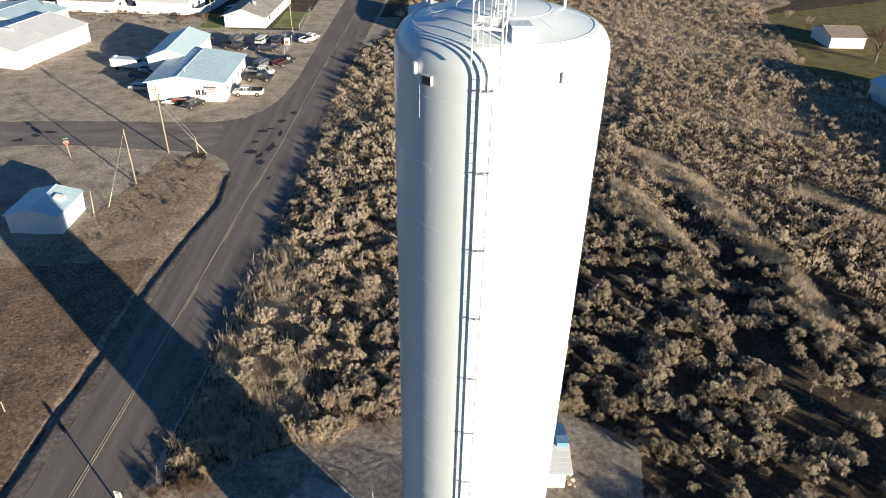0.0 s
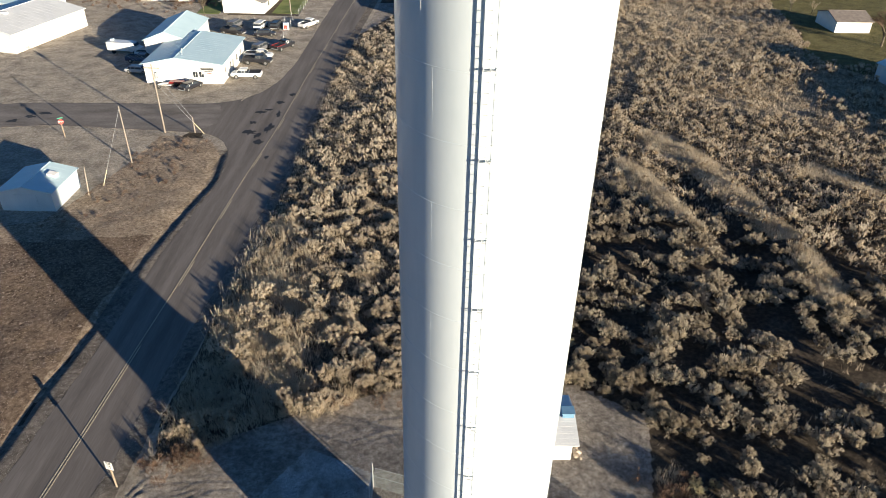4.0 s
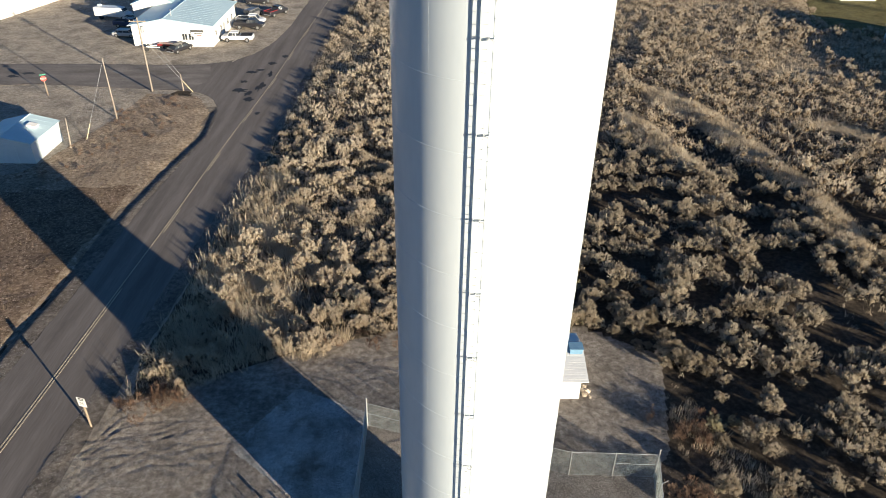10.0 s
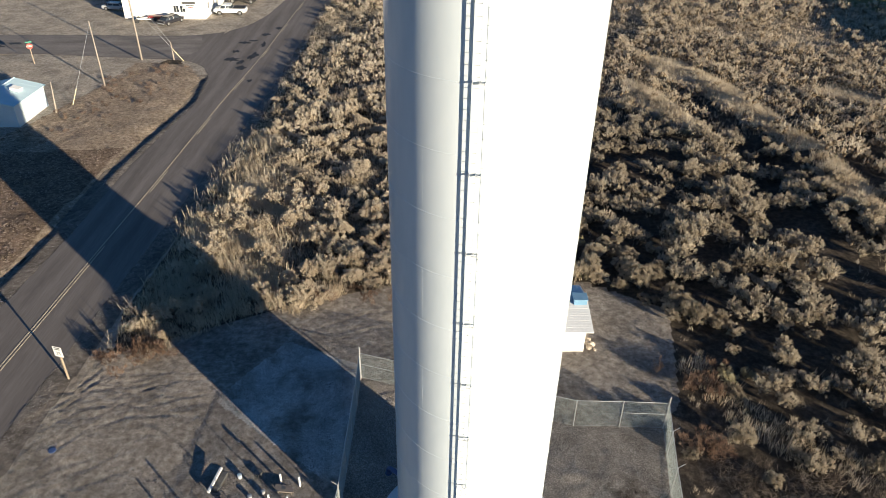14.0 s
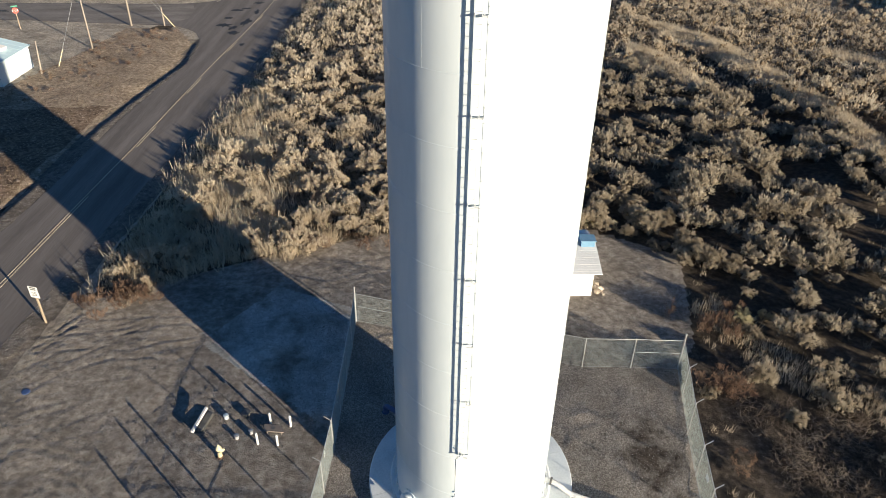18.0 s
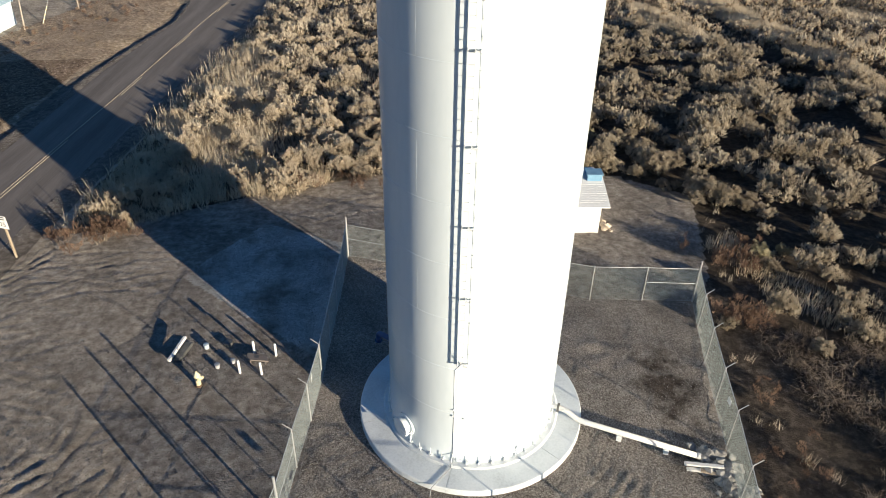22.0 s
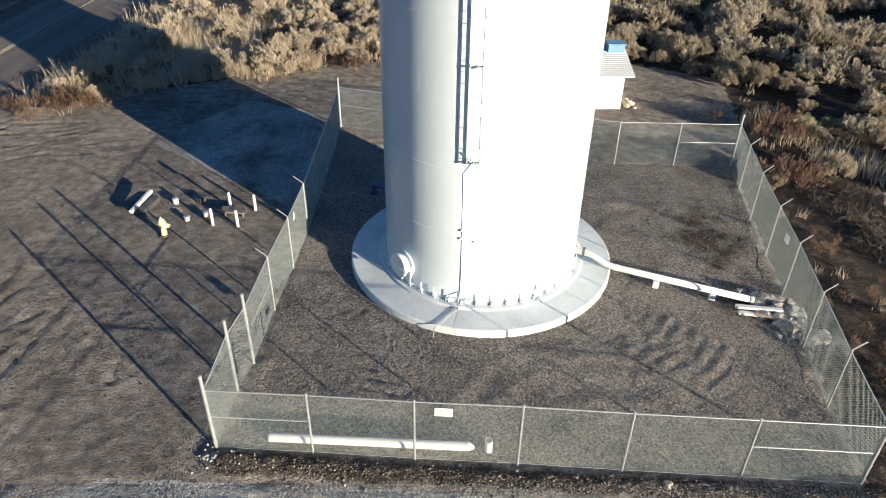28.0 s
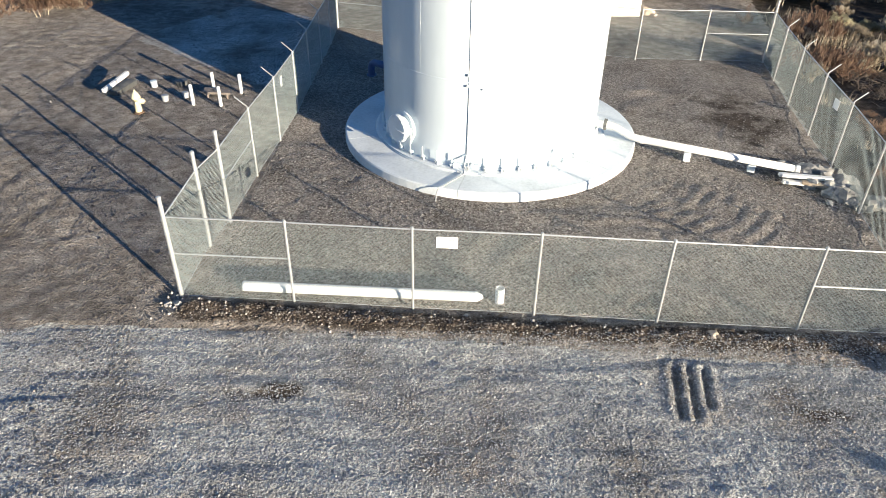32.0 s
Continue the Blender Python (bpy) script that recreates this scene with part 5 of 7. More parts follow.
def in_shoulder(rs, n):
    y = rs.uniform(4, 74, n)
    right = rs.rand(n) < 0.6
    xr = np.interp(y, [p[1] for p in ROAD_R], [p[0] for p in ROAD_R]) + np.abs(rs.normal(0, 0.75, n)) - 0.1
    xl = np.interp(y, [p[1] for p in ROAD_L], [p[0] for p in ROAD_L]) - rs.uniform(-0.1, 1.2, n)
    return np.where(right, xr, xl), y


stones("shoulder_gravel", 22000, in_shoulder, 0.012, 0.03, M_STONE, "loose grey gravel along the road shoulders", 7)


def in_field(rs, n):
    x, y = rs.uniform(-60, -29, n), rs.uniform(8, 71, n)
    k = inside(x, y, ISLAND) & ~inside(x, y, [(-52.5, 47.8), (-44.8, 47.8), (-44.8, 56), (-52.5, 56)]) & (fbm(x, y, 2.0, 3) > rs.normal(-0.04, 0.2, n)) & (x < np.interp(y, [p[1] for p in SHOULDER], [p[0] for p in SHOULDER]))
    return x[k], y[k]


M_CLOD = island_mat("earth_clods", [(0.18, 0.126, 0.09), (0.26, 0.193, 0.142), (0.34, 0.26, 0.196), (0.44, 0.348, 0.266)])
stones("earth_clods", 60000, in_field, 0.035, 0.085, M_CLOD, "reddish-brown earth clods on the rough field", 6)

# hut behind the tank
hut = thing("utility_hut", "small white utility hut with pale shingle roof and roof vent", "hut", pose(4.85, 13.55, 0))
bm = B()
prof_ = [(0, -0.1), (0, 1.85), (2.5, 2.42), (4.4, 1.85), (4.4, -0.1)]
a_ = [bm.verts.new((0, y, z)) for y, z in prof_]
b_ = [bm.verts.new((3.15, y, z)) for y, z in prof_]
bm.faces.new(a_[::-1])
bm.faces.new(b_)
for k in range(5):
    bm.faces.new((a_[k], a_[(k + 1) % 5], b_[(k + 1) % 5], b_[k]))
bmesh.ops.recalc_face_normals(bm, faces=bm.faces)
part("wall", bm, M_SIDING, hut)
for y0, y1, z0, z1 in ((-0.35, 2.5, 1.79, 2.44), (2.5, 4.75, 2.44, 1.77)):
    bm = B()
    q = [bm.verts.new((x, y, z + dz)) for dz in (0.0, 0.07) for x, y, z in ((-0.3, y0, z0), (3.55, y0, z0), (3.55, y1, z1), (-0.3, y1, z1))]
    for f in ((3, 2, 1, 0), (4, 5, 6, 7), (0, 1, 5, 4), (1, 2, 6, 5), (2, 3, 7, 6), (3, 0, 4, 7)):
        bm.faces.new([q[i] for i in f])
    rf = part("roof", bm, M_GREYROOF, hut)
    for k in range(1, 15):
        bm = B()
        f_ = k / 15
        rod(bm, (-0.29, y0 + (y1 - y0) * f_, z0 + (z1 - z0) * f_ + 0.073), (3.54, y0 + (y1 - y0) * f_, z0 + (z1 - z0) * f_ + 0.073), 0.006, 5)
        part("shingle_course", bm, M_GREYROOF, rf)
bm = B()
box(bm, (0.85, 0.7, 0.5), (3.0, 2.2, 2.5), bevel=0.01)
rv = part("roof_vent", bm, M_VENT, hut)
bm = B()
box(bm, (0.97, 0.82, 0.06), (3.0, 2.2, 2.77), bevel=0.01)
part("vent_cap", bm, M_VENT, rv)
for z in (0.45, 0.9, 1.35):
    bm = B()
    box(bm, (3.15, 0.012, 0.02), (1.575, -0.004, z))
    part("siding_joint", bm, M_SIDING, hut)
rs = random.Random(15)
for k in range(14):
    r = rs.choice((0.1, 0.14, 0.2))
    tagged(boulder(r, 200 + k, (8.55 + rs.gauss(0, 0.18), 14.2 + rs.gauss(0, 0.45), r * 0.4), material=M_TANROCK), "pale tan rock heaped against the hut wall", "rock", group="rocks by the hut")

# ---- buildings across the road ----
def quadslab(bm, c4, th):
    """A flat slab from four corners, thickened downwards."""
    n = (Vector(c4[1]) - Vector(c4[0])).cross(Vector(c4[3]) - Vector(c4[0])).normalized()
    if n.z < 0:
        n = -n
    q = [bm.verts.new(Vector(p) - n * d) for d in (th, 0) for p in c4]
    for f in ((3, 2, 1, 0), (4, 5, 6, 7), (0, 1, 5, 4), (1, 2, 6, 5), (2, 3, 7, 6), (3, 0, 4, 7)):
        bm.faces.new([q[i] for i in f])
    bmesh.ops.recalc_face_normals(bm, faces=bm.faces)


def gable(name, label, category, corner, rz, W, L, eave, ridge, wall_m, roof_m, ridge_at=0.5, over=0.35, ribs=0.0, windows=(), doors=(), gable_m=None):
    """House with its front-right corner at corner; W runs to -x, L to +y, then turned by rz. windows: (wall, along, sill, width, height)."""
    h = thing(name, label, category, pose(*corner, 0, 0, 0, rz) if len(corner) == 2 else pose(*corner, 0, 0, rz))
    xr = -W * (1 - ridge_at)
    for side, x in (("east", 0), ("west", -W)):
        bm = B()
        box(bm, (0.16, L, eave + 0.2), (x + (-0.08 if x == 0 else 0.08), L / 2, eave / 2 - 0.1))
        part("wall", bm, wall_m, h)
    for y in (0, L):
        bm = B()
        pts = [(-W + 0.16, -0.2), (-0.16, -0.2), (-0.16, eave), (xr, ridge), (-W + 0.16, eave)]
        a = [bm.verts.new((px, y + (0.002 if y == 0 else -0.002), pz)) for px, pz in pts]
        b = [bm.verts.new((px, y + (0.16 if y == 0 else -0.16), pz)) for px, pz in pts]
        bm.faces.new(a)
        bm.faces.new(b[::-1])
        for i in range(5):
            bm.faces.new((a[i], b[i], b[(i + 1) % 5], a[(i + 1) % 5]))
        bmesh.ops.recalc_face_normals(bm, faces=bm.faces)
        part("wall", bm, gable_m or wall_m, h)
    for s in (1, -1):
        xe = over if s == 1 else -W - over
        slope = (ridge - eave) / (abs(xr) if s == 1 else (W + xr))
        ze = eave - over * slope + 0.1
        bm = B()
        quadslab(bm, [(xe, -over, ze), (xr, -over, ridge + 0.1), (xr, L + over, ridge + 0.1), (xe, L + over, ze)], 0.12)
        rf = part("roof", bm, roof_m, h)
        if ribs:
            y = -over + 0.2
            while y < L + over:
                bm = B()
                rod(bm, (xe, y, ze + 0.004), (xr, y, ridge + 0.104), 0.009, 4, caps=False)
                part("roof_rib", bm, roof_m, rf)
                y += ribs
    bm = B()
    rod(bm, (xr, -over, ridge + 0.1), (xr, L + over, ridge + 0.1), 0.06, 6)
    part("ridge_cap", bm, roof_m, h)
    for wall, u, z, w, hh in windows:
        at, rr_ = ((u, -0.02, z + hh / 2), 0) if wall == "s" else ((0.02, u, z + hh / 2), 90)
        fr = new("window")
        fr.parent = h
        fr.matrix_basis = pose(*at, 0, 0, rr_)
        bm = B()
        for sx in (-1, 1):
            box(bm, (0.07, 0.06, hh + 0.14), (sx * (w / 2 + 0.035), 0, 0))
        for sz in (-1, 1):
            box(bm, (w, 0.06, 0.07), (0, 0, sz * (hh / 2 + 0.035)))
        box(bm, (0.05, 0.05, hh), (0, 0, 0))
        part("frame", bm, M_WHITE, fr)
        bm = B()
        box(bm, (w, 0.02, hh), (0, 0.0, 0))
        part("pane", bm, M_GLASS, fr)
    for wall, u, w, hh, m_ in doors:
        at, rr_ = ((u, -0.02, hh / 2), 0) if wall == "s" else ((0.02, u, hh / 2), 90)
        bm = B()
        box(bm, (w, 0.05, hh), bevel=0.01)
        dr = part("door", bm, m_, h)
        dr.matrix_basis = pose(*at, 0, 0, rr_)
        bm = B()
        box(bm, (0.12, 0.05, 0.03), (w * 0.38, -0.04, 0))
        part("handle", bm, M_STEEL, dr)
    return h


shed = gable("garden_shed", "pale blue and white gabled metal shed with box on roof", "shed", (-45.55, 48.75), -1, 6.1, 6.3, 2.35, 3.05, M_BLUESIDE, M_BLUEROOF, over=0.2, ribs=0.9)
bm = B()
box(bm, (1.0, 0.9, 0.3), (-1.4, 3.6, 2.95), ry=14, bevel=0.02)
part("roof_box", bm, M_WHITE, shed, "white box vent on the roof")
bm = B()
box(bm, (2.6, 0.06, 2.1), (-3.05, -0.03, 1.05), bevel=0.01)
part("door", bm, M_BLUESIDE, shed)

office = gable("office_building", "long low white office with pale blue metal roof", "office", (-37.95, 92.3), 0.5, 12.7, 15.5, 3.35, 4.35, M_SIDING, M_BLUEROOF, ridge_at=0.42, over=0.45, ribs=1.0,
               windows=(("s", -3.4, 1.1, 0.75, 0.95), ("s", -4.4, 1.1, 0.75, 0.95), ("e", 2.2, 1.2, 0.7, 0.9), ("e", 5.4, 1.1, 0.8, 1.0), ("e", 9.8, 1.1, 1.0, 0.9), ("e", 12.6, 1.1, 0.9, 1.0)), doors=(("e", 3.6, 0.95, 2.05, M_WHITE), ("e", 7.2, 0.95, 2.05, M_GREY)))
sg = thing("office_sign", "dark and white sign board on the office front wall", "sign", pose(-40.2, 92.15, 2.2))
bm = B()
box(bm, (2.1, 0.08, 1.05), (0, 0, 0), bevel=0.01)
part("board", bm, M_SIGN, sg)
bm = B()
box(bm, (2.04, 0.01, 0.36), (0, -0.046, 0.32))
part("dark_band", bm, M_STEEL, sg)
bm = B()
box(bm, (1.3, 0.01, 0.13), (0.1, -0.046, -0.06))
part("text_bar", bm, M_STEEL, sg)
bm = B()
box(bm, (0.8, 0.01, 0.1), (0.2, -0.046, -0.34))
part("text_bar", bm, M_RED, sg)
bm = B()
rod(bm, (-44.6, 94.0, 3.9), (-44.6, 94.0, 5.3), 0.06, 8)
lathe(bm, [(0.14, 5.3), (0.14, 5.36), (0, 5.45)], 10, (-44.6, 94.0, 0))
tagged(part("flue_pipe", bm, M_GALV), "thin grey flue pipe standing on the office roof", "flue")
annex = gable("annex_building", "white metal annex with a pale blue roof behind the office", "outbuilding", (-47.2, 104.5), 2, 7.6, 15.0, 3.7, 5.1, M_SIDING, M_BLUEROOF, over=0.25, ribs=1.0, windows=(("s", -2.0, 1.0, 0.7, 0.9), ("s", -3.2, 1.0, 0.7, 0.9)))
gable("warehouse", "large white metal warehouse with a light grey low roof", "warehouse", (-79.8, 106.8), -13.5, 17.0, 20.2, 3.5, 5.2, M_SIDING, M_GREYROOF, over=0.3, ribs=1.2)
bm = B()
box(bm, (6.0, 0.7, 0.35), (-87.4, 116.0, 5.15), rz=-10, bevel=0.03)
tagged(part("roof_duct", bm, M_WHITE), "white duct lying across the warehouse roof", "duct")
# wing roof: the blue of its shade is put into the roof colour
gable("warehouse_wing", "white lower wing of the warehouse with a metal roof tinted shade blue", "warehouse", (-88.5, 127.5), -13.5, 17.0, 13.0, 3.2, 4.4, M_SIDING, M_BLUEROOF, over=0.3, ribs=1.2)
house = gable("house", "white single-storey house with grey shingle roof and yard", "house", (-41.0, 138.2), -3, 9.2, 24.0, 2.7, 4.3, M_SIDING, M_SHINGLE, over=0.6, windows=(("e", 4.0, 1.0, 1.2, 1.0), ("e", 12.0, 1.0, 1.2, 1.0)), doors=(("e", 8.0, 0.95, 2.05, M_WHITE),))
bm = B()
box(bm, (0.7, 0.7, 1.1), (-44.2, 143.5, 4.2), bevel=0.02)
tagged(part("chimney", bm, M_GREY), "small grey roof chimney on the house", "chimney")
# last entry: unseen house behind the tank, added for its road shadow
for k, (x, y, rz, W, L) in enumerate(((-60, 157.5, 80, 9, 13), (-78, 158, 84, 9, 14), (-33, 178, -3, 10, 16), (-104, 152, 75, 10, 18), (1.0, 136, 2, 9.5, 13))):
    gable("house", "white single-storey house beyond the vinyl fence", "house", (x, y), rz, W, L, 2.8, 4.4, M_SIDING, M_SHINGLE if k % 2 else M_GREYROOF, over=0.5, windows=(("s", -3.0, 1.0, 1.1, 1.0), ("s", -6.2, 1.0, 1.1, 1.0), ("e", 4.0, 1.0, 1.1, 1.0)))
gable("storage_shed", "white storage shed with brown shingle roof at lawn edge", "shed", (90.2, 139.4), 90, 9.0, 7.6, 2.4, 3.6, M_SIDING, M_BROWNROOF, over=0.3, gable_m=M_SIDING)
# unseen end stretched and ridge raised so its shadow reaches the brush
gable("storage_shed", "pale blue storage shed beside the lawn and sagebrush", "shed", (90.5, 93.3), 8, 14.0, 9.0, 2.9, 5.6, M_BLUESIDE, M_BLUEROOF, over=0.3)

# never in view: added only to throw a long shadow over the field
gable("house", "unseen pale blue block added to shade the lawn and sagebrush", "house", (102.0, 36.0), 3, 14.0, 36.0, 5.0, 8.4, M_BLUESIDE, M_BLUEROOF, over=0.4)

# vinyl fence, post by post
vf = thing("vinyl_fence", "long white vinyl privacy fence behind the gravel lot", "fence")
line = dense([(-99, 153), (-89.5, 150.6), (-72.8, 149), (-58.3, 148.2), (-56.6, 158), (-55.2, 172)], 2.4)
for (x1, y1), (x2, y2) in zip(line, line[1:]):
    d = math.degrees(math.atan2(y2 - y1, x2 - x1))
    L = math.hypot(x2 - x1, y2 - y1)
    bm = B()
    box(bm, (L - 0.13, 0.05, 1.7), ((x1 + x2) / 2, (y1 + y2) / 2, 0.88), rz=d)
    part("panel", bm, M_PVC, vf)
    bm = B()
    box(bm, (0.13, 0.13, 1.9), (x1, y1, 0.9), rz=d, bevel=0.01)
    part("post", bm, M_PVC, vf)
# wire fence round the parked cars
wf = thing("wire_fence", "low galvanised wire fence round the parked cars", "fence")
line = dense([(-47.5, 129.5), (-35.0, 130.5), (-33.2, 137.5), (-33.2, 155)], 2.6) + []
line2 = dense([(-33.3, 131), (-33.0, 116)], 2.6)
for ln in (line, line2):
    for (x1, y1), (x2, y2) in zip(ln, ln[1:]):
        bm = B()
        rod(bm, (x1, y1, -0.1), (x1, y1, 1.5), 0.035, 6)
        part("post", bm, M_GALV, wf)
        for z in (0.15, 0.5, 0.85, 1.2, 1.48):
            bm = B()
            rod(bm, (x1, y1, z), (x2, y2, z), 0.012, 4)
            part("wire", bm, M_GALV, wf)
bm = B()
prism(bm, [(-39.5, 139), (-33.6, 139), (-33.5, 153.5), (-39.3, 153.5)], -0.03, 0.06)
tagged(part("lawn", bm, M_LAWN), "small mown green lawn beside the house", "lawn", kind="structure")
bm = B()
prism(bm, [(-56, 138), (-51, 137.5), (-51.5, 150), (-56, 150)], -0.03, 0.06)
tagged(part("lawn", bm, M_LAWN), "green side lawn by the white vinyl fence", "lawn", kind="structure")


# ---- poles and signs ----
def pole(x, y, h, r, label, arm=False, lean=0.0):
    p = thing("utility_pole", label, "utility pole", pose(x, y, 0, lean, 0, 0), group="utility poles")
    bm = B()
    rod(bm, (0, 0, -0.2), (0, 0, h), r, 10, r * 0.65)
    part("shaft", bm, M_POLE, p, smooth=True)
    if arm:
        bm = B()
        box(bm, (2.2, 0.1, 0.12), (0, -0.12, h - 0.5), bevel=0.01)
        part("crossarm", bm, M_WOOD, p)
        for k in (-0.95, -0.4, 0.4, 0.95):
            bm = B()
            lathe(bm, [(0.03, 0), (0.05, 0.05), (0.035, 0.09), (0.05, 0.13), (0, 0.18)], 8, (k, -0.12, h - 0.44))
            part("insulator", bm, M_GREY, p)
        bm = B()
        rod(bm, (0.3, 0.15, h - 2.0), (0.3, 0.15, h - 1.2), 0.2, 10)
        part("transformer", bm, M_GREY, p)
    return p


pole(-40.8, 71.7, 9.9, 0.135, "tall weathered wooden utility pole with crossarm at the corner", True)
pole(-41.8, 61.8, 7.7, 0.105, "bare weathered wooden utility pole with guy wire")
pole(-36.6, 71.9, 2.4, 0.11, "short wooden stub pole anchoring guy wires", False, 2)
pole(-43.6, 52.9, 3.4, 0.10, "short leaning wooden pole beside the shed", False, -10)
pole(-35.6, 140.5, 8.5, 0.14, "wooden utility pole beside the house lawn", True)
pole(-56.5, 150.5, 8.0, 0.13, "wooden utility pole by the white vinyl fence", True)
pole(-90.0, 139.5, 8.0, 0.13, "wooden utility pole behind the warehouse", True)
for a, b, lb in (((-40.8, 71.7, 9.0), (-36.6, 71.9, 2.2), "guy wire"), ((-40.8, 71.7, 7.4), (-35.2, 71.5, 0.0), "guy wire"), ((-41.8, 61.8, 7.4), (-42.8, 55.2, 0.0), "guy wire")):
    w = thing("guy_wire", "thin steel guy wire with yellow plastic guard bracing a pole", "guy wire", group="guy wires")
    bm = B()
    rod(bm, a, b, 0.018, 5)
    part("strand", bm, M_GALV, w)
    if b[2] == 0:
        bm = B()
        e = Vector(b) + (Vector(a) - Vector(b)).normalized() * 2.0
        rod(bm, b, e, 0.045, 6)
        part("guard", bm, M_HYDR, w)
for off in (-0.95, -0.4, 0.4, 0.95):
    bm = B()
    p0, p1 = Vector((-40.8 + off, 71.6, 9.6)), Vector((-90 + off, 139.4, 7.7))
    pts = [p0.lerp(p1, k / 16) - Vector((0, 0, 1.6 * (1 - (k / 8 - 1) ** 2))) for k in range(17)]
    tube(bm, pts, 0.012, 4)
    tagged(part("power_line", bm, M_GALV), "thin sagging overhead power line between poles", "cable", group="power lines")

stop = thing("stop_sign", "red octagonal stop sign with green street blades on post", "road sign", pose(-54.0, 69.6, 0, 0, 0, 30))
bm = B()
box(bm, (0.1, 0.1, 2.75), (0, 0, 1.3), bevel=0.008)
part("post", bm, M_WOOD, stop)
bm = B()
rod(bm, (0, -0.06, 2.3), (0, -0.075, 2.3), 0.38, 8)
bmesh.ops.rotate(bm, verts=bm.verts, cent=(0, -0.07, 2.3), matrix=Matrix.Rotation(math.pi / 8, 3, "Y"))
pl = part("octagon", bm, M_RED, stop)
cu = bpy.data.curves.new("stop_word", "FONT")
cu.body, cu.size, cu.align_x, cu.align_y, cu.extrude = "STOP", 0.3, "CENTER", "CENTER", 0.003
wd = new("lettering", cu)
wd.data.materials.append(M_SIGN)
wd.parent = pl
wd.matrix_basis = pose(0, -0.082, 2.3, 90, 0, 0)
for rz, z in ((0, 2.82), (90, 2.98)):
    bm = B()
    box(bm, (0.75, 0.02, 0.15), (0, 0, z), rz=rz)
    part("street_blade", bm, M_GREEN, stop)
sp = thing("speed_sign", "white rectangular traffic sign on a brown wooden post", "road sign", pose(-23.75, 10.75, 0, 0, 0, -15))
bm = B()
box(bm, (0.1, 0.1, 2.55), (0, 0, 1.2), bevel=0.008)
part("post", bm, M_WOOD, sp)
bm = B()
box(bm, (0.61, 0.012, 0.76), (0, -0.06, 2.2), bevel=0.004)
face = part("plate", bm, M_SIGN, sp)
for txt, z, size in (("25", 2.07, 0.36),):
    cu = bpy.data.curves.new("sign_digits", "FONT")
    cu.body, cu.size, cu.align_x, cu.align_y, cu.extrude = txt, size, "CENTER", "CENTER", 0.002
    wd = new("digits", cu)
    wd.data.materials.append(M_STEEL)
    wd.parent = face
    wd.matrix_basis = pose(0, -0.069, z, 90, 0, 0)
for z, w in ((2.5, 0.4), (2.38, 0.36)):
    bm = B()
    box(bm, (w, 0.004, 0.07), (0, -0.068, z))
    part("text_bar", bm, M_STEEL, face)
bm = B()
rod(bm, (-37.5, 20.6, -0.1), (-37.5, 20.6, 1.1), 0.06, 8)
tagged(part("marker_post", bm, M_WOOD), "short wooden marker post on the dirt verge", "post")


# ---- parked vehicles ----
def paint(name, c):
    return mat(name, [tuple(v * 0.9 for v in c), c], 1.0, 0.28, 0.0)


PAINT = {"white": paint("white_car_paint", (0.75, 0.75, 0.74)), "black": paint("black_car_paint", (0.025, 0.025, 0.03)), "silver": paint("silver_car_paint", (0.42, 0.44, 0.46)), "blue": paint("dark_blue_car_paint", (0.03, 0.05, 0.11)), "red": paint("dark_red_car_paint", (0.25, 0.03, 0.03)), "grey": paint("grey_car_paint", (0.14, 0.14, 0.15))}
M_LAMP = mat("red_lamp_plastic", [(0.3, 0.02, 0.02), (0.4, 0.03, 0.03)], 3.0, 0.3, 0)
M_RIM = mat("alloy_rim", [(0.4, 0.4, 0.4), (0.5, 0.5, 0.5)], 3.0, 0.3, 0, metal=0.7)


def loft(bm, secs):
    """Skin through cross sections of equal point count, capped at both ends."""
    R = [[bm.verts.new(p) for p in s] for s in secs]
    n = len(R[0])
    for a, b in zip(R, R[1:]):
        for i in range(n):
            bm.faces.new((a[i], a[(i + 1) % n], b[(i + 1) % n], b[i]))
    bm.faces.new(R[0][::-1])
    bm.faces.new(R[-1])
    bmesh.ops.recalc_face_normals(bm, faces=bm.faces)


def sec(x, w, z0, z1, tuck=0.08):
    return [(x, -w + 0.05, z0), (x, -w, z0 + 0.12), (x, -w, z1 - 0.2), (x, -w + tuck, z1), (x, w - tuck, z1), (x, w, z1 - 0.2), (x, w, z0 + 0.12), (x, w - 0.05, z0)]


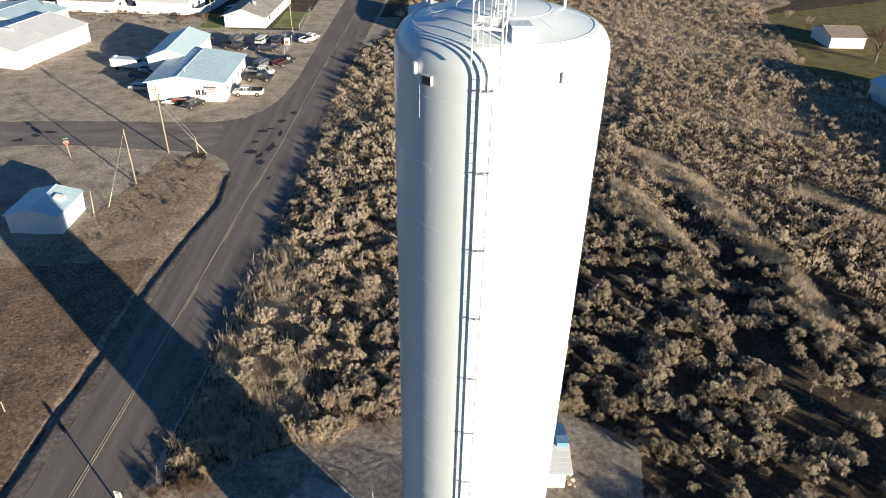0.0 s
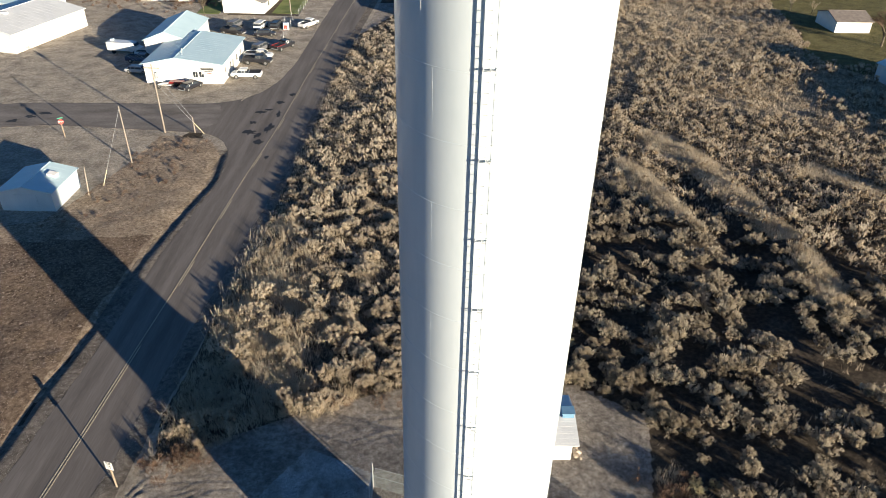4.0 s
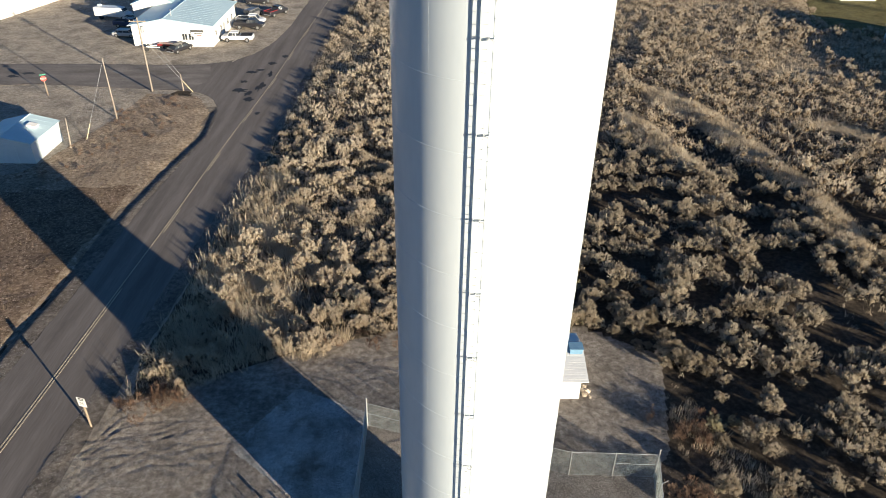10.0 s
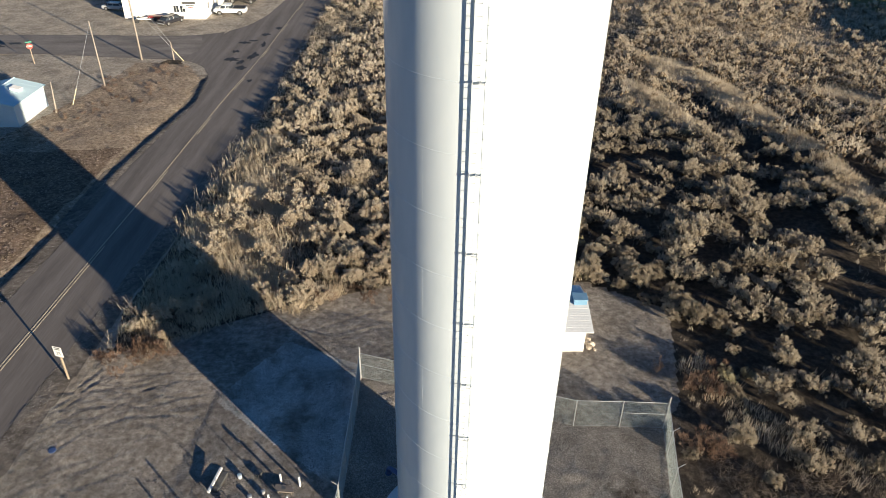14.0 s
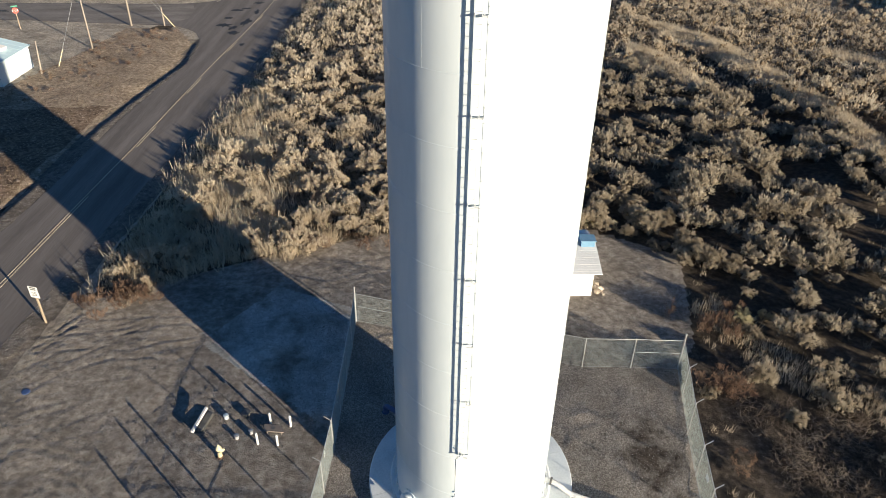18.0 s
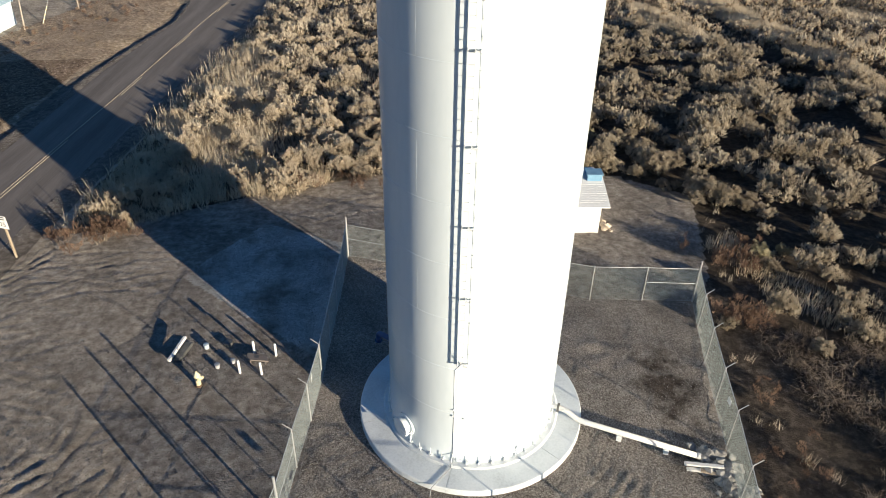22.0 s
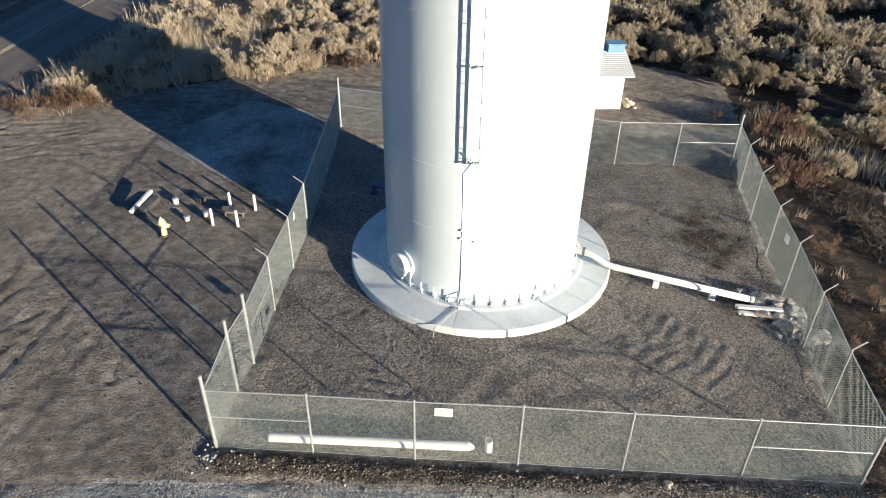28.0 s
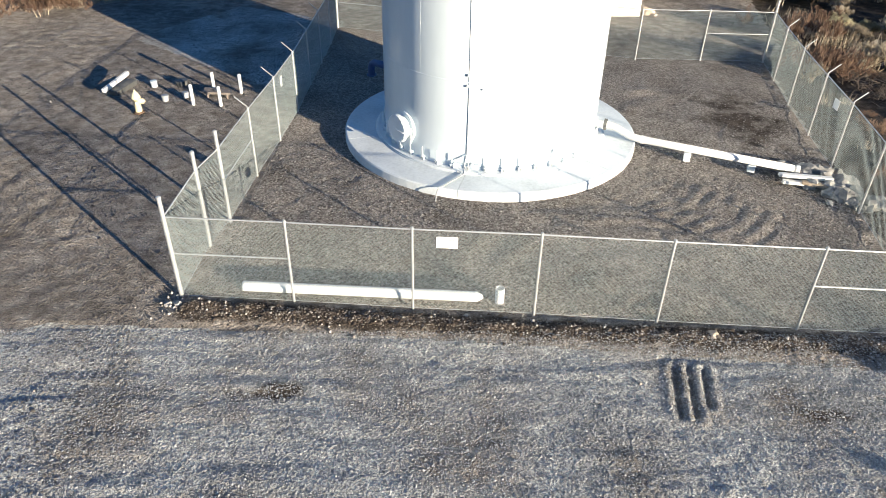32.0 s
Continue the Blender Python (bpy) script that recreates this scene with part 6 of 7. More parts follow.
def vehicle(kind, color, at, rz, label, bed=None, lift=0.0):
    cat = {"pickup": "pickup truck", "sedan": "car", "suv": "car"}[kind]
    v = thing("pickup_truck" if kind == "pickup" else "parked_car", label, cat, pose(at[0], at[1], 0.02, 0, 0, rz) @ Matrix.Diagonal((0.9, 0.9, 0.88, 1)), group="parked vehicles")
    body = PAINT[color]
    L, W = {"pickup": (5.7, 0.98), "sedan": (4.7, 0.9), "suv": (4.8, 0.95)}[kind]
    g = 0.32 + lift + (0.12 if kind != "sedan" else 0)
    belt = g + {"pickup": 0.72, "sedan": 0.58, "suv": 0.68}[kind]
    h = L / 2
    bm = B()
    loft(bm, [sec(-h, W * 0.88, g + 0.12, belt - 0.06), sec(-h + 0.15, W * 0.97, g, belt), sec(-0.3 * h, W, g - 0.04, belt), sec(0.35 * h, W, g - 0.04, belt), sec(0.85 * h, W * 0.95, g, belt - 0.06), sec(h, W * 0.82, g + 0.1, belt - 0.2)])
    part("body", bm, body, v)
    if kind == "pickup":
        x0, x1 = -0.35, 1.25
    elif kind == "suv":
        x0, x1 = -2.25, 1.05
    else:
        x0, x1 = -1.55, 0.95
    top = belt + (0.46 if kind == "sedan" else 0.58)
    ws = 0.62 if kind != "pickup" else 0.55
    bm = B()
    loft(bm, [[(x0 - (0.35 if kind == "sedan" else 0.05), -W * 0.9, belt - 0.03), (x0 - (0.35 if kind == "sedan" else 0.05), W * 0.9, belt - 0.03), (x0 + 0.2, W * 0.72, top - 0.03), (x0 + 0.2, -W * 0.72, top - 0.03)],
              [(x0 + 0.5, -W * 0.92, belt - 0.03), (x0 + 0.5, W * 0.92, belt - 0.03), (x0 + 0.5, W * 0.75, top - 0.01), (x0 + 0.5, -W * 0.75, top - 0.01)],
              [(x1 + ws, -W * 0.86, belt - 0.05), (x1 + ws, W * 0.86, belt - 0.05), (x1, W * 0.72, top - 0.02), (x1, -W * 0.72, top - 0.02)]])
    cab = part("glasshouse", bm, M_GLASS, v)
    bm = B()
    loft(bm, [sec(x0 + 0.12, W * 0.74, top - 0.06, top + 0.0, 0.1)[0:8], sec(x0 + 0.6, W * 0.78, top - 0.05, top + 0.04, 0.1), sec(x1 + 0.02, W * 0.74, top - 0.06, top + 0.01, 0.1)])
    part("roof", bm, body, cab)
    for xx in ((x0 + 0.55, (x0 + x1) / 2 + 0.2)):
        for s in (-1, 1):
            bm = B()
            rod(bm, (xx, s * W * 0.915, belt), (xx, s * W * 0.76, top), 0.045, 6)
            part("pillar", bm, body, cab)
    for s in (-1, 1):
        bm = B()
        rod(bm, (x1 + ws - 0.03, s * W * 0.87, belt), (x1 + 0.02, s * W * 0.735, top), 0.04, 6)
        part("pillar", bm, body, cab)
        bm = B()
        box(bm, (0.12, 0.16, 0.14), (x1 + 0.35, s * (W + 0.08), belt + 0.08), bevel=0.02)
        part("mirror", bm, body, v)
    if kind == "pickup":
        bm = B()
        box(bm, (2.15, W * 1.66, 0.03), (-1.62, 0, belt + 0.012))
        part("bed_liner", bm, M_BLACK, v)
        for s in (-1, 1):
            bm = B()
            box(bm, (2.3, 0.09, 0.14), (-1.62, s * (W - 0.06), belt + 0.06), bevel=0.02)
            part("bed_side", bm, PAINT[bed] if bed else body, v)
        bm = B()
        box(bm, (0.08, W * 1.9, 0.14), (-h + 0.16, 0, belt + 0.05), bevel=0.02)
        part("tailgate", bm, PAINT[bed] if bed else body, v)
    rw = 0.34 + (0.06 if kind != "sedan" else 0) + lift * 0.4
    for sx in (-0.62, 0.64):
        for s in (-1, 1):
            bm = B()
            rod(bm, (sx * h, s * (W - 0.2), rw), (sx * h, s * (W + 0.02), rw), rw, 18)
            ty = part("tyre", bm, M_BLACK, v)
            bm = B()
            rod(bm, (sx * h, s * (W + 0.0), rw), (sx * h, s * (W + 0.035), rw), rw * 0.58, 12)
            part("rim", bm, M_RIM, ty)
    for s in (-1, 1):
        bm = B()
        box(bm, (0.1, 0.3, 0.14), (h - 0.12, s * W * 0.66, belt - 0.3), bevel=0.02)
        part("headlight", bm, M_SIGN, v)
        bm = B()
        box(bm, (0.08, 0.2, 0.22), (-h + 0.05, s * W * 0.74, belt - 0.2), bevel=0.02)
        part("tail_light", bm, M_LAMP, v)
    for s, nm in ((1, "front_bumper"), (-1, "rear_bumper")):
        bm = B()
        box(bm, (0.14, W * 1.7, 0.18), (s * (h - 0.02), 0, g + 0.12), bevel=0.03)
        part(nm, bm, M_GREY, v)
    return v


for kind, col, at, rz, lb, bed, lift in (
        ("pickup", "white", (-34.8, 95.6), 182, "white and black pickup truck parked beside the office", "black", 0.05),
        ("pickup", "black", (-34.6, 103.2), -5, "lifted black pickup truck parked beside the office", None, 0.18),
        ("pickup", "white", (-35.2, 106.6), -5, "white pickup truck parked between dark trucks", None, 0.0),
        ("suv", "grey", (-35.8, 111.2), 70, "dark grey parked car in the gravel lot", None, 0),
        ("pickup", "black", (-31.8, 112.6), 60, "black pickup truck with a red bed at the fence", "red", 0.05),
        ("sedan", "black", (-37.2, 121.2), 8, "black sedan parked inside the wire fence", None, 0),
        ("pickup", "black", (-43.8, 122.0), -20, "black pickup truck parked behind the annex", None, 0.05),
        ("suv", "white", (-39.2, 126.6), 80, "white car with black windows parked by the fence", None, 0),
        ("suv", "black", (-36.0, 126.8), 85, "black car parked nose to the wire fence", None, 0),
        ("suv", "grey", (-44.6, 127.0), 75, "dark grey car parked by the back fence", None, 0),
        ("pickup", "white", (-29.6, 128.6), 60, "white pickup truck parked on the road shoulder", None, 0),
        ("sedan", "black", (-42.6, 89.8), 62, "small black hatchback parked in front of the office", None, 0),
        ("sedan", "silver", (-54.0, 97.4), -8, "silver-blue sedan parked beside the office", None, 0),
        ("pickup", "blue", (-55.6, 103.2), -5, "dark blue pickup truck in the annex shade", None, 0),
        ("pickup", "white", (-55.0, 106.2), -5, "white pickup truck in the annex shade", None, 0),
        ("suv", "blue", (-52.0, 152.5), 60, "dark blue car parked beside the far house", None, 0)):
    vehicle(kind, col, at, rz, lb, bed, lift)
rvv = thing("work_truck", "white box-bodied work truck parked by the annex", "truck", pose(-60.6, 108.6, 0, 0, 0, -8), group="parked vehicles")
bm = B()
box(bm, (4.4, 2.1, 1.5), (-0.6, 0, 1.35), bevel=0.06)
part("box_body", bm, PAINT["white"], rvv)
bm = B()
loft(bm, [sec(1.6, 0.95, 0.5, 2.1, 0.15), sec(2.3, 0.95, 0.5, 2.05, 0.2), sec(2.9, 0.95, 0.5, 1.3, 0.1), sec(3.6, 0.9, 0.5, 1.15, 0.1)])
part("cab", bm, PAINT["white"], rvv)
bm = B()
box(bm, (0.5, 0.7, 0.3), (-2.2, 0.3, 2.25), bevel=0.03)
part("roof_tank", bm, M_BLUESIDE, rvv)
bm = B()
box(bm, (0.05, 1.5, 0.5), (2.62, 0, 1.72), ry=-40)
part("windscreen", bm, M_GLASS, rvv)
for x in (-1.6, 2.6):
    for s in (-1, 1):
        bm = B()
        rod(bm, (x, s * 0.78, 0.4), (x, s * 1.02, 0.4), 0.4, 16)
        part("tyre", bm, M_BLACK, rvv)
tr = thing("flat_trailer", "white A-frame trailer parked in front of the office", "trailer", pose(-47.0, 90.4, 0, 0, 0, 12))
bm = B()
box(bm, (2.2, 0.12, 0.14), (0, 0.4, 0.5), rz=14, bevel=0.01)
box(bm, (2.2, 0.12, 0.14), (0, -0.4, 0.5), rz=-14, bevel=0.01)
part("frame", bm, M_WHITE, tr)
for s in (-1, 1):
    bm = B()
    rod(bm, (-0.9, s * 0.75, 0.32), (-0.9, s * 0.95, 0.32), 0.32, 14)
    part("tyre", bm, M_BLACK, tr)
ub = thing("utility_trailer", "dark red low utility trailer in front of the office", "trailer", pose(-45.3, 91.3, 0, 0, 0, 0))
bm = B()
box(bm, (2.4, 1.0, 0.3), (0, 0, 0.6), bevel=0.02)
part("deck", bm, PAINT["red"], ub)
for s in (-1, 1):
    bm = B()
    rod(bm, (0, s * 0.52, 0.3), (0, s * 0.68, 0.3), 0.3, 14)
    part("tyre", bm, M_BLACK, ub)
cs = thing("ice_cabinet", "red and white steel cabinet standing among the cars", "cabinet", pose(-33.9, 126.3, 0, 0, 0, 10))
bm = B()
box(bm, (1.2, 0.8, 1.35), (0, 0, 0.68), bevel=0.03)
part("body", bm, PAINT["white"], cs)
bm = B()
box(bm, (0.7, 0.03, 0.75), (-0.1, -0.41, 0.5))
part("door", bm, M_RED, cs)

# ---- plants ----
def blades(rs, org, dirn, length, width, flare=0.0):
    """Triangular leaf sprays: org, dirn n x 3."""
    n = len(org)
    d = dirn / np.linalg.norm(dirn, axis=1, keepdims=True)
    side = np.cross(d, rs.normal(size=(n, 3)))
    side /= np.linalg.norm(side, axis=1, keepdims=True) + 1e-9
    L, W = length[:, None], width[:, None]
    up_ = (rs.rand(n) < flare)[:, None]
    near_, far_e = np.where(up_, 0.06, 0.5), np.where(up_, 0.5, 0.0)
    v = np.stack([org - side * W * near_, org + side * W * 0.5 * (1 - up_) + up_ * (d * L + side * W * 0.5), org + d * L - side * W * far_e], 1).reshape(-1, 3)
    return v, np.arange(3 * n).reshape(-1, 3)


def sage_shape(seed, tufts, per, blade, wid):
    """A sagebrush about 1 m across: rounded tufts of small leaf sprays on a few limbs. Returns foliage, stems and dark
    inner cores.
    """
    rs = np.random.RandomState(seed)
    k = rs.randint(4, 8)
    lob = np.c_[rs.uniform(-0.34, 0.34, k), rs.uniform(-0.34, 0.34, k), rs.uniform(0.2, 0.46, k)]
    lr = rs.uniform(0.17, 0.31, k)
    pick = rs.choice(k, tufts, p=lr ** 2 / (lr ** 2).sum())
    u = rs.normal(size=(tufts, 3))
    u[:, 2] = np.abs(u[:, 2]) * 1.1 - 0.2 * (rs.rand(tufts) < 0.3)
    u /= np.linalg.norm(u, axis=1, keepdims=True)
    cen = lob[pick] + u * (lr[pick] * rs.uniform(0.6, 1.12, tufts))[:, None]
    cen[:, 2] = np.maximum(cen[:, 2], 0.08)
    tr_ = rs.uniform(0.05, 0.105, tufts) * (1.0 if tufts > 60 else 1.45)
    tid = np.repeat(np.arange(tufts), per)
    n = len(tid)
    w = rs.normal(size=(n, 3))
    w /= np.linalg.norm(w, axis=1, keepdims=True)
    tall = np.array([0.85, 0.85, 1.5])
    org = cen[tid] + w * tall * (tr_[tid] * rs.uniform(0.1, 0.7, n))[:, None]
    dirn = 0.8 * w + 0.6 * u[tid] + np.array([0, 0, 1.0]) + 0.2 * rs.normal(size=(n, 3))
    lv, lf = blades(rs, org, dirn, blade * rs.uniform(0.6, 1.4, n), wid * rs.uniform(0.6, 1.4, n), 0.7)
    lv[:, 2] = np.maximum(lv[:, 2], 0.02)
    sv, sf = [(0.04, 0, 0), (-0.02, 0.035, 0), (-0.02, -0.035, 0)], []
    hv, hf = [], []
    oct_ = [(1, 0, 0), (-1, 0, 0), (0, 1, 0), (0, -1, 0), (0, 0, 1), (0, 0, -1)]
    for c, r in zip(lob, lr):
        b = len(sv)
        sv += [tuple(c + 0.4 * np.array(q)) for q in ((0.04, 0, 0), (-0.02, 0.035, 0), (-0.02, -0.035, 0))]
        sf += [(0, 1, b + 1), (0, b + 1, b), (1, 2, b + 2), (1, b + 2, b + 1), (2, 0, b), (2, b, b + 2)]
        # added opaque core in each lobe: inner shade put into shape and colour
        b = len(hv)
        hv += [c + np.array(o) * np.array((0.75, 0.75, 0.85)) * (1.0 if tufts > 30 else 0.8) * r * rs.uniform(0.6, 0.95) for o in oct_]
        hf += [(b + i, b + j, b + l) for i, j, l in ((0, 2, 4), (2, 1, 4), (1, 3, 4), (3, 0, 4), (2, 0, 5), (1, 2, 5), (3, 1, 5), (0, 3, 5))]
    return (lv, lf), (np.array(sv), np.array(sf)), (np.array(hv), np.array(hf))


def grass_shape(seed, n, spread=0.28, h=0.8, wid=0.027):
    rs = np.random.RandomState(seed)
    org = np.c_[rs.normal(0, spread * 0.5, (n, 2)), np.zeros(n)]
    dirn = np.c_[rs.normal(0, 0.28, (n, 2)), np.ones(n)]
    return blades(rs, org, dirn, h * rs.uniform(0.5, 1.15, n), wid * rs.uniform(0.7, 1.4, n))


def twig_shape(seed, n):
    rs = np.random.RandomState(seed)
    org = np.c_[rs.normal(0, 0.3, (n, 2)), rs.uniform(0.0, 0.35, n)]
    dirn = np.c_[rs.normal(0, 0.8, (n, 2)), rs.uniform(0.1, 1.0, n)]
    return blades(rs, org, dirn, rs.uniform(0.25, 0.7, n), 0.022 * rs.uniform(0.7, 1.5, n))


def scatter(shapes, xs, ys, zs, sc, seed):
    rs = np.random.RandomState(seed)
    which = rs.randint(0, len(shapes), len(xs))
    ang = rs.uniform(0, 2 * np.pi, len(xs))
    V, F, base = [], [], 0
    for k, (sv, sf) in enumerate(shapes):
        m = which == k
        if not m.any():
            continue
        c, s = np.cos(ang[m])[:, None], np.sin(ang[m])[:, None]
        S = sc[m][:, None]
        zq = S * (0.85 + 0.3 * rs.rand(m.sum()))[:, None]
        vx = (sv[None, :, 0] * c - sv[None, :, 1] * s) * S + xs[m][:, None]
        vy = (sv[None, :, 0] * s + sv[None, :, 1] * c) * S + ys[m][:, None]
        vz = sv[None, :, 2] * zq + zs[m][:, None]
        V.append(np.stack([vx, vy, vz], -1).reshape(-1, 3))
        n = m.sum()
        F.append((sf[None] + (np.arange(n) * len(sv))[:, None, None] + base).reshape(-1, 3))
        base += n * len(sv)
    return np.concatenate(V), np.concatenate(F)


def jitter_grid(x0, x1, y0, y1, step, seed):
    rs = np.random.RandomState(seed)
    gx, gy = np.meshgrid(np.arange(x0, x1, step), np.arange(y0, y1, step))
    return (gx + rs.uniform(-0.55, 0.55, gx.shape) * step).ravel(), (gy + rs.uniform(-0.55, 0.55, gy.shape) * step).ravel()


NEARV = [sage_shape(s, 110, 40, 0.085, 0.017) for s in range(6)]
FARV = [sage_shape(40 + s, 19, 7, 0.12, 0.047) for s in range(8)]
px, py = jitter_grid(-24, 125, -13, 190, 1.62, 3)
ok = inside(px, py, SAGE_L) & (seg_dist(px, py, SAGE_L[:26]) > 0.35)
rs = np.random.RandomState(11)
mead = sum(inside(px, py, g) for g in MEADOW) > 0
tallgrass = inside(px, py, [(-22.4, 14), (-21.5, 45), (-17, 46), (-14, 33), (-12.5, 18.5), (-17, 16)])
clear = fbm(px, py, 14.0, 3)
ok &= ~((py < 3) & (px < 19)) & ~((abs(px + 3.5) < 7) & (abs(py - 142) < 8)) & ~((px > 13) & (py < 34) & (fbm(px + py, 2.5 * (px - py), 9.0, 2) + 0.35 * (rs.rand(len(px)) - 0.5) < np.where(px > 22, -0.14, -0.24)))
ok &= ~(mead & (rs.rand(len(px)) < np.where(sum(inside(px, py, g) for g in BANKS) > 0, 0.93, 0.03))) & ~(tallgrass & (rs.rand(len(px)) < 0.62)) & ~((clear < -0.13) & (rs.rand(len(px)) < 0.75)) & (rs.rand(len(px)) < np.where((px > 10) & (py < 46), 0.74, 0.92))
ok &= ~(inside(px, py, [(25.5, 39.5), (28, 30.5), (28.5, 24), (25.5, 17), (29, 15), (33, 27), (31, 35), (33.5, 44.5), (29.5, 46.5), (27.5, 52), (29.5, 60), (31, 60), (30.5, 50)]) & (rs.rand(len(px)) < 0.6))
px, py = px[ok], py[ok]
keep = ~((px > 8) & (px < 17.5) & (py < 14) & (rs.rand(len(px)) < 0.7))
px, py = px[keep], py[keep]
size = rs.uniform(1.2, 2.5, len(px)) * (0.9 + 0.7 * np.clip(fbm(px, py, 20, 2), -0.3, 0.4))
size *= np.where((py > 60) & (px > 10), 0.88, 1.0)
size *= np.where((px > 10) & (py < 16) & (px < 24), 0.7, 1.0)
size *= np.where(px < -8, np.clip(0.42 + 0.16 * seg_dist(px, py, SAGE_L[:13]), 0.4, 1.0), 1.0)
dist = np.hypot(px + 1.5, py - 12)
pz = height(px, py)
order = np.argsort(dist)
near = order[:115]
far_ = order[115:]
mid_ = far_[dist[far_] < 50]
rest = far_[dist[far_] >= 50]
sage_meshes = []
for k, ((lv, lf), (sv, sf), (hv, hf)) in enumerate(NEARV):
    st_ = raw("stem", sv, sf, M_TWIG)
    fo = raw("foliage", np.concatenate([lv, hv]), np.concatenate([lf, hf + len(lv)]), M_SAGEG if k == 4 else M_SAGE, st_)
    # second slot colours the dark shade cores
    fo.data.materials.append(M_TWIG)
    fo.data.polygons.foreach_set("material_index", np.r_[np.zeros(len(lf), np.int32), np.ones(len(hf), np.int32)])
    # lighter copy of the same foliage, brightness put into its leaf colour
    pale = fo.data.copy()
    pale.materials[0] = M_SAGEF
    sage_meshes.append((st_.data, fo.data, pale))
    for o in (fo, st_):
        bpy.data.objects.remove(o)
rs2 = random.Random(8)
for i in near:
    a, b, b2 = sage_meshes[rs2.randrange(6)]
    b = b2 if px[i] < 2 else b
    s = float(size[i])
    o1 = new("sagebrush")
    o0 = new("stem", a)
    o0.parent = o1
    o1.matrix_basis = pose(float(px[i]), float(py[i]), float(pz[i]) - 0.03, 0, 0, rs2.uniform(0, 360)) @ Matrix.Diagonal((s, s, s * rs2.uniform(0.8, 1.05), 1))
    tagged(o1, "grey-tan dry sagebrush growing on bare soil", "bush", group="sagebrush near the tank")
    o2 = new("foliage", b)
    o2.parent = o1
def both(shapes, sel, seed, mats, name, label):
    leaf, leaf_f = scatter([s[0] for s in shapes], px[sel], py[sel], pz[sel] - 0.03, size[sel], seed)
    # dark cores again, the bush's inner shade as solid lumps
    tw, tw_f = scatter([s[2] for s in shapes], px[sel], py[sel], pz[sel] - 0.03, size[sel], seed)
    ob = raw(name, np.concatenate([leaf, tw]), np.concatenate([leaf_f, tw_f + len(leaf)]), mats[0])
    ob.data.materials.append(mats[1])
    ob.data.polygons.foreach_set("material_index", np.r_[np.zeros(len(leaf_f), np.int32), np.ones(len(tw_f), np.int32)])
    return tagged(ob, label, "sagebrush", kind="stuff")


MIDV = [sage_shape(80 + s, 62, 14, 0.105, 0.028) for s in range(6)]
both(MIDV, mid_[px[mid_] >= 4], 21, (M_SAGE, M_TWIG), "sagebrush_field", "dense field of grey-tan sagebrush")
# road side and far field take the brightened copies of the sage leaf
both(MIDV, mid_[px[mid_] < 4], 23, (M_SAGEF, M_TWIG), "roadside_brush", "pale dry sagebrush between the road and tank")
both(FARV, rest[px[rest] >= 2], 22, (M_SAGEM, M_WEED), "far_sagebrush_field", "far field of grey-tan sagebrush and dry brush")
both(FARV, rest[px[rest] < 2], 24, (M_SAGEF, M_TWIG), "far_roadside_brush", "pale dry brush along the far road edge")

# tall straw grass and low weeds
GR = [grass_shape(s, 9, 0.5, 0.8, 0.05) for s in range(6)]
gx, gy = jitter_grid(-23, 100, 2, 165, 0.7, 5)
gm = sum(inside(gx, gy, g) for g in MEADOW) > 0
gt = inside(gx, gy, [(-22.6, 13.5), (-21.7, 45), (-17, 46), (-13, 33), (-12, 18.0), (-17, 15.5)])
gs = inside(gx, gy, SAGE_L)
rg = np.random.RandomState(4).rand(len(gx))
gb = sum(inside(gx, gy, g) for g in BANKS) > 0
k = gb | (gm & (rg < 0.9)) | (gt & (rg < 0.95)) | (gs & (rg < np.where((gy > 48) & (gx > 5), 0.9, np.where(gx > 10, 0.05, 0.25))) & (np.hypot(gx, gy) < 125))
gx, gy, gt = gx[k], gy[k], gt[k]
sc = np.where(gt, 1.25, 0.75) * np.random.RandomState(6).uniform(0.6, 1.3, len(gx))
v, f = scatter(GR, gx, gy, height(gx, gy) - 0.02, sc, 31)
tagged(raw("dry_grass", v, f, M_STRAW), "tall dry straw-coloured grass tufts", "grass", kind="stuff")
gx, gy = jitter_grid(-23, -8, 13.4, 48, 0.29, 15)
k = inside(gx, gy, SAGE_L) & ((seg_dist(gx, gy, SAGE_L[:13]) < 0.8 + 5 * vnoise(gx / 3, gy / 3)) | inside(gx, gy, [(-22.4, 13.5), (-21.5, 45), (-17, 46), (-14, 33), (-12.5, 18.5), (-17, 15.5)]) | (fbm(gx, gy, 4.0, 2) > 0.06))
k &= fbm(gx, gy, 1.3, 2) > -0.07
gx, gy = gx[k], gy[k]
sc = np.random.RandomState(16).uniform(0.6, 1.25, len(gx)) * np.clip(0.45 + 0.28 * seg_dist(gx, gy, SAGE_L[:13]), 0.4, 1.15)
v, f = scatter([grass_shape(20 + s, 18, 0.3, 0.85) for s in range(6)], gx, gy, height(gx, gy) - 0.02, sc, 35)
gx, gy = jitter_grid(-22, 2, 18, 112, 0.6, 17)
k = inside(gx, gy, SAGE_L)
gx, gy = gx[k], gy[k]
v2, f2 = scatter([grass_shape(30 + s, 10, 0.5, 0.7) for s in range(6)], gx, gy, height(gx, gy) - 0.02, np.random.RandomState(18).uniform(0.6, 1.2, len(gx)), 38)
v, f = np.concatenate([v, v2]), np.concatenate([f, f2 + len(v)])
tagged(raw("roadside_grass", v, f, M_STRAW), "tall dry straw grass beside the road edge", "grass", kind="stuff")
gx, gy = jitter_grid(-66, -31, 5, 72, 0.62, 9)
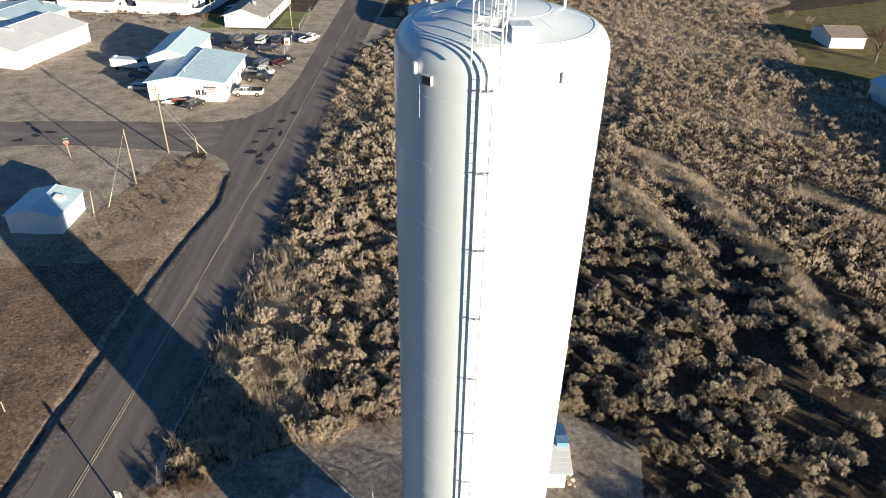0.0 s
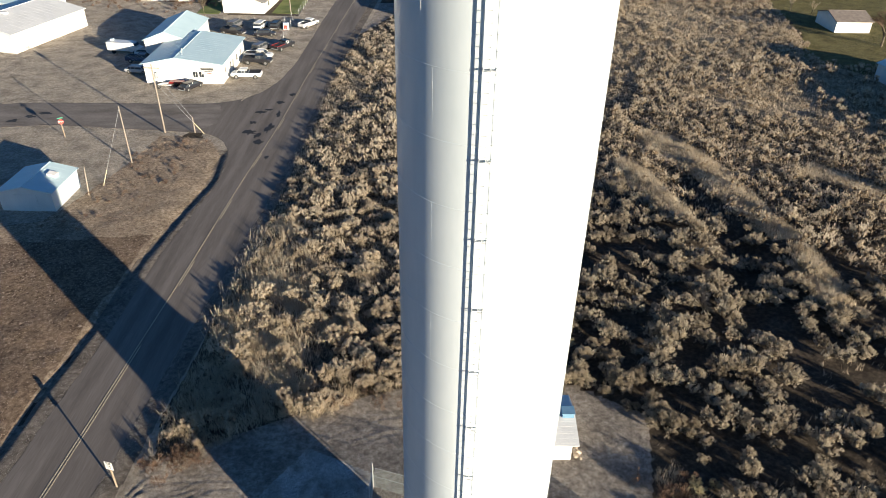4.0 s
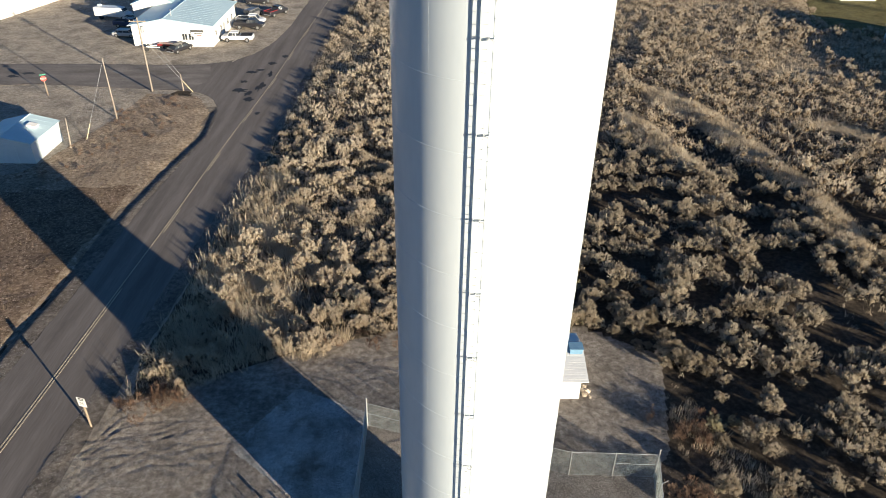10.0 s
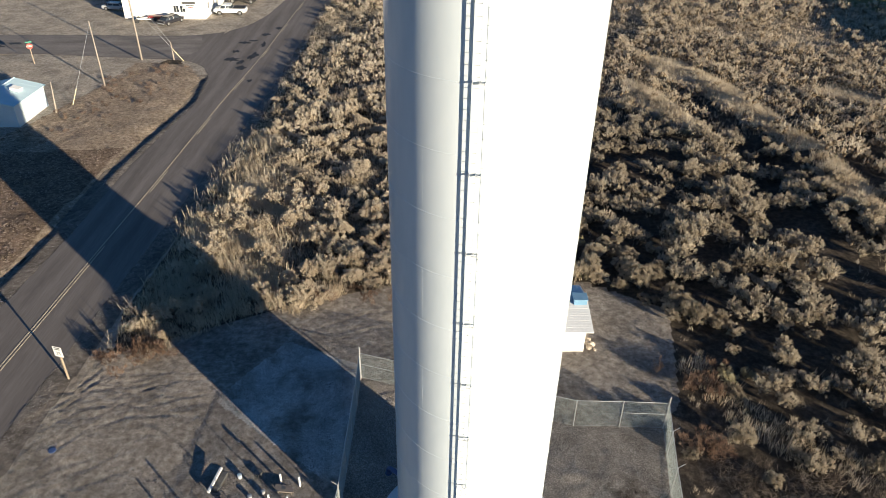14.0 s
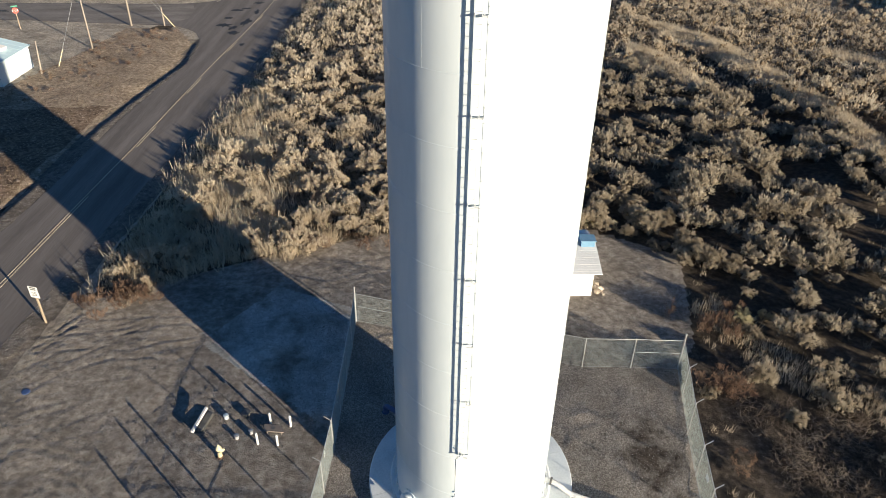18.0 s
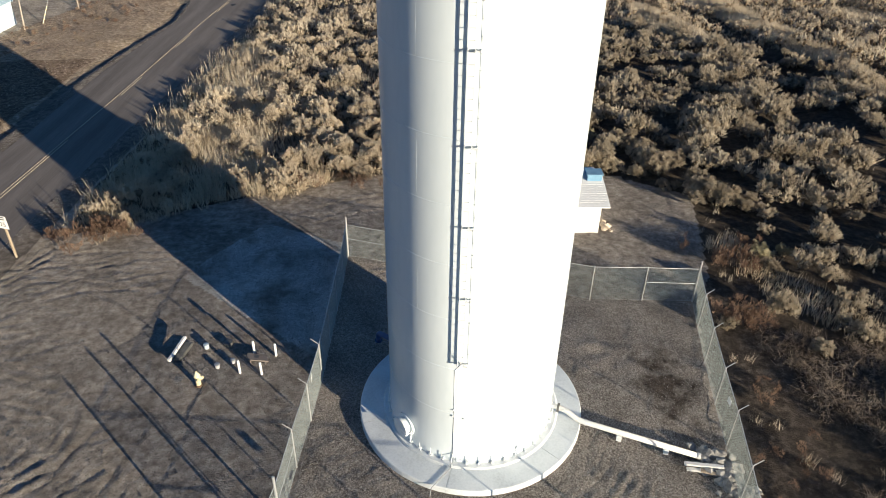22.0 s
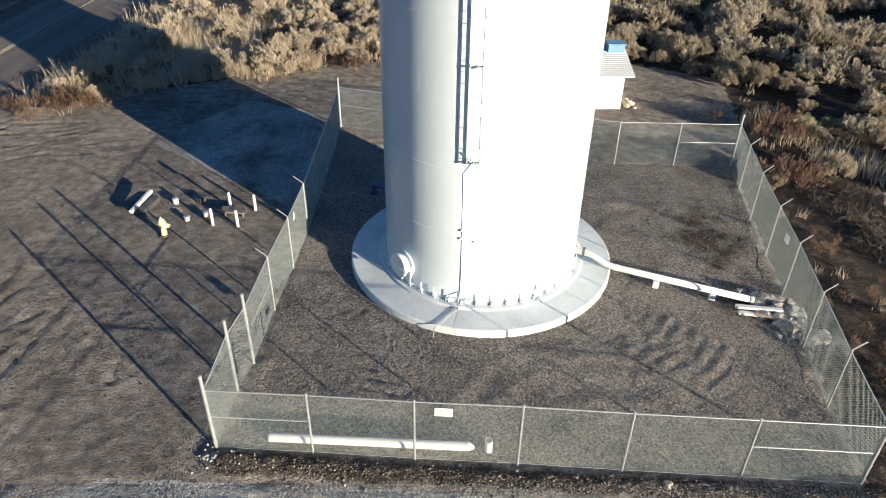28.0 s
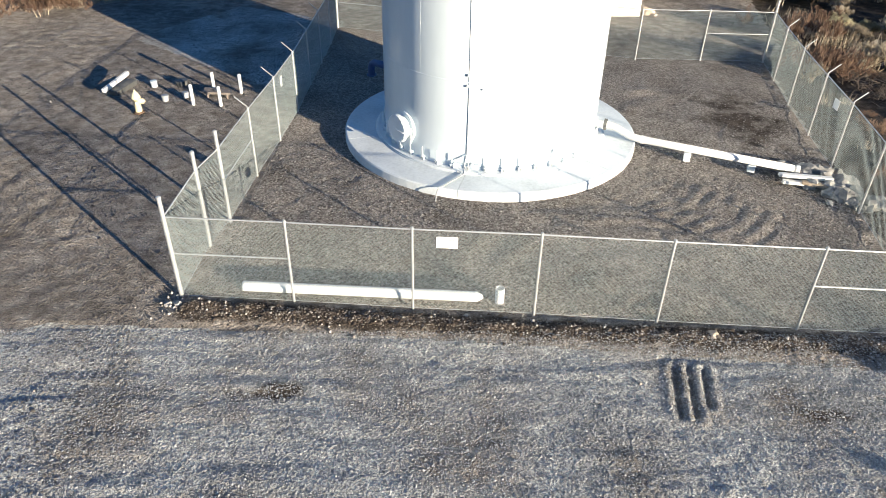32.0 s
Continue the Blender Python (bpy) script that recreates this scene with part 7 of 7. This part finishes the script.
k = inside(gx, gy, ISLAND) & ~inside(gx, gy, [(-53, 47.5), (-45, 47.5), (-45, 56), (-53, 56)]) & (np.random.RandomState(3).rand(len(gx)) < 0.06 + 1.5 * np.clip(fbm(gx, gy, 3.0, 2) - 0.02, 0, 1))
gx, gy = gx[k], gy[k]
v, f = scatter([grass_shape(60 + s, 12, 0.45, 0.34) for s in range(5)], gx, gy, height(gx, gy) - 0.02, np.random.RandomState(2).uniform(0.5, 1.4, len(gx)), 33)
tagged(raw("brown_weeds", v, f, M_WEED), "low reddish-brown dead weeds on the dirt island", "weeds", kind="stuff")
# straw on the banks of the far field
gx, gy = jitter_grid(19, 82, 16, 78, 0.27, 45)
k = sum(inside(gx, gy, g) for g in BANKS) > 0
gx, gy = gx[k], gy[k]
v, f = scatter([grass_shape(140 + s, 11, 0.4, 0.6, 0.05) for s in range(6)], gx, gy, height(gx, gy) - 0.02, np.random.RandomState(46).uniform(0.6, 1.3, len(gx)), 47)
tagged(raw("bank_grass", v, f, M_STRAW), "pale straw grass matted on low earth banks", "grass", kind="stuff")
# straw and grey dead brush beyond the east fence
gx, gy = jitter_grid(11.5, 30, -14, 14, 0.42, 25)
dl = seg_dist(gx, gy, [(14.8, 12.0), (15.6, 9.6), (16.6, 7.6), (18.4, 5.4), (22, 3)])
dp = inside(gx, gy, [(13.6, 4.8), (18.5, 4.2), (30, 0), (30, -14), (13, -14), (12.8, -6), (14.2, -2)])
lit = inside(gx, gy, SAGE_L)
rk = np.random.RandomState(26).rand(len(gx))
k = lit & (dl < 1.1) & (rk < 0.75) | lit & (rk < 0.05)
v, f = scatter([grass_shape(90 + s, 22, 0.34, 0.85) for s in range(5)], gx[k], gy[k], height(gx[k], gy[k]) - 0.02, 0.6 + 0.7 * rk[k], 36)
tagged(raw("straw_clumps", v, f, M_STRAW), "pale straw grass clumps beyond the fence", "grass", kind="stuff")
k = lit & dp & (rk > 0.45) & (fbm(gx, gy, 3.0, 2) > -0.08)
v, f = scatter([twig_shape(110 + s, 46) for s in range(5)], gx[k], gy[k], height(gx[k], gy[k]) - 0.02, 0.5 + 0.6 * rk[k], 37)
tagged(raw("dead_brush", v, f, M_DEAD), "tangled grey-brown dead brush beyond the fence", "brush", kind="stuff")
# rust-coloured brush clumps along the yard edge
RB = [sage_shape(120 + s, 26, 10, 0.14, 0.032)[0] for s in range(4)]
rx, ry = [], []
rs2 = random.Random(77)
for cx, cy, n, sp in ((-20.6, 12.4, 20, 1.0), (-9.2, 18.7, 4, 0.8), (-6.0, 20.0, 5, 0.9), (13.9, 10.2, 9, 0.9), (13.4, 5.2, 9, 0.8), (12.6, 0.6, 9, 0.8), (12.2, -3.2, 9, 0.9), (11.6, -6.5, 9, 0.9), (10.0, -9.5, 6, 0.6), (10.4, -11.4, 5, 0.3), (8.9, -10.7, 3, 0.25), (7.9, -11.4, 7, 0.35), (6.0, -13.3, 4, 0.25), (13.4, -6.5, 7, 1.4), (-35.5, 66.5, 16, 2.0), (-38.5, 62.0, 14, 2.4), (-37.0, 57.0, 12, 2.6), (-40, 53.0, 10, 2.6), (-43, 47, 8, 2.4), (-62, 146.6, 34, 4.5), (-78, 147.8, 40, 6.0), (-52, 146, 26, 3.0)):
    for _ in range(n):
        rx.append(cx + rs2.gauss(0, sp))
        ry.append(cy + rs2.gauss(0, sp * 0.7))
rx, ry = np.array(rx), np.array(ry)
v, f = scatter(RB, rx, ry, height(rx, ry) - 0.02, np.random.RandomState(1).uniform(0.8, 1.5, len(rx)) * np.where((rx > 4) & (ry < 3), np.where(ry < -12.5, 0.24, 0.5), 1.0) * np.where((rx < -30) & (ry < 75), 0.5, 1.0), 41)
tagged(raw("rust_brush", v, f, M_RUST), "reddish-brown dead brush along the yard edge", "brush", kind="stuff")


# ---- bare trees ----
def tree(x, y, h, seed, label, twig_m, droop=0.0):
    rs = random.Random(seed)
    t = thing("bare_tree", label, "tree", pose(x, y, 0))
    tb, cb = B(), B()

    def grow(p, d, ln, r, depth):
        q = p + d * ln
        rod(tb if depth < 2 else cb, p, q, r, 6 if depth < 2 else 4, r * 0.65, caps=False)
        if depth >= 4:
            return
        for _ in range(4 if depth else 6):
            nd = (d + Vector((rs.gauss(0, 0.5 if droop else 0.3), rs.gauss(0, 0.5 if droop else 0.3), rs.uniform(0.0, 0.4) - droop * depth * 0.28))).normalized()
            grow(p + d * ln * rs.uniform(0.6, 1.0), nd, ln * rs.uniform(0.6, 0.8), r * 0.55, depth + 1)

    grow(Vector((0, 0, -0.1)), Vector((rs.gauss(0, 0.05), rs.gauss(0, 0.05), 1)), h * 0.3, h * (0.022 if droop else 0.012), 0)
    part("trunk", tb, M_TWIG, t)
    part("crown", cb, twig_m, t)


tree(87.5, 120.5, 11.0, 3, "bare reddish-brown tree on the lawn beside the shed", M_RUST, 0.5)
tree(94.0, 116.0, 8.0, 4, "bare reddish-brown shrub tree on the lawn", M_RUST, 0.5)
tree(80.0, 147.0, 6.0, 5, "pale bare tree at the far lawn edge", M_STRAW)
tree(83.5, 144.0, 5.0, 6, "small pale bare tree at the far lawn edge", M_STRAW)
tree(-53.0, 134.0, 6.0, 7, "bare brown tree behind the annex", M_TWIG)
tree(8.6, 20.6, 2.6, 9, "thin bare sapling behind the utility hut", M_STRAW)
